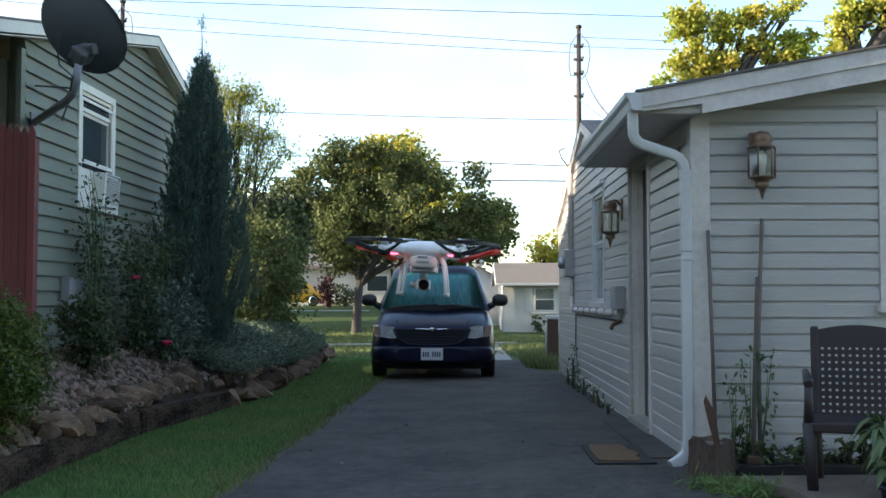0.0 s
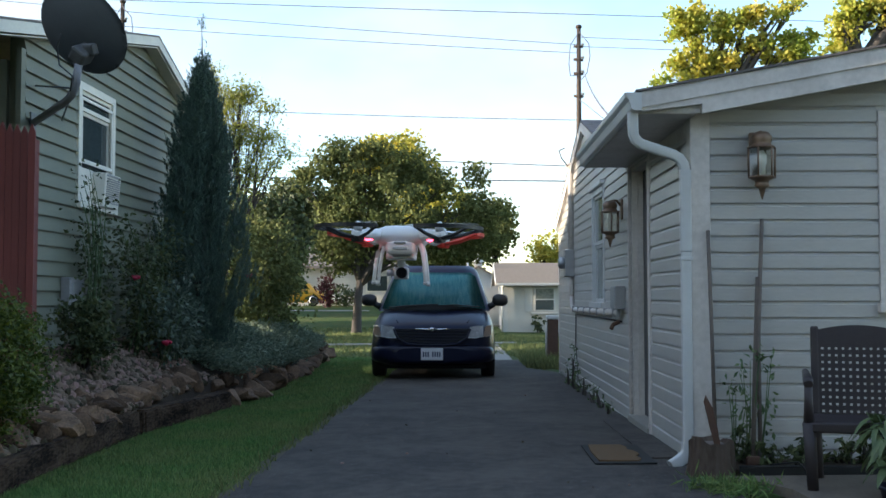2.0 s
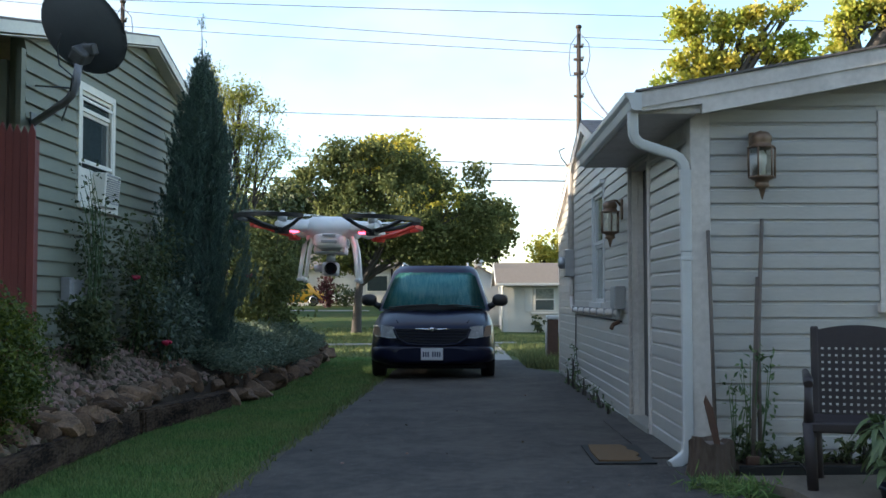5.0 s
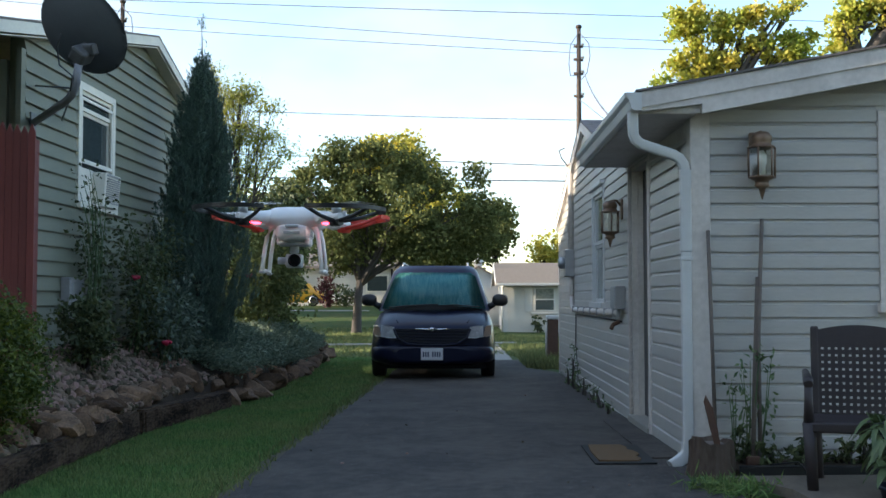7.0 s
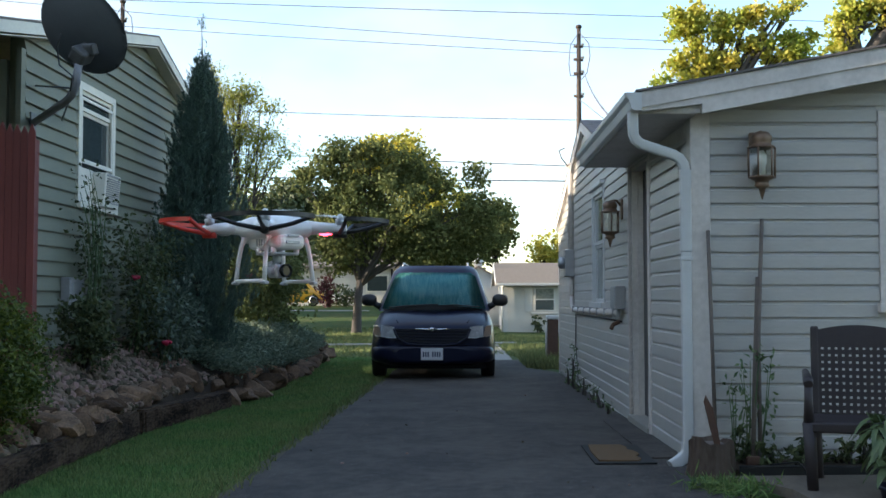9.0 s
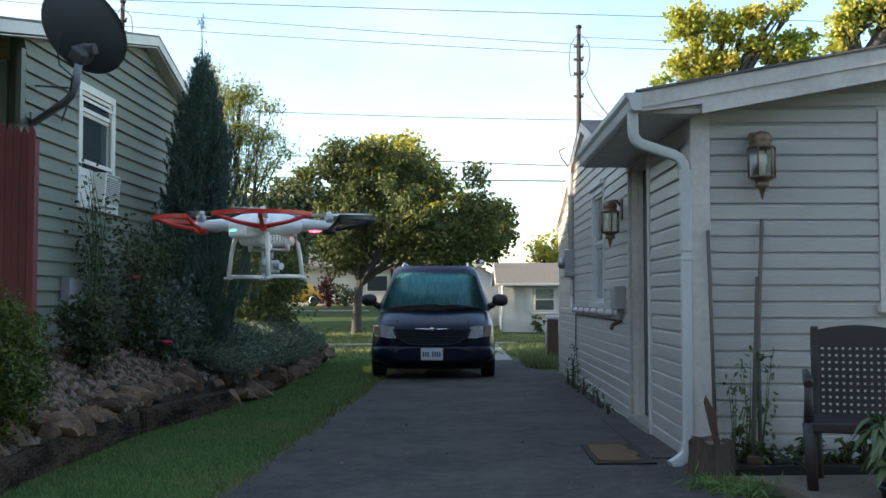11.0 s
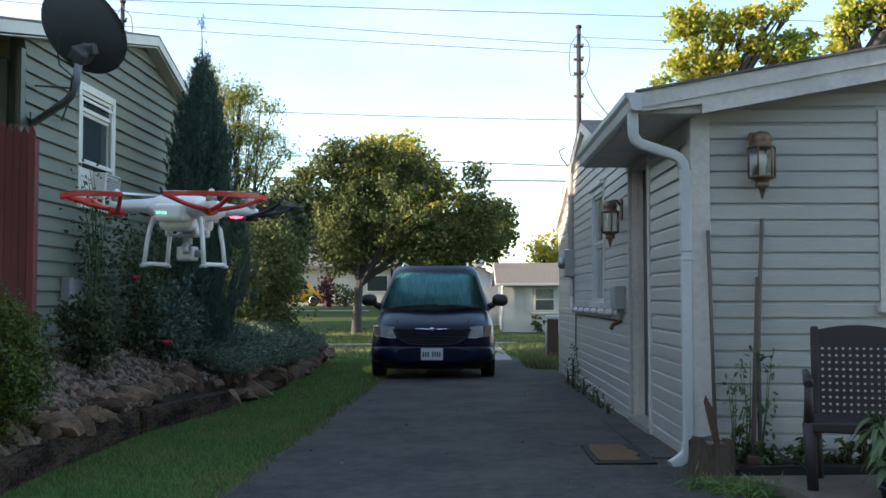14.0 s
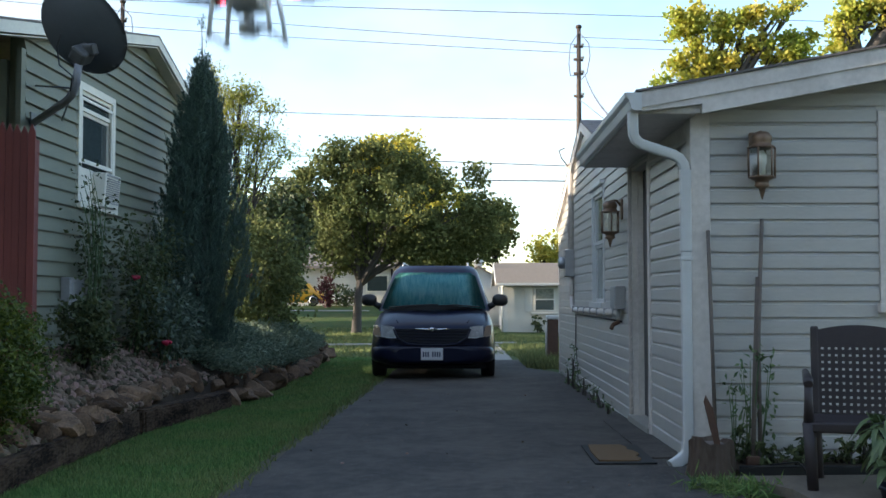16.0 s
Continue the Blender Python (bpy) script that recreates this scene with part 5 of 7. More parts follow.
    for s in (-1, 1):
        tube([(s * 0.045, -0.055, 0.785), (s * 0.15, -0.055, 0.795), (s * 0.27, -0.045, 0.80)], [0.016, 0.013, 0.003], 7, bm)
    oval = lathe([(0.02, -0.01), (0.04, 0.0), (0.02, 0.012)], 16)
    merge(bm, oval, Matrix.Translation((0, -0.06, 0.785)) @ pose(0, 0, 0, 90, 0, 0))
    part("badge", bm, M_CHROME, grille, "chrome wing-shaped badge")
    bp = part("bumper", loft([(-0.07, 0.55, 0.30, 0.50, 1), (-0.045, 0.74, 0.27, 0.54, 1), (0.05, 0.90, 0.24, 0.56, 1), (0.2, 0.97, 0.23, 0.57, 1), (0.4, 0.985, 0.23, 0.5, 1)], 24, 4), M_VAN, v)
    pl = part("number_plate", box(-0.17, -0.088, 0.315, 0.17, -0.078, 0.50, 0.004), M_PLATE, bp, "white number plate with dark bars")
    bm = bmesh.new()
    for i in (0, 1, 2, 4, 5, 6, 7):
        x = -0.142 + i * 0.036
        box(x, -0.0915, 0.365, x + 0.022, -0.0885, 0.445, 0, bm)
    o = part("plate_marks", bm, M_PLATEINK, bp)
    cowl = prism([(-0.86, 1.085), (-0.6, 1.125), (-0.3, 1.155), (0, 1.165), (0.3, 1.155), (0.6, 1.125), (0.86, 1.085), (0.6, 1.06), (0, 1.09), (-0.6, 1.06)], 0.05, "y", at=0.70)
    for q in cowl.verts:
        q.co.y += 0.22 * (abs(q.co.x) / 0.86) ** 2 + 0.01
    part("cowl", cowl, M_BLACK, v, "black cowl under the windshield")
    # wipers and hood creases
    for pts in ([(-0.74, 0.89, 1.125), (-0.3, 0.78, 1.16), (0.08, 0.74, 1.175)], [(0.0, 0.72, 1.145), (0.35, 0.77, 1.165), (0.76, 0.90, 1.13)]):
        part("wiper", tube(pts, 0.011, 5), M_BLACK, v)
    for s in (-1, 1):
        part("hood_line", tube([(s * 0.55, 0.22, 0.885), (s * 0.62, 0.5, 0.97), (s * 0.72, 0.95, 1.075)], 0.012, 6), M_VAN, v)
    for s in (-1, 1):
        for y in (0.88, 3.9):
            w = part("wheel", lathe([(0.18, -0.11), (0.30, -0.11), (0.33, -0.085), (0.335, 0.0), (0.33, 0.085), (0.30, 0.11), (0.18, 0.11)], 28), M_TYRE, v, "black tyre")
            w.matrix_basis = Matrix.Translation((s * 0.885, y, 0.325)) @ pose(0, 0, 0, 0, 90, 0)
            part("rim", lathe([(0.02, -0.118), (0.17, -0.105), (0.19, -0.09), (0.19, 0.09), (0.17, 0.105), (0.02, 0.118)], 20), M_METAL, w)
    part("underside", box(-0.85, 0.3, 0.16, 0.85, 4.6, 0.3), M_DARK, v)
    return v


# ---- quadcopter ----
def quadcopter():
    d = thing("quadcopter", "white quadcopter with black front and red rear propeller guards", "drone")
    # shell: smooth loft through an X-shaped planform
    def shell_r(a):
        return 0.072 + 0.036 * abs(math.sin(2 * a)) ** 2.2
    bm = bmesh.new()
    n = 64
    levels = [(0.30, 0.030), (0.62, 0.026), (0.85, 0.016), (1.0, 0.0), (0.98, -0.014), (0.85, -0.026), (0.55, -0.033)]
    rings = []
    for s, z in levels:
        rings.append([bm.verts.new((s * shell_r(2 * math.pi * k / n) * math.cos(2 * math.pi * k / n), s * shell_r(2 * math.pi * k / n) * math.sin(2 * math.pi * k / n), z)) for k in range(n)])
    for a, b in zip(rings, rings[1:]):
        for k in range(n):
            bm.faces.new((a[k], b[k], b[(k + 1) % n], a[(k + 1) % n])).smooth = True
    bm.faces.new(rings[0])
    bm.faces.new(rings[-1][::-1])
    part("shell", bm, M_WHITE, d, "glossy white top shell")
    part("belly", box(-0.046, -0.078, -0.062, 0.046, 0.066, -0.02, 0.016, segments=3), M_WHITE, d)
    bt = part("battery", box(-0.040, 0.05, -0.042, 0.040, 0.104, 0.002, 0.010, segments=3), M_WHITE, d, "white battery pack")
    for i in range(4):
        part("charge_light", box(0.004 + i * 0.0075, 0.1035, -0.024, 0.0062 + i * 0.0075, 0.1048, -0.0185), M_LED_GREEN, bt, "lit green charge light")
    part("nose_vent", box(-0.022, -0.0805, -0.048, 0.022, -0.077, -0.040, 0.001), M_GIMBAL, d)
    part("nose_vent", box(-0.018, -0.0835, -0.030, 0.018, -0.0775, -0.024, 0.001), M_GIMBAL, d)
    for s in (-1, 1):
        for i in range(5):
            part("side_vent", box(s * 0.0455, -0.03 + i * 0.011, -0.052, s * 0.0475, -0.025 + i * 0.011, -0.034), M_GIMBAL, d)
        e = lathe([(0.004, 0), (0.006, 0.003), (0.004, 0.005)], 10)
        e.transform(Matrix.Translation((s * 0.055, -0.068, -0.006)) @ pose(0, 0, 0, 100, 0, s * 25))
        part("sensor", e, M_GIMBAL, d)
    m = 0.124
    props = []
    for sx in (-1, 1):
        for sy in (-1, 1):
            c = Vector((sx * m, sy * m, 0))
            o = Vector((sx, sy, 0)).normalized()
            part("arm", tube([o * 0.07 + Vector((0, 0, -0.002)), o * 0.12 + Vector((0, 0, -0.003)), c + Vector((0, 0, -0.005)), c + o * 0.018 + Vector((0, 0, -0.005))], [0.022, 0.0165, 0.0135, 0.010], 14), M_WHITE, d)
            mot = lathe([(0.013, 0.004), (0.0135, 0.018), (0.012, 0.022), (0.005, 0.023)], 18)
            mot.transform(Matrix.Translation(c))
            part("motor", mot, M_GIMBAL, d, "brushed metal motor")
            led = tube([o * 0.120 + Vector((0, 0, -0.0175)), o * 0.136 + Vector((0, 0, -0.018)), o * 0.152 + Vector((0, 0, -0.0165))], [0.0045, 0.0062, 0.0045], 10)
            part("status_light", led, M_LED_RED if sy < 0 else M_LED_OFF, d, "glowing red arm light" if sy < 0 else "unlit clear arm light")
            # guard: open ring round the outside with three struts
            g = bmesh.new()
            mid = math.atan2(sy, sx)
            R = 0.127
            arc = []
            span = radians(78)
            for k in range(29):
                a = mid - span + 2 * span * k / 28
                arc.append(c + Vector((R * math.cos(a), R * math.sin(a), 0.013)))
            for z0, z1, r0 in ((0.010, 0.019, 0.0),):
                rr = []
                for p in arc:
                    rad = (p - c)
                    rad.z = 0
                    rad.normalize()
                    rr.append([g.verts.new(p + rad * dr + Vector((0, 0, dz))) for dr, dz in ((-0.005, -0.0055), (0.005, -0.0055), (0.005, 0.0055), (-0.005, 0.0055))])
                for a, b in zip(rr, rr[1:]):
                    for k in range(4):
                        g.faces.new((a[k], a[(k + 1) % 4], b[(k + 1) % 4], b[k]))
                g.faces.new(rr[0])
                g.faces.new(rr[-1])
            hub = c - o * 0.002 + Vector((0, 0, -0.019))
            for k in (0, 14, 28):
                e = arc[k]
                tube([hub, hub.lerp(e, 0.55) + Vector((0, 0, -0.004)), e], [0.0065, 0.0055, 0.0052], 6, g)
            tube([hub - o * 0.016, hub + o * 0.02], [0.011, 0.011], 10, g)
            bmesh.ops.recalc_face_normals(g, faces=g.faces[:])
            part("propeller_guard", g, M_BLACK if sy < 0 else M_RED, d, "black front propeller guard" if sy < 0 else "red rear propeller guard")
            # propeller, two twisted blades and a domed nut
            p = bmesh.new()
            for s in (-1, 1):
                rws = []
                for i in range(9):
                    r = 0.008 + 0.112 * i / 8
                    ch = 0.009 + 0.012 * math.sin(math.pi * min(1, i / 8 * 0.9 + 0.12)) * (1 if i < 8 else 0.3)
                    tw = radians(22 - 15 * i / 8)
                    rws.append([p.verts.new((s * r, s * u * ch * math.cos(tw), u * ch * math.sin(tw) * sx * sy + 0.001 * w)) for u, w in ((-0.5, 0), (0.5, 0), (0.5, 1), (-0.5, 1))])
                for a, b in zip(rws, rws[1:]):
                    for k in range(4):
                        p.faces.new((a[k], a[(k + 1) % 4], b[(k + 1) % 4], b[k]))
                p.faces.new(rws[0])
                p.faces.new(rws[-1])
            lathe([(0.008, -0.003), (0.0085, 0.003), (0.006, 0.008), (0.001, 0.010)], 14, p)
            bmesh.ops.recalc_face_normals(p, faces=p.faces[:])
            pr = part("propeller", p, M_PROP, d, "white two-bladed propeller")
            pr.matrix_basis = Matrix.Translation(c + Vector((0, 0, 0.0255)))
            props.append((pr, c + Vector((0, 0, 0.0255)), sx * sy))
    # landing gear, one frame each side
    for s in (-1, 1):
        g = bmesh.new()
        for f in (-1, 1):
            leg = [(s * 0.048, f * 0.045, -0.018), (s * 0.060, f * 0.052, -0.030), (s * 0.069, f * 0.056, -0.055), (s * 0.075, f * 0.060, -0.095), (s * 0.080, f * 0.063, -0.145)]
            tube(leg, [0.013, 0.0085, 0.0065, 0.0059, 0.0059], 10, g)
        tube([(s * 0.080, -0.066, -0.146), (s * 0.080, 0.066, -0.146)], 0.0055, 8, g)
        lg = part("landing_leg", g, M_WHITE, d, "white landing skid frame")
        for f in (-1, 1):
            part("foot", box(s * 0.080 - 0.007, f * 0.064 - 0.012, -0.155, s * 0.080 + 0.007, f * 0.064 + 0.012, -0.147, 0.003), M_GIMBAL, lg)
    # gimbal and camera
    gm = part("gimbal_plate", box(-0.042, -0.052, -0.076, 0.042, 0.026, -0.069, 0.003), M_GIMBAL, d, "grey gimbal plate on rubber dampers")
    for sx in (-1, 1):
        for sy in (-1, 1):
            dm = lathe([(0.006, -0.010), (0.008, 0.0), (0.006, 0.010)], 10)
            dm.transform(Matrix.Translation((sx * 0.038, -0.012 + sy * 0.033, -0.066)))
            part("damper", dm, M_WHITE, gm)
    part("gimbal_motor", tube([(0, -0.012, -0.075), (0, -0.012, -0.096)], 0.013, 14), M_GIMBAL, d)
    part("gimbal_yoke", tube([(0, -0.012, -0.095), (-0.006, 0.016, -0.100), (-0.012, 0.020, -0.118)], 0.008, 8), M_GIMBAL, d)
    part("roll_motor", tube([(-0.044, -0.018, -0.118), (-0.022, -0.018, -0.118)], 0.010, 12), M_GIMBAL, d)
    cm = part("camera_body", box(-0.022, -0.036, -0.137, 0.024, 0.004, -0.100, 0.006, segments=3), M_GIMBAL, d, "grey stabilised camera")
    ln = lathe([(0.0155, 0), (0.0175, 0.004), (0.0175, 0.016), (0.014, 0.0165), (0.013, 0.013)], 24)
    ln.transform(Matrix.Translation((0.004, -0.034, -0.118)) @ pose(0, 0, 0, 90, 0, 0))
    part("lens", ln, M_LENSGLASS, cm, "black round lens")
    return d, props
# ---- things by the grey house ----
def garden_chair():
    c = thing("garden_chair", "dark blue-grey plastic garden armchair with a lattice back", "chair", at=Matrix.Translation((2.03, 6.2, 0.012)) @ pose(0, 0, 0, 0, 0, -16))
    W, D = 0.62, 0.5
    for x, y, tx, ty in ((0.02, 0.02, 0.0, 0.03), (W - 0.02, 0.02, W, 0.03), (0.07, D, 0.05, D - 0.05), (W - 0.07, D, W - 0.05, D - 0.05)):
        bm = tube([(x, y, 0.0), ((x + tx) / 2, (y + ty) / 2, 0.22), (tx, ty, 0.43)], [0.033, 0.037, 0.040], 8)
        part("leg", bm, M_CHAIR, c)
    bm = box(0.03, 0.0, 0.40, W - 0.03, D, 0.44, 0.014)
    seat = part("seat", bm, M_CHAIR, c)
    part("apron", box(0.0, -0.005, 0.375, W, 0.03, 0.435, 0.01), M_CHAIR, c)
    for x in (0.0, W):
        part("armrest", tube([(x, D - 0.02, 0.70), (x, 0.2, 0.685), (x, 0.05, 0.67), (x, 0.0, 0.655)], [0.02, 0.028, 0.032, 0.026], 8), M_CHAIR, c)
        part("arm_post", tube([(x, 0.03, 0.42), (x, 0.02, 0.55), (x, 0.03, 0.66)], [0.032, 0.026, 0.024], 8), M_CHAIR, c)
    back = new("backrest")
    back.parent = c
    back.matrix_basis = Matrix.Translation((0, D - 0.04, 0.43)) @ pose(0, 0, 0, -7, 0, 0)
    part("back_post", box(0.035, 0, -0.02, 0.085, 0.035, 0.56, 0.012), M_CHAIR, back)
    part("back_post", box(W - 0.085, 0, -0.02, W - 0.035, 0.035, 0.56, 0.012), M_CHAIR, back)
    crest = []
    for i in range(13):
        x = 0.08 + (W - 0.16) * i / 12
        crest.append((x, 0.555 - 0.03 * (2 * i / 12 - 1) ** 2 + 0.012))
    outline = crest + [(W - 0.08, 0.455), (0.08, 0.455)]
    part("crest_rail", prism(outline, 0.026, "y", at=0.003), M_CHAIR, back)
    nx, nz = 11, 10
    px, pz = (W - 0.17) / nx, 0.0435
    for i in range(nx + 1):
        x = 0.085 + i * px
        part("back_slat", box(x - 0.0125, 0.004, 0.0, x + 0.0125, 0.02, 0.456), M_CHAIR, back)
    for j in range(nz + 1):
        z = 0.006 + j * pz
        part("back_rail", box(0.085, 0.006, z - 0.0145, W - 0.085, 0.0225, z + 0.0145), M_CHAIR, back)


def potted_plant():
    p = thing("potted_plant", "broad-leaved green pepper plant in a dark blue pot", "potted plant", at=Matrix.Translation((2.47, 5.95, 0.0)))
    part("pot", lathe([(0.10, 0.0), (0.125, 0.10), (0.14, 0.105), (0.145, 0.125), (0.13, 0.125), (0.12, 0.10), (0.02, 0.095)], 28), M_POT, p)
    rs = random.Random(4)
    for i in range(17):
        a = rs.uniform(0, 6.28)
        r = rs.uniform(0.05, 0.27)
        h = rs.uniform(0.28, 0.52)
        part("stem", tube([(0, 0, 0.08), (r * 0.4 * math.cos(a), r * 0.4 * math.sin(a), h * 0.6), (r * math.cos(a), r * math.sin(a), h)], [0.008, 0.006, 0.003], 5), M_WEED, p)
        for k in range(7):
            b = a + rs.uniform(-1.6, 1.6)
            bx, by, bz = r * 0.8 * math.cos(a), r * 0.8 * math.sin(a), h * rs.uniform(0.55, 1.02)
            L, w = rs.uniform(0.10, 0.16), rs.uniform(0.016, 0.026)
            bm = bmesh.new()
            rows = []
            for s in range(6):
                t = s / 5
                cx = Vector((bx + math.cos(b) * L * t, by + math.sin(b) * L * t, bz + 0.03 * t - 0.13 * t * t))
                sd = Vector((-math.sin(b), math.cos(b), 0)) * w * math.sin(math.pi * (0.08 + 0.9 * t)) ** 0.8
                rows.append([bm.verts.new(cx - sd + Vector((0, 0, 0.008))), bm.verts.new(cx), bm.verts.new(cx + sd + Vector((0, 0, 0.008)))])
            for u, v in zip(rows, rows[1:]):
                for q in range(2):
                    bm.faces.new((u[q], u[q + 1], v[q + 1], v[q])).smooth = True
            part("leaf", bm, M_PEPPER, p)


def wall_clutter():
    # tools that lean on the front wall
    t = thing("garden_rake", "long bare wooden rake handle leaning on the siding", "garden tool")
    part("handle", tube([(2.02, 7.18, 0.02), (2.05, 7.3, 0.9), (2.12, 7.42, 1.73)], [0.015, 0.016, 0.014], 8), M_WOODGREY, t)
    part("head", tube([(1.88, 7.1, 0.02), (2.02, 7.16, 0.03), (2.14, 7.12, 0.02)], 0.012, 6), M_RUST, t)
    t = thing("garden_hoe", "weathered hoe handle leaning on the siding", "garden tool")
    part("handle", tube([(1.96, 7.14, 0.10), (2.03, 7.3, 0.8), (2.085, 7.42, 1.32)], [0.017, 0.016, 0.015], 8), M_WOODGREY, t)
    part("blade", box(1.91, 7.1, 0.0, 2.0, 7.15, 0.11, 0.008), M_RUST, t)
    t = thing("garden_stake", "pale wooden stake standing by the corner trim", "stake")
    part("pole", tube([(1.76, 7.33, 0.0), (1.735, 7.40, 1.65)], [0.014, 0.013], 8), M_WOODGREY, t)
    part("tip", tube([(1.76, 7.33, 0.02), (1.762, 7.325, -0.08)], [0.013, 0.002], 8), M_WOODGREY, t)
    # stump with a spade blade stuck behind it
    s = thing("tree_stump", "low weathered tree stump beside the downspout", "stump", at=Matrix.Translation((1.64, 6.98, -0.03)))
    bm = bmesh.new()
    rings = []
    for j in range(9):
        z = 0.27 * j / 8
        ring = []
        for k in range(28):
            a = 2 * math.pi * k / 28
            r = (0.135 + 0.04 * (1 - j / 8) ** 2) * (1 + 0.13 * math.sin(5 * a + 1) * (1 - j / 16) + 0.16 * noise.noise((math.cos(a) * 2, math.sin(a) * 2, z * 3)) + 0.10 * noise.noise((math.cos(a) * 7, math.sin(a) * 7, z * 5)))
            ring.append(bm.verts.new((r * math.cos(a), r * math.sin(a), z + (0.05 * noise.noise((math.cos(a) * 2.2, math.sin(a) * 2.2, 5)) if j == 8 else 0))))
        rings.append(ring)
    for a, b in zip(rings, rings[1:]):
        for k in range(28):
            bm.faces.new((a[k], a[(k + 1) % 28], b[(k + 1) % 28], b[k]))
    inner = [bm.verts.new((v.co.x * 0.8, v.co.y * 0.8, 0.245)) for v in rings[-1]]
    for k in range(28):
        bm.faces.new((rings[-1][k], rings[-1][(k + 1) % 28], inner[(k + 1) % 28], inner[k]))
    bm.faces.new(inner)
    part("bark", bm, M_STUMP, s)
    part("cut_face", lathe([(0.085, 0.245), (0.07, 0.252), (0.02, 0.254)], 24), M_WOODGREY, s)
    w = thing("rusty_spade_blade", "rusty curved iron blade standing upright by the stump", "garden tool")
    bm = prism([(0.01, 0), (0.045, 0.0), (0.035, 0.12), (0.012, 0.26), (-0.025, 0.34), (-0.04, 0.30), (-0.018, 0.15)], 0.014, "y")
    o = part("blade", bm, M_RUST, w)
    w.matrix_basis = Matrix.Translation((1.64, 6.9, 0.2)) @ pose(0, 0, 0, 0, -4, 0)
    part("socket", tube([(0.025, 0.007, 0.02), (0.03, 0.007, -0.15)], 0.014, 8), M_RUST, w)
    # bed edging
    e = thing("bed_edging", "black plastic edging of the narrow wall bed", "edging")
    part("strip", tube([(1.80, 6.89, 0.075), (2.2, 6.888, 0.078), (2.7, 6.892, 0.074), (3.6, 6.89, 0.076)], 0.011, 8), M_MATEDGE, e)
    part("skirt", box(1.80, 6.88, -0.05, 3.6, 6.90, 0.072, 0.004), M_MATEDGE, e)
    so = part("wall_bed_soil", box(1.80, 6.905, -0.05, 3.6, 7.43, 0.05, 0.01), M_SOIL)
    tagged(so, "dark soil of the narrow bed along the wall", "soil", kind="structure")
    h = thing("wire_hoop", "thin bent wire lying on the concrete", "wire")
    part("wire", tube([(1.92, 6.62, 0.016), (2.0, 6.56, 0.018), (2.12, 6.55, 0.03), (2.16, 6.6, 0.09), (2.14, 6.75, 0.13), (2.0, 6.9, 0.09)], 0.006, 6), M_BLACK, h)
    part("hook", tube([(1.92, 6.62, 0.016), (1.88, 6.66, 0.02), (1.87, 6.7, 0.016)], 0.006, 6), M_BLACK, h)
    # doormat
    m = thing("doormat", "worn tan coir doormat with a dark rubber edge", "doormat", at=Matrix.Translation((0.96, 7.5, ground_z(1.1, 7.9) + 0.004)) @ pose(0, 0, 0, 0.3, -0.7, 0))
    part("backing", box(-0.02, -0.02, 0.0, 0.42, 0.86, 0.012, 0.004), M_MATEDGE, m)
    part("coir_face", prism([(0.02, 0.05), (0.30, 0.04), (0.33, 0.12), (0.31, 0.24), (0.35, 0.33), (0.34, 0.47), (0.29, 0.55), (0.31, 0.68), (0.28, 0.80), (0.03, 0.81), (0.01, 0.5)], 0.012, "z", at=0.0105), M_MAT, m, "tan coir worn away at one side")
    rs = random.Random(9)
    # slender weeds and low plants
    for k, (x, y, hgt) in enumerate(((1.95, 7.25, 0.92), (1.86, 7.28, 0.7), (2.02, 7.22, 0.78))):
        wd = thing("tall_weed", "spindly flowering weed against the siding", "weed", group="tall weeds")
        tops = []
        for q in range(4):
            tip = Vector((x + rs.uniform(-0.14, 0.1), y + rs.uniform(-0.08, 0.05), hgt * rs.uniform(0.7, 1.0)))
            part("stalk", tube([(x, y, -0.02), Vector((x, y, 0)).lerp(tip, 0.5) + Vector((0.01, 0, 0.02)), tip], [0.006, 0.004, 0.002], 5), M_WEED, wd)
            tops.append(tip)
        P = []
        for tip in tops:
            for q in range(9):
                f = rs.uniform(0.12, 0.75)
                P.append((x + (tip.x - x) * f + rs.gauss(0, 0.05), y + rs.gauss(0, 0.04), tip.z * f + rs.gauss(0, 0.04)))
            for q in range(6):
                P.append((tip.x + rs.gauss(0, 0.03), tip.y + rs.gauss(0, 0.03), tip.z + rs.gauss(0, 0.03)))
        leaf_mesh("leaves", np.array(P), 0.05, M_WEED, wd, aspect=0.45, seed=40 + k, droop=0.5)
    for k, x in enumerate((2.25, 2.36, 2.60, 2.74, 3.0, 1.92, 2.02)):
        shrub("bed_plant", "low dark green bedding plant under the chair", (x, 7.18 + rs.uniform(-0.08, 0.08), 0.03), (0.11, 0.09, 0.13 if k % 2 else 0.09), 130, 0.06, M_LEAF_DARK, 60 + k, stems=4, category="plant", aspect=0.4, clumps=14, up=0.6)["group"] = "bedding plants"
    for k, (x, y) in enumerate(((1.5, 6.5), (1.66, 6.52), (1.6, 6.3), (1.74, 6.35))):
        g = thing("grass_tuft", "tuft of bright grass at the edge of the concrete", "grass", group="grass tufts")
        z = ground_z(x, y) - 0.02
        P = [(x + rs.gauss(0, 0.075), y + rs.gauss(0, 0.075), z + abs(rs.gauss(0, 0.035)) + 0.02) for _ in range(150)]
        leaf_mesh("grass_clump", np.array(P), 0.09, M_GRASS, g, aspect=0.10, seed=80 + k, up=1.1, kind="stuff")
        part("crown", lathe([(0.05, -0.01), (0.04, 0.01), (0.01, 0.02)], 8), M_SOIL, g).matrix_basis = Matrix.Translation((x, y, z))
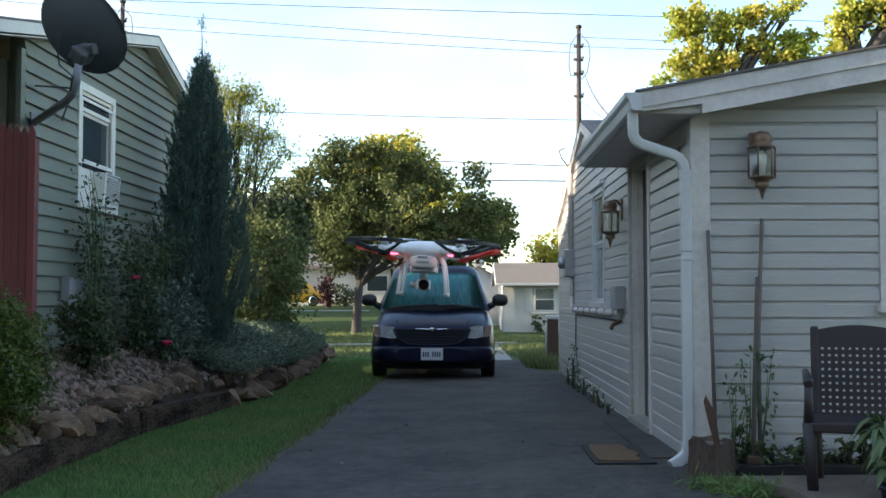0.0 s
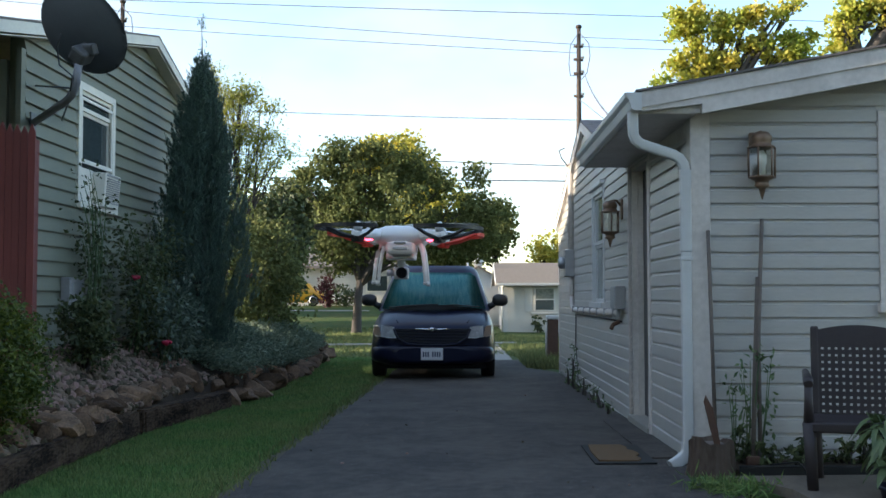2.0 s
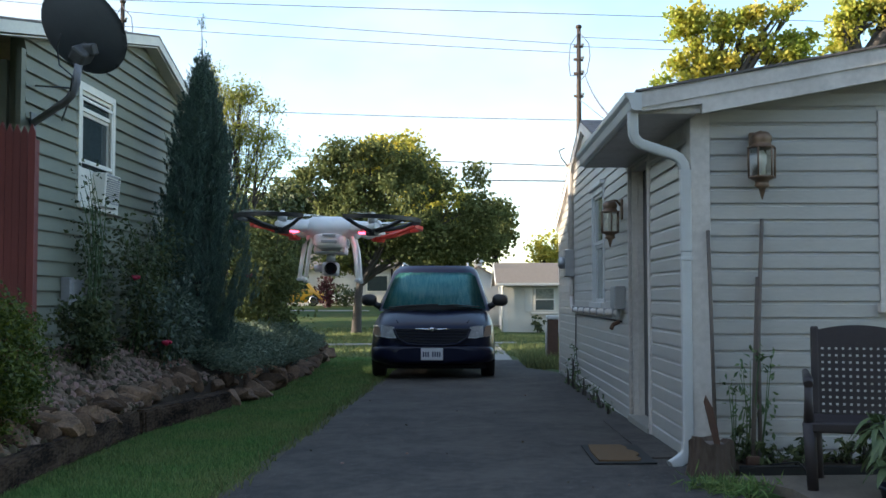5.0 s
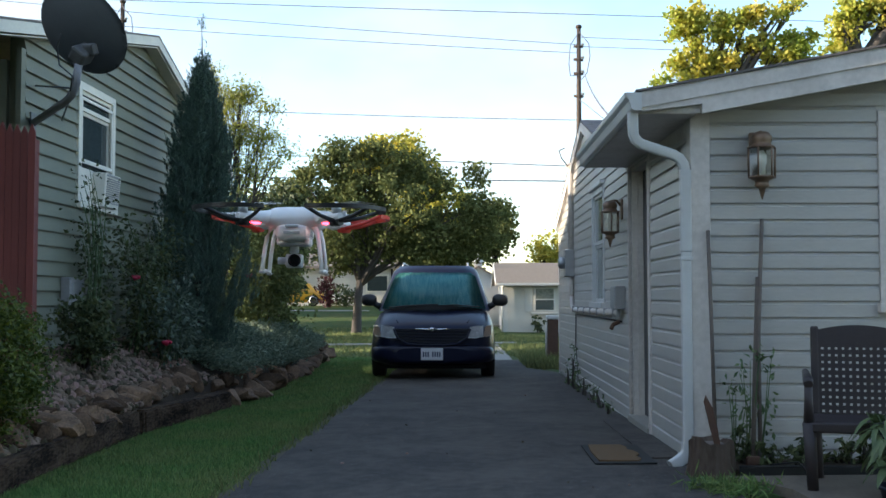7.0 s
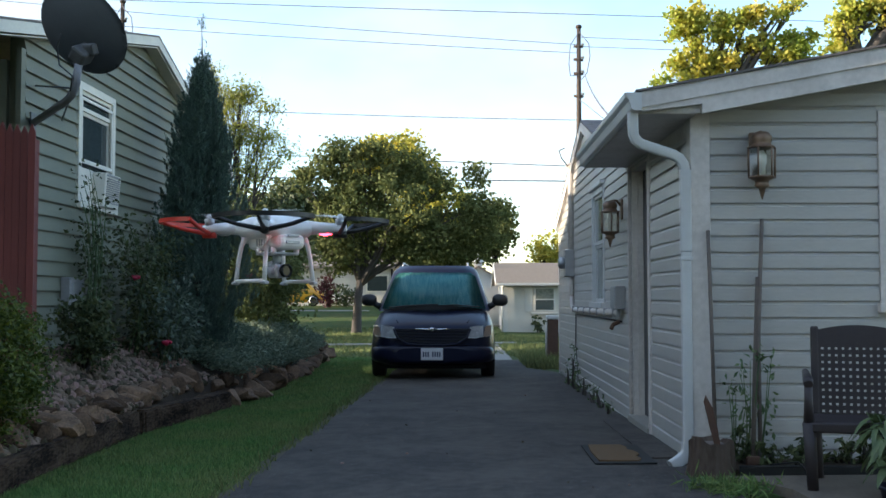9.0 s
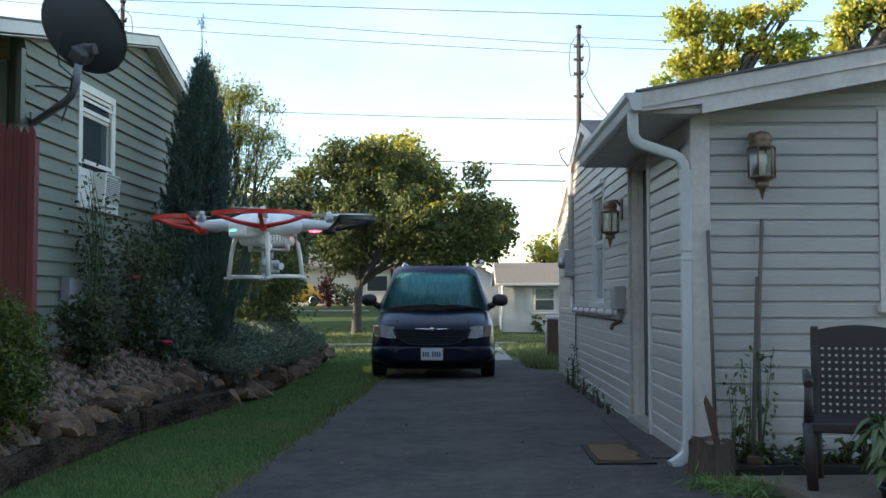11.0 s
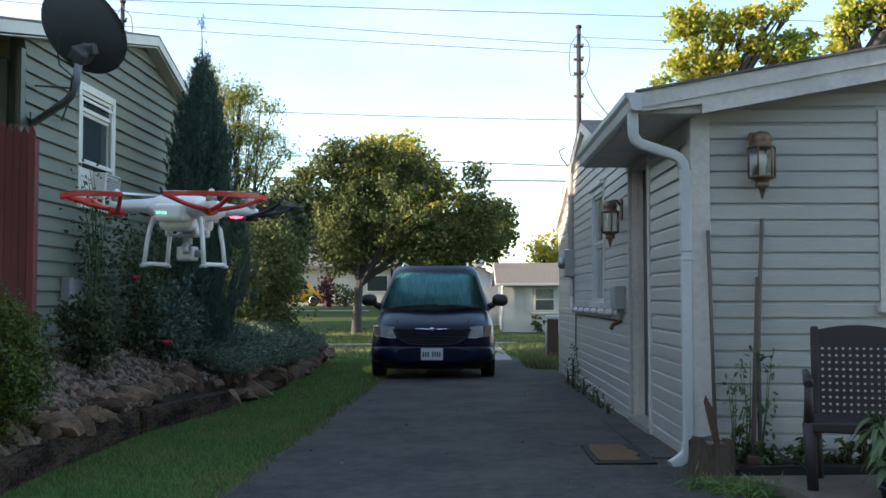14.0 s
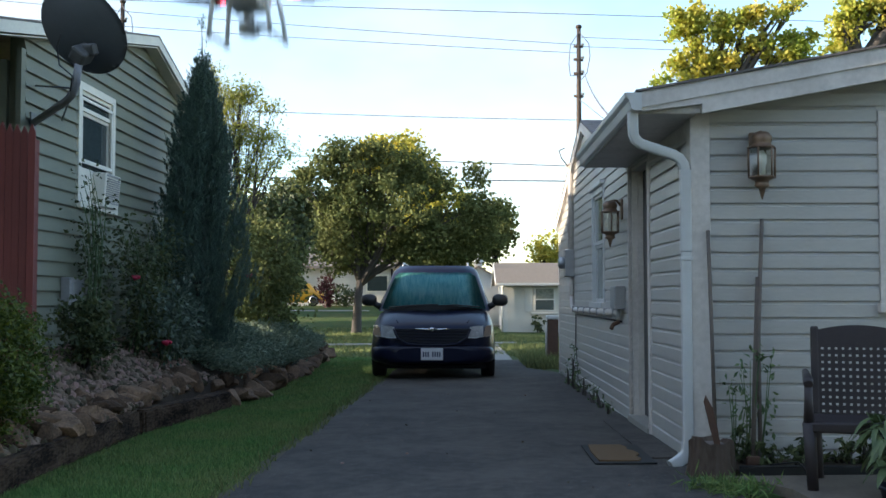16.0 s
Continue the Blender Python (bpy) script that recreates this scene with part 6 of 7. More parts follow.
    for k, (y, h) in enumerate(((14.6, 0.34), (14.2, 0.3), (13.2, 0.16), (12.2, 0.14), (11.6, 0.12), (10.9, 0.1), (15.0, 0.22), (13.7, 0.2))):
        shrub("wall_weed", "green weed growing at the foot of the siding", (1.52, y, ground_z(1.5, y) - 0.02), (0.08, 0.13, h), 26 + int(110 * h), 0.042, M_WEED, 90 + k, stems=3, category="weed", aspect=0.5, clumps=12)["group"] = "wall weeds"


# ---- across the street ----
def far_house():
    h = thing("bungalow", "low cream bungalow with a pale shingled roof", "house", at=Matrix.Translation((1.95, 49.5, -0.62)))
    part("wall", box(0.205, 0, 0, 8.5, 0.2, 2.42), M_FARWALL, h)
    gw = prism([(0, 0), (6.4, 0), (6.4, 2.42), (3.2, 3.32), (0, 2.42)], 0.2, "x", at=-0.001)
    part("gable_wall", gw, M_FARWHITE, h, "white sunlit gable end")
    part("rear_wall", box(0, 6.2, 0, 8.5, 6.4, 2.42), M_FARWALL, h)
    for ya, yb, za, zb in ((-0.5, 3.2, 2.38, 3.42), (3.2, 6.9, 3.42, 2.38)):
        part("roof", prism([(ya, za), (yb, zb), (yb, zb + 0.1), (ya, za + 0.1)], 9.4, "x", at=-0.35), M_PALE_ROOF, h, "pale grey shingles")
        part("rake_board", prism([(ya, za - 0.1), (yb, zb - 0.1), (yb, zb + 0.1), (ya, za + 0.1)], 0.04, "x", at=-0.4), M_FARWHITE, h)
    part("gutter", box(-0.35, -0.58, 2.33, 9.0, -0.48, 2.46, 0.02), M_FARWHITE, h)
    w = part("window", box(1.42, -0.06, 1.10, 2.46, 0.02, 2.30, 0.02), M_FARWHITE, h, "white framed window")
    part("pane", box(1.52, -0.075, 1.72, 2.36, -0.062, 2.20), M_CURTAIN_GREY, w)
    part("pane", box(1.52, -0.075, 1.20, 2.36, -0.062, 1.66), M_PANE, w)
    part("shutter", box(1.0, -0.05, 1.10, 1.36, 0.0, 2.30, 0.01), M_FARWHITE, h)
    part("window_box", box(1.3, -0.12, 0.98, 2.6, -0.0, 1.09, 0.02), M_FARWHITE, h)
    part("downpipe", tube([(-0.05, -0.1, 0.0), (-0.05, -0.1, 2.3)], 0.06, 8), M_FARWHITE, h)
    part("chimney", box(3.4, 3.0, 3.3, 4.6, 3.6, 3.62, 0.03), M_GREYBOX, h)
    shrub("foundation_shrub", "small bare-stemmed shrub before the cream wall", (3.55, 48.9, -0.6), (0.40, 0.3, 0.55), 160, 0.16, M_LEAF_DARK, 31, clumps=22)
    # garage with a cupola
    g = thing("garage", "white clapboard garage with a cupola on its ridge", "garage", at=Matrix.Translation((0.9, 57.0, -0.35)))
    part("gable_wall", prism([(-2.6, 0), (1.35, 0), (1.35, 2.35), (0.0, 3.12), (-2.6, 2.35)], 0.2, "y"), M_FARWHITE, g)
    bm = bmesh.new()
    for i in range(14):
        box(-2.55, -0.03, 0.05 + i * 0.165, 1.3, 0.0, 0.19 + i * 0.165, 0, bm)
    part("clapboards", bm, M_FARWHITE, g)
    part("side_wall", box(1.15, 0.2, 0, 1.35, 6, 2.35), M_FARWHITE, g)
    part("roof", prism([(0.0, 3.12), (1.6, 2.21), (1.6, 2.30), (0.0, 3.22)], 6.2, "y", at=-0.2), M_PALE_ROOF, g)
    part("roof", prism([(0.0, 3.12), (-2.9, 2.26), (-2.9, 2.35), (0.0, 3.22)], 6.2, "y", at=-0.2), M_PALE_ROOF, g)
    cu = part("cupola", box(-0.2, 1.4, 3.0, 0.2, 1.8, 3.5, 0.02), M_FARWHITE, g)
    part("cupola_roof", lathe([(0.36, 3.5), (0.2, 3.62), (0.03, 3.72), (0.015, 4.1)], 4), M_FARWHITE, cu).matrix_basis = Matrix.Translation((0, 1.6, 0))
    for i in range(4):
        part("louvre", box(-0.15, 1.38, 3.12 + i * 0.09, 0.15, 1.40, 3.16 + i * 0.09), M_GREYBOX, cu)
    # house on the far side, behind the trees
    z0 = ground_z(-8, 64)
    k = thing("white_house", "white house half hidden behind the trees across the street", "house", at=Matrix.Translation((-14.5, 64, z0)))
    part("wall", box(0, 0, 0, 11.5, 0.25, 2.3), M_FARWALL, k)
    part("side_wall", box(11.3, 0.25, 0, 11.5, 7, 2.3), M_FARWALL, k)
    part("roof", prism([(-0.5, 2.25), (3.5, 3.6), (7.5, 2.25), (7.5, 2.4), (3.5, 3.75), (-0.5, 2.4)], 12.2, "x", at=-0.3), M_SHINGLE, k)
    for x in (2.0, 8.6):
        w = part("window", box(x, -0.05, 0.8, x + 1.4, 0.02, 1.9, 0.02), M_TRIM_L, k)
        part("pane", box(x + 0.1, -0.07, 0.9, x + 1.3, -0.052, 1.8), M_PANE, w)
    part("downpipe", tube([(10.2, -0.1, 0), (10.2, -0.1, 2.3)], 0.06, 6), M_BLACK, k)
    # yellow car
    cy = 58.5
    c = thing("yellow_car", "small bright yellow car parked across the street", "car", at=Matrix.Translation((-11.2, cy, ground_z(-9, cy))))
    side = [(0.0, 0.35), (0.05, 0.75), (0.5, 0.92), (1.0, 1.35), (1.9, 1.45), (2.55, 1.28), (2.8, 0.95), (3.1, 0.85), (3.55, 0.62), (3.6, 0.35), (3.3, 0.22), (0.3, 0.22)]
    bm = prism(side, 1.6, "y")
    bmesh.ops.bevel(bm, geom=bm.edges[:], offset=0.06, segments=3, affect="EDGES")
    part("body", bm, M_YELLOW, c, smooth=True)
    bm = prism([(0.72, 0.98), (1.1, 1.30), (1.85, 1.38), (2.4, 1.24), (2.62, 0.98)], 0.02, "y", at=-0.014)
    part("side_window", bm, M_SIDEGLASS, c)
    for x in (0.75, 2.85):
        w = part("wheel", lathe([(0.2, -0.1), (0.32, -0.09), (0.33, 0), (0.32, 0.09), (0.2, 0.1)], 24), M_TYRE, c)
        w.matrix_basis = Matrix.Translation((x, 0.05, 0.33)) @ pose(0, 0, 0, 90, 0, 0)
        part("rim", lathe([(0.02, -0.06), (0.25, -0.11), (0.25, 0.11), (0.02, 0.07)], 20), M_METAL, w)
    part("headlight", box(3.42, -0.02, 0.55, 3.58, 0.3, 0.72, 0.03), M_LENS, c)
    shrub("red_shrub", "dark red-leaved shrub by the street", (-7.35, 57, ground_z(-7.35, 57)), (0.5, 0.6, 0.9), 900, 0.16, M_REDLEAF, 33)
    shrub("hedge_shrub", "dark green shrub by the street", (-6.4, 57.5, ground_z(-6.4, 57.5)), (1.0, 0.7, 0.6), 900, 0.16, M_LEAF_DARK, 34)
    # gate post by the walk
    p = thing("brick_post", "short dark red post with a white cap beside the walk", "post", at=Matrix.Translation((1.84, 21.5, ground_z(1.9, 21.5) - 0.02)))
    part("shaft", box(-0.09, -0.09, 0, 0.12, 0.12, 0.86, 0.01), M_RUST, p)
    part("cap", box(-0.12, -0.12, 0.86, 0.15, 0.15, 0.94, 0.02), M_FARWHITE, p)
    part("pipe", tube([(-0.12, 0.0, 0), (-0.12, 0.0, 0.8)], 0.02, 6), M_FARWHITE, p)


def poles_and_wires():
    for x, z, label in ((6.15, 15.5, "tall dark utility pole with stacked insulators"), (-18.2, 17.0, "far utility pole behind the green house roof")):
        p = thing("utility_pole", label, "utility pole", group="utility poles", at=Matrix.Translation((x, 55, ground_z(x, 55) - 0.2)))
        top = z - ground_z(x, 55) + 0.2
        part("shaft", tube([(0, 0, 0), (0.02, 0, top * 0.6), (0.04, 0, top)], [0.17, 0.14, 0.11], 12), M_POLE, p)
        part("cap", lathe([(0.11, top), (0.17, top + 0.05), (0.16, top + 0.16), (0.05, top + 0.22)], 10), M_POLE, p).matrix_basis = Matrix.Translation((0.04, 0, -0.1))
        for dz in (1.05, 1.75, 2.5, 3.7):
            q = top - dz
            part("bracket", tube([(-0.24, -0.05, q), (0.26, -0.05, q - 0.04)], 0.075, 7), M_POLE, p)
            part("insulator", lathe([(0.05, 0), (0.09, 0.05), (0.06, 0.12)], 8), M_GREYBOX, p).matrix_basis = Matrix.Translation((0.24, -0.05, q + 0.04))
        part("jumper", tube([(0.0, -0.1, top - 0.35), (-0.42, -0.1, top - 1.0), (-0.5, -0.1, top - 2.0), (-0.42, -0.1, top - 2.65), (0.0, -0.1, top - 2.6)], 0.025, 5), M_WIRE, p)
        part("jumper", tube([(0.05, -0.1, top - 0.3), (0.55, -0.1, top - 0.9), (0.62, -0.1, top - 1.6), (0.45, -0.1, top - 2.5), (0.1, -0.1, top - 2.9)], 0.025, 5), M_WIRE, p)

    def wire(label, pts, r=0.02):
        a, b, sag = Vector(pts[0]), Vector(pts[1]), pts[2]
        n = 14
        line = [a.lerp(b, i / n) - Vector((0, 0, sag * 4 * (i / n) * (1 - i / n))) for i in range(n + 1)]
        o = part("power_line", tube(line, r, 5), M_WIRE)
        tagged(o, label, "wire", group="power lines", kind="structure")
    wire("thin overhead power line across the sky", ((-45, 55, 19.2), (6.15, 55, 14.55), 0.3), 0.016)
    wire("thin overhead power line across the sky", ((-45, 55, 18.0), (6.15, 55, 14.1), 0.3), 0.016)
    wire("thin overhead power line across the sky", ((6.15, 55, 14.95), (60, 55, 13.6), 0.3), 0.018)
    wire("thin overhead power line across the sky", ((6.15, 55, 14.45), (60, 55, 13.4), 0.3), 0.018)
    wire("thin overhead power line across the sky", ((-30, 52, 16.7), (45, 52, 14.1), 0.1), 0.018)
    wire("slack overhead cable across the street", ((-30, 58, 12.6), (8.3, 58, 11.0), 0.25), 0.02)
    wire("slack overhead cable across the street", ((-30, 60, 10.2), (40, 60, 7.5), 0.1), 0.025)
    wire("thick black overhead cable across the street", ((-40, 60, 8.9), (40, 60, 7.9), 0.5), 0.035)
    wire("service cable from the pole down to the house", ((6.45, 54.9, 13.05), (2.74, 18.0, 4.11), 0.3), 0.026)
    wire("guy wire from the pole", ((6.2, 54.9, 11.6), (8.4, 52, 9.0), 0.0), 0.018)


# ---- put it together ----
ground_sheet()
YS = [-3 + 0.25 * i for i in range(101)]
strip("driveway", lambda y: -1.56 + 0.02 * y, lambda y: 1.66 if y < 17.4 else 1.66 - 0.5 * ease((y - 17.4) / 2), YS, 0.0, M_ASPHALT, "dark worn asphalt driveway", "driveway", wobble=0.05)
strip("soil_edge", lambda y: -1.68 + 0.02 * y, lambda y: -1.5 + 0.02 * y, YS, -0.018, M_DIRT, "bare brown dirt along the asphalt edge", "soil", wobble=0.06)
strip("pavement", lambda y: -1.3, lambda y: 1.05, [22.01 + 0.5 * i for i in range(20)], 0.0, M_CONCRETE, "pale concrete apron of the drive", "pavement")
strip("sidewalk", lambda y: -20, lambda y: 1.65, [31.8 + 0.3 * i for i in range(5)], -0.005, M_CONCRETE, "pale concrete sidewalk across the lawn", "pavement")
strip("street", lambda y: -40, lambda y: 30, [53.6 + 0.2 * i for i in range(3)], 0.0, M_CONCRETE, "pale edge of the far street", "pavement")
strip("patio", lambda y: 1.95 - 0.35 * ease((y - 6.2) / 0.8), lambda y: 7.0, [2.0 + 0.25 * i for i in range(20)], 0.035, M_CONCRETE_DARK, "stained concrete patio under the chair", "patio")
strip("door_step", lambda y: 1.37, lambda y: 1.665, [7.75 + 0.25 * i for i in range(11)], 0.012, M_ASPHALT, "low stained concrete strip along the side wall", "step")
# unseen wall added to cut sky light and reflections from behind the camera
light_block = part("wall_behind", box(-5.5, -4.6, -0.3, 7.5, -4.4, 6.4), M_SIDING_L)
tagged(light_block, "plain wall added out of view to cut sky light from behind", "wall", kind="structure")
# unseen wall added to keep the low sun off the drive and side wall
tagged(part("wall_left", box(-11.2, -4.4, -0.3, -11.0, 13.5, 6.2), M_SIDING_L), "plain wall added out of view to block the low sun", "wall", kind="structure")
grey_house()
wall_lantern(Matrix.Translation((2.095, FRONT_Y - 0.02, 2.165)), "aged brass carriage lantern on the front wall", 1.15)
wall_lantern(side_space(WALL_X - 0.02) @ Matrix.Translation((-10.66, 0, 1.99)), "aged brass carriage lantern beside the side door", 1.15)
GREEN = green_house()
satellite_dish(GREEN)
fence()
raised_bed()
column_juniper()
creeping_juniper()
rose_bush("climbing_rose", "straggling climbing rose against the green siding", -3.72, 11.9, 0.55, 1.75, 0.95, 2300, 51, [(-3.62, 11.5, 1.36)], M_LEAF_DARK)
rose_bush("climbing_rose", "tall rose cane reaching the window sill", -3.95, 10.95, 0.6, 2.05, 0.45, 700, 52, [], M_LEAF_DARK)
rose_bush("rose_bush", "low rose bush with one red bloom over the gravel", -3.5, 12.3, 0.45, 0.85, 0.9, 1900, 53, [(-3.22, 11.35, 0.65), (-3.05, 14.9, 1.45)], M_SAGE)
shrub("boxwood_bush", "bright green leafy bush at the bed's near end", (-3.18, 7.05, 0.24), (0.28, 0.6, 0.47), 12500, 0.034, M_BOX, 41, clumps=300, shell=0.5)
shrub("yew_bush", "small dark green bush beside the utility box", (-3.6, 10.05, 0.5), (0.27, 0.3, 0.36), 2600, 0.05, M_LEAF_DARK, 42, clumps=80)
shrub("flower_shrub", "dense olive-green shrub behind the juniper", (-4.15, 21.5, 0.1), (0.80, 1.0, 1.38), 9000, 0.10, M_LEAF, 43, clumps=180, shell=0.45)
shrub("flower_shrub", "tall shrub with yellowing lower leaves", (-4.6, 20.0, 0.1), (0.75, 0.7, 1.6), 4200, 0.09, M_LEAF, 44, clumps=120, shell=0.4)
minivan()
garden_chair()
potted_plant()
wall_clutter()
far_house()
poles_and_wires()
GZ = ground_z(-4.5, 43)
tree("broad maple with a dark dense crown on the front lawn", (-4.35, 43, GZ), 2.2, 0.19,
     [(-5.09, 43, 5.99, 1.05, 1.05, 1.39, 3.2), (-4.15, 43, 4.82, 1.63, 1.63, 1.74, 4), (-2.28, 43, 4.81, 1.74, 1.63, 1.63, 4.2), (-0.65, 43, 4.46, 1.28, 1.05, 1.05, 2.6), (0.63, 43, 4.58, 0.88, 0.70, 0.70, 1.2), (-5.05, 43, 7.21, 0.56, 0.37, 0.37, 0.8), (-3.57, 43, 7.05, 0.93, 0.42, 0.42, 0.9), (-2.17, 43, 6.46, 0.93, 0.58, 0.58, 1.2), (-6.73, 43, 5.95, 0.42, 0.42, 0.46, 0.7), (0.47, 43, 6.17, 0.33, 0.35, 0.42, 0.45), (-1.00, 43, 5.87, 0.51, 0.42, 0.42, 0.6), (1.33, 43, 4.69, 0.51, 0.35, 0.33, 0.35), (-5.32, 43, 4.00, 0.93, 0.93, 0.93, 1.6), (-5.08, 43, 3.07, 1.05, 0.42, 0.42, 1), (-2.28, 43, 3.18, 2.21, 0.56, 0.56, 2), (0.28, 43, 3.64, 1.28, 0.65, 0.65, 1.4), (-1.12, 43, 3.18, 1.16, 0.46, 0.46, 1), (-5.1, 43, 2.55, 0.8, 0.6, 0.4, 0.8), (-0.3, 43.4, 3.0, 1.3, 0.7, 0.45, 1.0)],
     300, 135, 0.27, 0.15, M_LEAF, 101, lean=(0.15, 0), limbs=16)
tree("tall tree with light sunlit leaves behind the maple", (-3.6, 60, 0.4), 3.5, 0.2, [(-3.84, 60, 9.03, 1.78, 1.23, 1.23, 3), (-5.48, 60, 8.87, 1.14, 0.97, 0.97, 1), (-2.54, 60, 7.56, 1.30, 1.30, 1.30, 1.4), (-1.23, 60, 6.25, 1.95, 1.62, 1.62, 2)], 190, 50, 0.42, 0.3, M_LEAF_SUN, 102)
tree("rounded tree with sunlit leaves behind the garage", (2.2, 66, -0.3), 2.2, 0.22, [(2.22, 66, 5.50, 0.78, 0.78, 1.36, 2), (1.14, 66, 4.60, 1.43, 1.07, 1.07, 2), (-2.07, 66, 3.89, 2.85, 1.25, 1.25, 2.4), (-3.50, 66, 3.71, 3.21, 1.07, 1.07, 2)], 260, 50, 0.42, 0.3, M_LEAF, 103)
tree("dark rounded tree across the lawn", (-6.0, 35, ground_z(-6, 35)), 1.2, 0.2, [(-6.2, 35, 3.4, 0.9, 1.0, 1.6, 3), (-7.6, 35.5, 2.6, 1.1, 1.0, 1.7, 2)], 170, 60, 0.24, 0.17, M_LEAF_DARK, 104)
tree("slender willow-leaved tree with airy yellow-green foliage", (-5.7, 25, 0.0), 1.6, 0.11, [(-5.71, 25, 5.84, 0.47, 0.47, 0.47, 2), (-5.23, 25, 6.04, 0.34, 0.35, 0.34, 1.1), (-5.29, 25, 5.08, 0.47, 0.47, 0.61, 2.2), (-4.68, 25, 5.76, 0.24, 0.35, 0.19, 0.4), (-4.74, 25, 4.94, 0.38, 0.38, 0.47, 1.1), (-4.26, 25, 4.73, 0.24, 0.35, 0.22, 0.35), (-5.15, 25, 4.12, 0.54, 0.38, 0.38, 1.2), (-4.67, 25, 4.39, 0.35, 0.35, 0.30, 0.6), (-6.06, 25, 6.46, 0.30, 0.35, 0.27, 0.7)],
     300, 30, 0.15, 0.085, M_LEAF_WILLOW, 105, limbs=16, aspect=0.34, shell=0.15)
tree("large maple with sunlit yellow-green leaves behind the grey house", (6.52, 27, -0.1), 6.2, 0.22, [(5.99, 27, 8.39, 0.38, 0.38, 0.44, 2), (5.62, 27, 8.46, 0.29, 0.35, 0.18, 0.6), (5.47, 27, 8.02, 0.20, 0.35, 0.12, 0.25), (6.08, 27, 7.72, 0.23, 0.35, 0.26, 0.6), (6.86, 27, 8.31, 0.44, 0.35, 0.23, 1.3), (7.52, 27, 8.45, 0.38, 0.35, 0.29, 1.2), (6.86, 27, 7.98, 0.44, 0.35, 0.18, 0.9), (8.25, 27, 8.45, 0.23, 0.35, 0.23, 0.5), (8.62, 27, 8.78, 0.26, 0.35, 0.15, 0.4), (5.83, 27, 7.20, 0.58, 0.35, 0.32, 1.6), (6.78, 27, 7.27, 0.58, 0.35, 0.29, 1.6), (7.73, 27, 7.64, 0.58, 0.35, 0.32, 1.6), (8.68, 27, 7.83, 0.53, 0.35, 0.32, 1.6), (8.38, 27, 7.41, 0.73, 0.35, 0.20, 1.3), (5.09, 27, 6.81, 0.20, 0.35, 0.12, 0.3), (6.19, 27, 6.83, 0.73, 0.35, 0.15, 1)],
     300, 27, 0.12, 0.12, M_LEAF_MAPLE, 106, limbs=14, shell=0.25, aspect=0.8)
tree("dark-limbed maple with greener leaves behind the grey house", (9.86, 26, -0.1), 7.4, 0.42, [(9.84, 26, 8.39, 0.56, 0.35, 0.20, 1.6), (9.63, 26, 8.10, 0.31, 0.35, 0.17, 0.8), (9.41, 26, 7.75, 0.22, 0.35, 0.17, 0.6), (9.27, 26, 7.35, 0.20, 0.35, 0.11, 0.35), (9.62, 26, 7.53, 0.22, 0.35, 0.20, 0.5), (10.47, 26, 7.96, 0.20, 0.35, 0.22, 0.5), (10.62, 26, 8.45, 0.28, 0.35, 0.28, 0.8), (11.31, 26, 8.31, 0.70, 0.56, 0.56, 2.5)],
     120, 36, 0.13, 0.12, M_LEAF_MAPLE, 108, limbs=9, shell=0.25, aspect=0.8)
tree("small light green tree beyond the bungalow", (6.0, 75, -0.3), 2.0, 0.2, [(6.4, 75, 4.2, 1.6, 1.2, 1.4, 1)], 60, 40, 0.35, 0.26, M_LEAF_SUN, 107)
for i, (x, y, h, w) in enumerate(((-10.6, 72, 8.4, 3.0), (-15.5, 74, 8.0, 4.0), (-6.5, 76, 7.4, 3.4), (-21, 70, 6.5, 4.0))):
    tree("dense green tree in the far row behind the white house", (x, y, 0.4), 2.0, 0.25, [(x, y, h * 0.62, w, 2.0, h * 0.45, 1)], 170, 46, 0.55, 0.36, M_LEAF if i % 2 else M_LEAF_DARK, 110 + i)["group"] = "far trees"
# unseen trees added as sun blockers for the lawn, maple and gable wall
for i, (x, y, h) in enumerate(((-13.2, 10.7, 8.4), (-13.5, 23.5, 7.0), (-14.5, 30.5, 7.4), (-13.8, 37.5, 7.0), (-19.0, 45.0, 7.4), (-20.0, 52.5, 7.4))):
    tree("unseen leafy tree added to cast shade from the left", (x, y, 0.0), 1.6, 0.22, [(x, y, h * 0.6, 2.2, 3.2, h * 0.42, 1)], 110, 46, 0.5, 0.36, M_LEAF, 120 + i)["group"] = "yard trees"
grass()
rb = np.random.RandomState(77)
bits = np.column_stack([rb.uniform(-1.3, 1.5, 46), 5.0 + 12 * rb.uniform(0, 1, 46), np.zeros(46)])
bits[:, 2] = [ground_z(x, y) + 0.007 for x, y in bits[:, :2]]
litter = leaf_mesh("leaf_litter", bits, 0.024, M_GRAVEL, None, aspect=0.6, seed=78, dirs=np.tile((1.0, 0.3, 0.0), (46, 1)))
tagged(litter, "scattered dry leaf bits on the asphalt", "leaf litter", kind="stuff")
DRONE, PROPS = quadcopter()


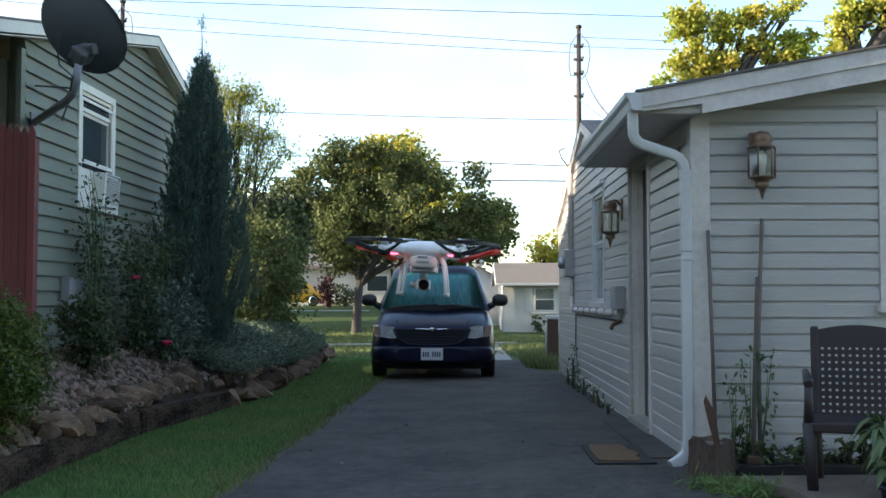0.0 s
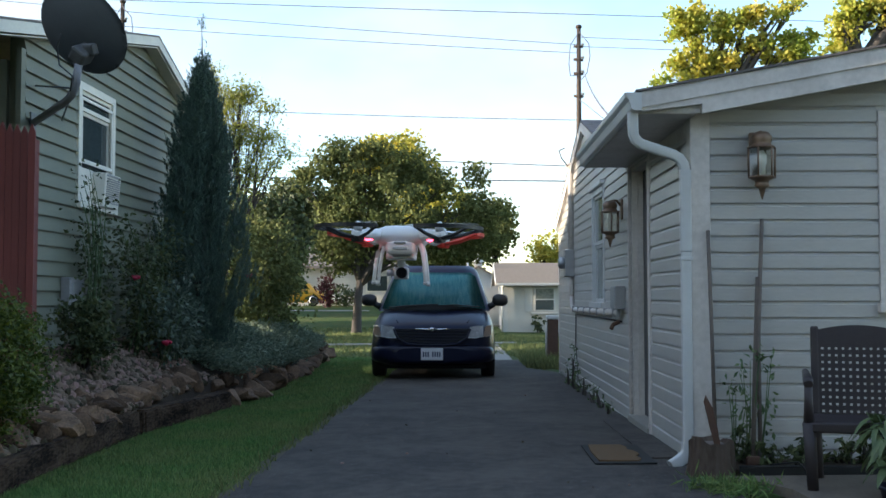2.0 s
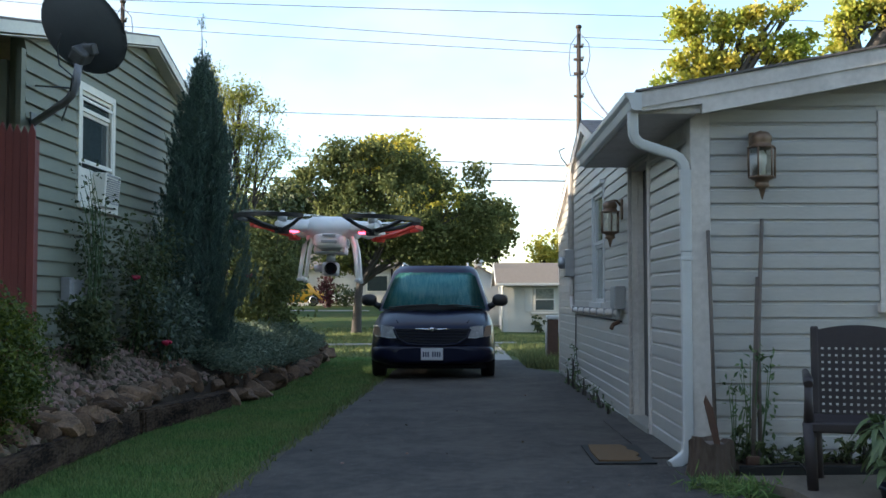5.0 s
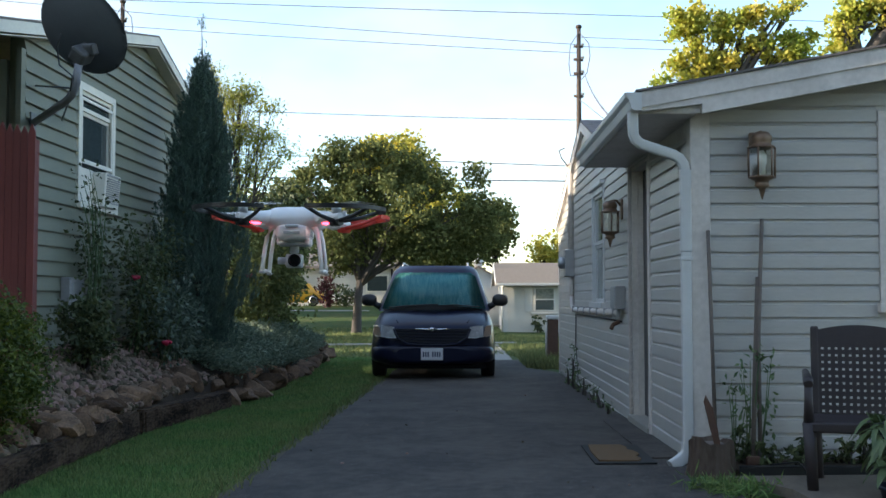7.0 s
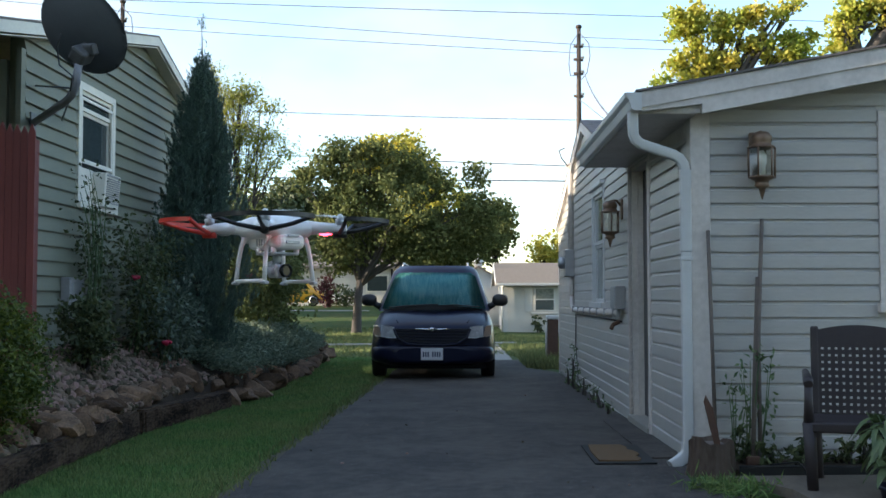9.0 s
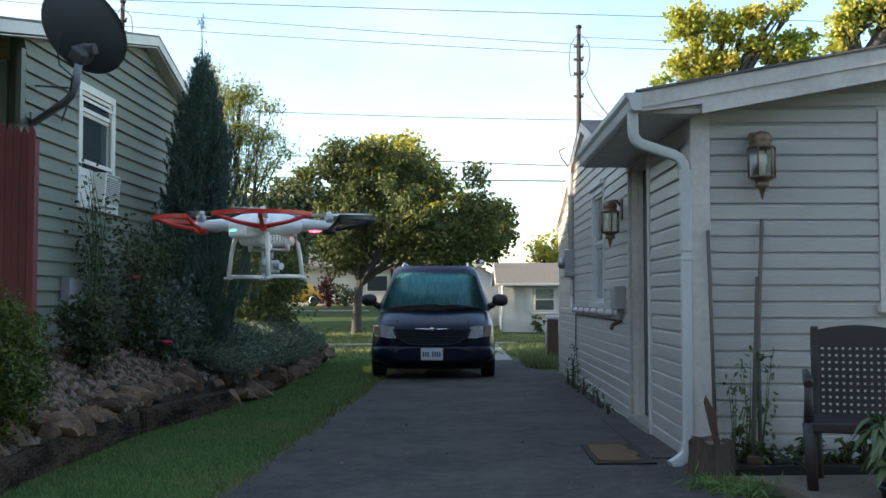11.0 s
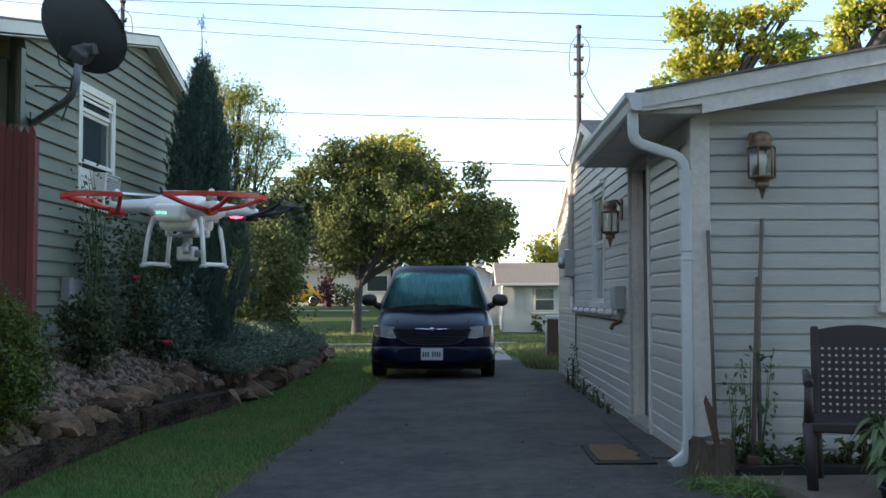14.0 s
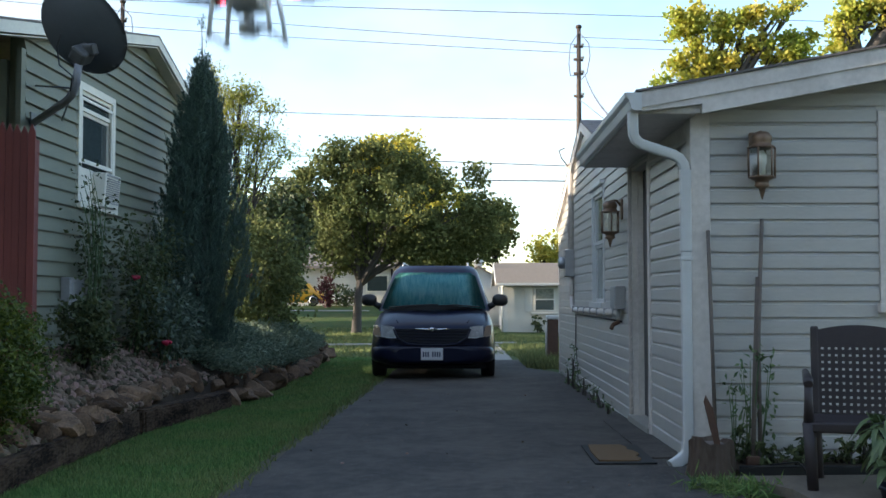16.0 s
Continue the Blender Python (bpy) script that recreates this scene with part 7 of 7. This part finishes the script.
# ---- what moves ----
def motions():
    walk(DRONE, [
        (0, pose(-0.126, 3.553, 1.338, -1.8, 2.2, -3.0)),
        (0.5, pose(-0.137, 3.457, 1.349, -1.3, 1.6, -3.0)),
        (1, pose(-0.148, 3.407, 1.353, -1.5, 1.1, -2.6)),
        (1.5, pose(-0.164, 3.326, 1.364, -1.2, 0.9, -2.2)),
        (2, pose(-0.188, 3.275, 1.372, -1.0, 0.9, -1.8)),
        (2.5, pose(-0.212, 3.231, 1.377, -0.9, 1.2, -1.2)),
        (3, pose(-0.248, 3.220, 1.380, -1.4, 0.8, -0.4)),
        (3.5, pose(-0.290, 3.180, 1.381, -1.4, 1.2, 0.2)),
        (4, pose(-0.330, 3.108, 1.377, -1.1, 1.5, 0.6)),
        (4.2, pose(-0.340, 3.070, 1.376, -1.1, 1.5, 0.7)),
        (6.3, pose(-0.433, 2.920, 1.388, -0.6, 1.0, 1.8)),
        (6.5, pose(-0.447, 2.915, 1.391, -0.8, 1.2, 2.2)),
        (7, pose(-0.462, 2.886, 1.397, -0.8, 0.4, 1.7)),
        (7.5, pose(-0.470, 2.870, 1.399, 0.0, 0.6, 1.7)),
        (8, pose(-0.478, 2.820, 1.391, -0.2, 0.0, 4.0)),
        (8.5, pose(-0.500, 2.800, 1.385, -0.2, 0.1, 24.0)),
        (9.0, pose(-0.504, 2.800, 1.368, -0.3, 0.1, 47.0)),
        (9.2, pose(-0.505, 2.800, 1.366, -0.6, 0.0, 57.0)),
        (10.2, pose(-0.525, 2.850, 1.372, -0.5, 0.0, 110.0)),
        (11.3, pose(-0.561, 2.893, 1.386, -0.4, 0.0, 152.0)),
        (11.5, pose(-0.575, 2.885, 1.388, -0.2, 0.1, 157.0)),
        (12, pose(-0.616, 2.872, 1.397, -0.5, -0.5, 167.5)),
        (12.5, pose(-0.660, 2.838, 1.394, -0.7, -0.7, 169.1)),
        (13, pose(-0.692, 2.772, 1.396, -0.4, -0.8, 169.6)),
        (13.5, pose(-0.706, 2.706, 1.398, -0.5, -0.9, 169.4)),
        (14, pose(-0.703, 2.643, 1.409, -0.6, -0.9, 169.4)),
        (14.5, pose(-0.675, 2.582, 1.421, -0.5, -0.8, 168.2)),
        (15, pose(-0.633, 2.562, 1.419, -0.4, -0.1, 166.3)),
        (15.3, pose(-0.597, 2.553, 1.414, -0.8, 0.6, 166.5)),
        (15.5, pose(-0.573, 2.547, 1.416, -1.1, 1.0, 166.8)),
        (15.6, pose(-0.557, 2.545, 1.458, -1.6, 0.2, 167.6)),
        (15.7, pose(-0.549, 2.553, 1.542, -2.2, -0.4, 168.6)),
        (15.8, pose(-0.545, 2.562, 1.658, -1.6, 0.0, 169.6)),
        (15.9, pose(-0.538, 2.570, 1.801, -1.6, 0.6, 170.5)),
        (16.0, pose(-0.552, 2.630, 1.988, -2.6, 1.6, 171.9)),
    ])
    # propellers spin; neighbours turn against each other
    for k, (prop, at, way) in enumerate(PROPS):
        walk(prop, [(i / FPS, Matrix.Translation(at) @ pose(0, 0, 0, 0, 0, way * (i * 83.0 + 37 * k))) for i in range(481)])


motions()
